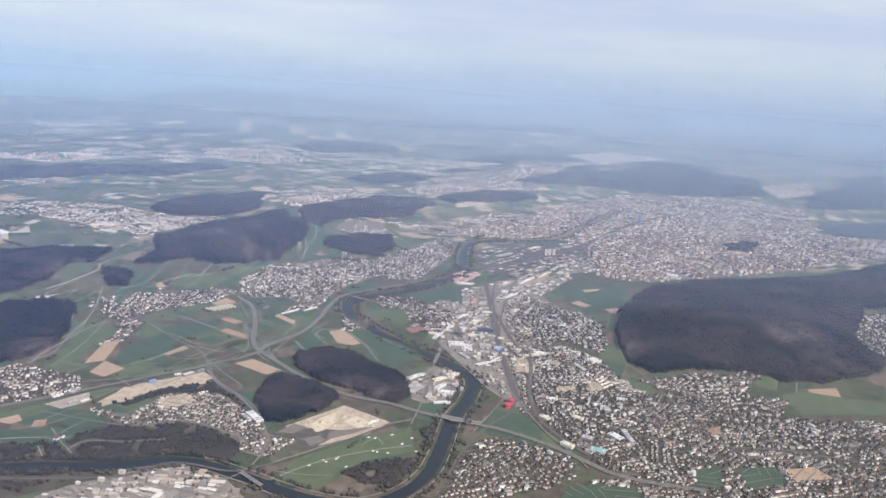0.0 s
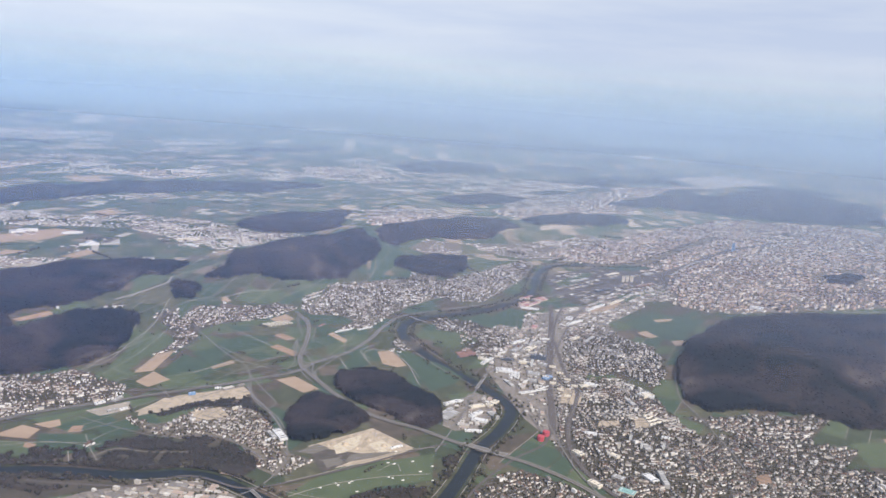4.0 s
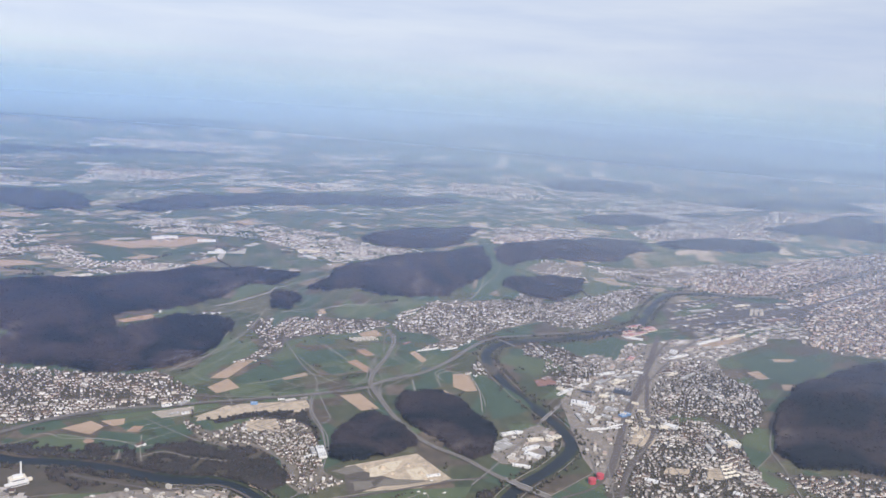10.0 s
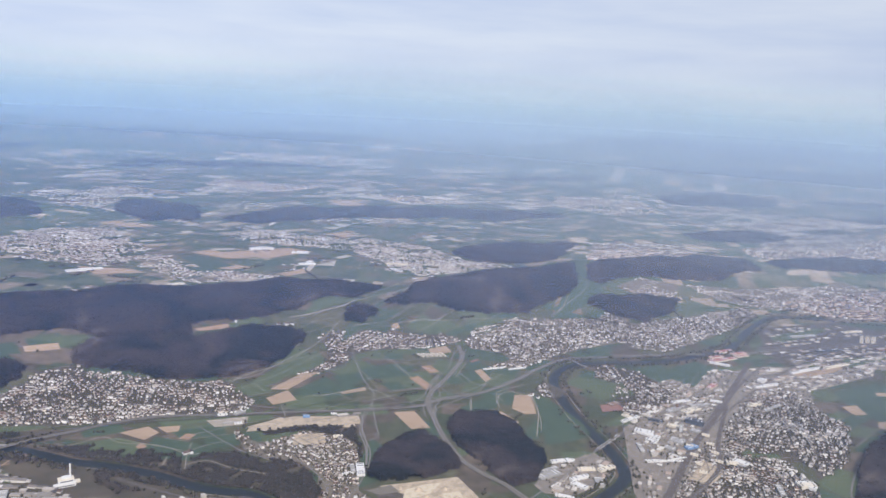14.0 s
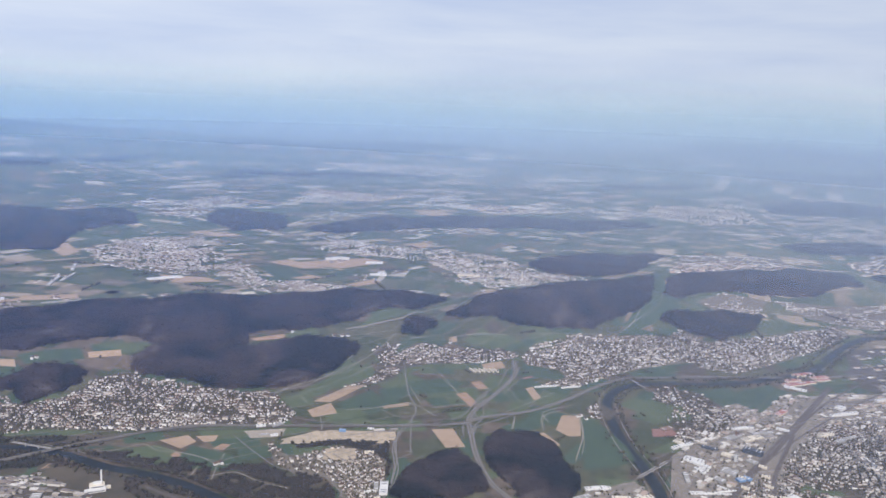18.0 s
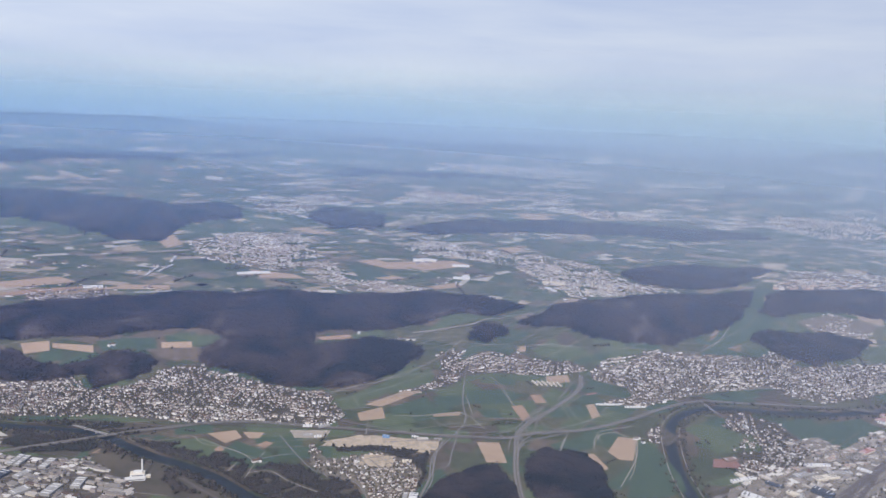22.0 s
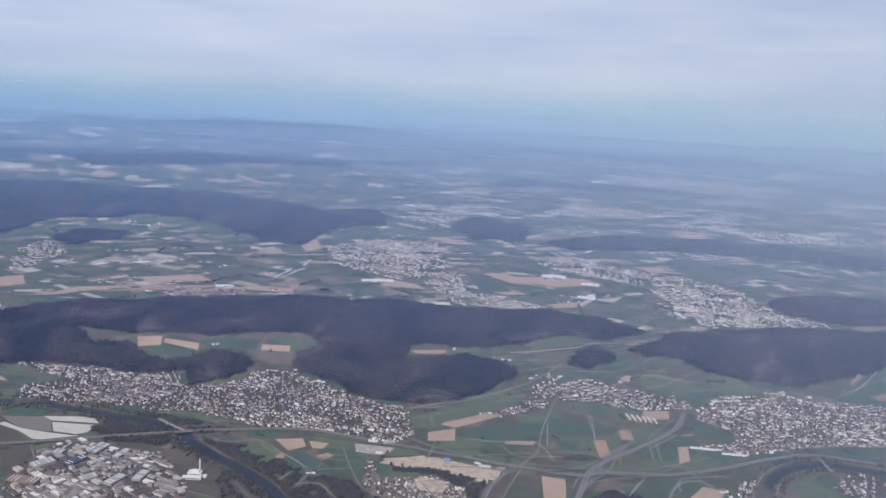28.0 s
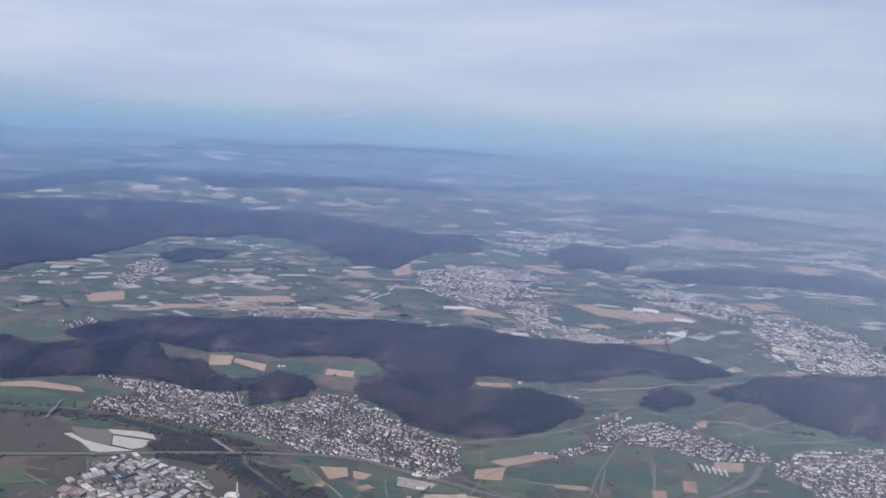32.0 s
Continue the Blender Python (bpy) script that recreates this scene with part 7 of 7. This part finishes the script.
# ---- bridges ----
def bridge(x, y, length, turn, width):
    ob = new("bridge")
    ob.matrix_world = pose(x, y, float(ground_z(x, y)), 0, 0, turn)
    tagged(ob, "grey concrete road bridge across the river", "bridge", "river bridges")
    a, w = length / 2, width / 2
    part("deck", mesh_of("deck", *box((-a, -w, 0.45), (a, w, 0.62)), M_ASPHALT), ob)
    for side in (-1, 1):
        part("parapet", mesh_of("parapet", *box((-a, side * w - 0.05, 0.62), (a, side * w + 0.05, 0.74)), M_CONCRETE), ob)
    n = max(2, int(length / 5))
    pier = mesh_of("pier", *box((-0.16, -w * 0.8, -1.2), (0.16, w * 0.8, 0.45)), M_CONCRETE)
    for i in range(1, n):
        part("pier", pier, ob).location = (-a + length * i / n, 0, 0)


bridge(111.9, 223, 18.6, -66, 2.8)
bridge(161.3, 277.6, 21, -146, 1.4)
bridge(198.5, 373.6, 14.3, -83, 0.9)
bridge(24.1, 236.2, 11.5, -91, 1.2)
bridge(-177.9, 325.1, 24.1, -61, 0.9)
bridge(-81.5, 325.5, 18.6, -26, 0.9)


# ---- the plant with the tall white chimney ----
def works_with_chimney(x, y):
    ob = new("waste_plant")
    ob.matrix_world = pose(x, y, float(ground_z(x, y)), 0, 0, 12)
    tagged(ob, "white plant building with a tall slim chimney", "power plant")
    n = 16
    prof = [(0.34, 0.0), (0.30, 3.2), (0.27, 6.4), (0.31, 6.45), (0.31, 6.7), (0.22, 6.7)]
    v = [(2.2 + r * math.cos(2 * math.pi * i / n), 1.4 + r * math.sin(2 * math.pi * i / n), z) for r, z in prof for i in range(n)]
    f = [(k * n + i, k * n + (i + 1) % n, (k + 1) * n + (i + 1) % n, (k + 1) * n + i) for k in range(len(prof) - 1) for i in range(n)]
    part("chimney", mesh_of("chimney", v, f, M_TINT["white"]), ob, "tall white chimney")
    for nm, lo, hi, mt in (("boiler_house", (-1.8, -1.2, -0.3), (3.2, 1.6, 2.0), "white"), ("roof", (-1.9, -1.3, 2.0), (3.3, 1.7, 2.15), "cream"), ("wing", (-3.4, -2.6, -0.3), (3.6, -1.2, 1.1), "white"),
                           ("wing_roof", (-3.5, -2.7, 1.1), (3.7, -1.1, 1.2), "white"), ("upper_storey", (-0.6, -0.6, 2.15), (2.4, 1.1, 2.8), "white"), ("annex", (3.3, -0.8, -0.3), (5.2, 0.9, 0.9), "cream"),
                           ("window_strip", (-1.2, -1.23, 1.35), (2.8, -1.2, 1.7), "dark"), ("window_strip", (-3.0, -2.63, 0.4), (3.2, -2.6, 0.7), "dark")):
        part(nm, mesh_of(nm, *box(lo, hi), M_TINT[mt]), ob)


works_with_chimney(-49.5, 285.5)


# ---- trees in gardens and along the river ----
def clumps(name, label, spots, mat=M_TREE, tall=1.2):
    t = (1 + 5 ** 0.5) / 2
    ico = np.array([(-1, t, 0), (1, t, 0), (-1, -t, 0), (1, -t, 0), (0, -1, t), (0, 1, t), (0, -1, -t), (0, 1, -t), (t, 0, -1), (t, 0, 1), (-t, 0, -1), (-t, 0, 1)]) / 1.9
    fac = [(0, 11, 5), (0, 5, 1), (0, 1, 7), (0, 7, 10), (0, 10, 11), (1, 5, 9), (5, 11, 4), (11, 10, 2), (10, 7, 6), (7, 1, 8), (3, 9, 4), (3, 4, 2), (3, 2, 6), (3, 6, 8), (3, 8, 9), (4, 9, 5), (2, 4, 11), (6, 2, 10), (8, 6, 7), (9, 8, 1)]
    rng = np.random.default_rng(5)
    q = np.array([(k[0], k[1], k[2], k[3] if len(k) > 3 else 0.0) for k in spots])
    z = ground_z(q[:, 0], q[:, 1])
    v = ico[None] * rng.uniform(0.72, 1.25, (len(q), 12, 3)) * np.column_stack([q[:, 2], q[:, 2], q[:, 2] * tall])[:, None]
    v = v + np.column_stack([q[:, 0], q[:, 1], z + q[:, 2] * 1.1 + q[:, 3]])[:, None]
    f = (np.array(fac)[None] + 12 * np.arange(len(q))[:, None, None]).reshape(-1, 3)
    tagged(new(name, mesh_of(name, v.reshape(-1, 3), f, mat, smooth=True)), label, "trees", kind="stuff")


rng_t = np.random.default_rng(9)
clumps("tree_crowns", "bare brown tree crowns with a few dark evergreens", CROWNS, M_CROWN, 0.45)
clumps("scrub_crowns", "brown leafless scrub and low trees by the river", SCRUB, M_SCRUB, 0.9)
txy = np.array([q[:2] for q in TREES])
free = np.ones(len(TREES), bool)
for lot in LOTS:
    free &= ~inside(txy[:, 0], txy[:, 1], lot)
TREES = [q for q, good in zip(TREES, free) if good]
clumps("garden_trees", "dark bare trees and shrubs between the houses", TREES)
bank = []
for q, w in zip(line, way):
    for side in (-1, 1):
        if 0 < q[1] < 480 and rng_t.random() < 0.75 + 0.25 * math.sin(q[0] / 9 + side):
            for _ in range(3):
                d = side * rng_t.uniform(4.4, 6.2)
                bank.append((q[0] - w[1] * d + rng_t.normal(0, 0.8), q[1] + w[0] * d + rng_t.normal(0, 0.8), rng_t.uniform(0.35, 0.75)))
clumps("bank_trees", "dark bare trees along the river bank", bank)


# ---- small things in the fields ----
def bunker(x, y):
    rng = np.random.default_rng(int(abs(x * 31 + y * 17)))
    n = 12
    v = [(x, y, float(ground_z(x, y)) + 0.36)]
    for i in range(n):
        r = rng.uniform(0.35, 0.6)
        a, b = x + 1.3 * r * math.cos(2 * math.pi * i / n), y + r * math.sin(2 * math.pi * i / n)
        v.append((a, b, float(ground_z(a, b)) + 0.30))
    tagged(new("sand_bunker", mesh_of("sand_bunker", v, [(0, 1 + i, 1 + (i + 1) % n) for i in range(n)], M_BUNKER)), "small pale sand bunker on a golf green", "sand bunker", "bunkers of the golf course")


M_BUNKER = material("bunker_sand", [(0.60, 0.56, 0.48), (0.70, 0.66, 0.58)], 0.8)


def heap(x, y, r):
    rng = np.random.default_rng(int(abs(x * 13 + y * 7)))
    n, v = 14, []
    z = float(ground_z(x, y)) + 0.1
    for ring, h in ((1.0, 0.0), (0.72, 0.35), (0.42, 0.72), (0.15, 0.98)):
        v += [(x + r * ring * rng.uniform(0.85, 1.15) * math.cos(2 * math.pi * i / n), y + r * ring * rng.uniform(0.85, 1.15) * math.sin(2 * math.pi * i / n), z + r * 0.75 * h) for i in range(n)]
    f = [(k * n + i, k * n + (i + 1) % n, (k + 1) * n + (i + 1) % n, (k + 1) * n + i) for k in range(3) for i in range(n)] + [tuple(range(3 * n, 4 * n))]
    tagged(new("gravel_heap", mesh_of("gravel_heap", v, f, M_FIELD["l"])), "pale heap of sand and gravel", "heap", "heaps of the gravel pit")


def farmhouse(x, y):
    ob = new("farmhouse")
    ob.matrix_world = pose(x, y, float(ground_z(x, y)) + 0.1, 0, 0, (x * 37) % 180)
    tagged(ob, "white farmhouse with a brown roof among fields", "house", "farmhouses")
    wall, roof = gable(2.0, 1.2, 0.8, 0.5)
    part("wall", mesh_of("wall", *wall, M_TINT["white"]), ob)
    part("roof", mesh_of("roof", *roof, M_ROOF_O), ob)


bunker(50.3, 229.7)
bunker(50.2, 231.2)
bunker(54.2, 229)
bunker(55.6, 229.5)
bunker(74.3, 234)
bunker(75.7, 232.1)
bunker(68.1, 225.2)
bunker(68.8, 223.8)
bunker(70.9, 220.8)
bunker(86.4, 223.5)
bunker(79.6, 215.1)
bunker(53, 222.7)
bunker(82.4, 239.8)
bunker(44.2, 231.4)
bunker(80, 222.4)
bunker(82.6, 230.2)
heap(69.8, 254.8, 1.6)
heap(79.4, 253.4, 1.2)
heap(71.4, 249.7, 1)
heap(81.4, 246.2, 1.3)
heap(76.2, 243.8, 0.9)
heap(87.6, 246.4, 0.8)
heap(63.9, 257.4, 1)
heap(81.2, 241.7, 0.9)
heap(27.8, 326.8, 0.8)
heap(54.4, 320.5, 0.8)
heap(58.4, 316.5, 0.7)
heap(62.3, 317.4, 0.6)
farmhouse(8, 462.3)
farmhouse(9.7, 464)
farmhouse(11.5, 462.7)
farmhouse(13.2, 462.4)
farmhouse(14.5, 461.2)
farmhouse(113.1, 447.2)
farmhouse(44.8, 445)
farmhouse(49.4, 445)
farmhouse(52.6, 445.5)
farmhouse(21.5, 447.3)
farmhouse(-9, 301.3)
farmhouse(-8, 302.2)
farmhouse(-6.9, 302.1)
farmhouse(151.1, 334.2)
farmhouse(152.9, 335.6)
farmhouse(153.5, 331.1)
farmhouse(77.3, 777.8)
farmhouse(-104.6, 409.6)
farmhouse(-102.9, 410.5)
farmhouse(146.9, 478)


# ---- scattered farms, barns and hedges of the northern plain ----
def scatter():
    rng = np.random.default_rng(31)
    v, f, sl, base, hedges, taken = [], [], [], 0, [], set()
    bounds = [(np.min(w, 0), np.max(w, 0), w) for w in WOODS]
    while len(sl) < 100000:
        x, y = rng.uniform(-900, 1500), 520 + 1900 * rng.random() ** 1.6
        if x > 260 and y < 640 + 0.3 * x:
            continue
        village = rng.random() < 0.10 and y > 800
        group = rng.integers(40, 110) if village else rng.integers(1, 7)
        turn, wide = rng.uniform(0, 3.1), rng.uniform(10, 17) * (0.5 + y / 1200) if village else 4
        for _ in range(group):
            a, b = x + rng.normal(0, wide), y + rng.normal(0, wide * 0.7)
            wall, roof = (gable(2.2, 1.3, 0.8, 0.5), gable(1.5, 1.1, 0.7, 0.4), flat(3.4, 1.6, 0.8))[rng.integers(0, 3)]
            if (a, b) in taken or any(lo[0] < a < hi[0] and lo[1] < b < hi[1] and inside(np.array([a]), np.array([b]), w)[0] for lo, hi, w in bounds):
                continue
            big = 1.0 + max(0.0, b - 620) / 1100
            z, c, sn = float(ground_z(a, b)), math.cos(turn) * big, math.sin(turn) * big
            for (pv, pf), slot in ((wall, 0), (roof, 1)):
                v += [(a + p * c - q * sn, b + p * sn + q * c, z + h) for p, q, h in pv]
                f += [tuple(base + k for k in face) for face in pf]
                sl += [slot] * len(pf)
                base += len(pv)
    tagged(new("far_farms", mesh_of("far_farms", v, f, [M_WALL, M_ROOF], sl)), "scattered pale farms and barns on the far plain", "farm buildings", kind="stuff")
    for _ in range(330):
        x, y = rng.uniform(-700, 1100), 440 + 1000 * rng.random() ** 1.5
        turn, n = rng.uniform(0, 3.14), rng.integers(5, 18)
        for i in range(n):
            if any(inside(np.array([x]), np.array([y]), w)[0] for w in LOTS):
                break
            hedges.append((x + 1.5 * i * math.cos(turn) + rng.normal(0, 0.4), y + 1.5 * i * math.sin(turn) + rng.normal(0, 0.4), rng.uniform(0.4, 0.95)))
    clumps("hedgerow_trees", "dark bare hedgerow trees between far fields", hedges)
    valley = []
    for _ in range(190):
        x, y = rng.uniform(-230, 260), rng.uniform(230, 440)
        turn, n = rng.uniform(0, 3.14), rng.integers(2, 9)
        for i in range(n):
            q = (x + 0.9 * i * math.cos(turn) + rng.normal(0, 0.3), y + 0.9 * i * math.sin(turn) + rng.normal(0, 0.3))
            if (round(q[0]), round(q[1])) not in ROAD_CELLS and not any(inside(np.array([q[0]]), np.array([q[1]]), w)[0] for w in LOTS) and np.min(np.hypot(RIVER_LINE[:, 0] - q[0], RIVER_LINE[:, 1] - q[1])) > 3.6:
                valley.append((*q, rng.uniform(0.25, 0.6)))
    clumps("field_trees", "dark bare trees and bushes along field edges", valley)


scatter()
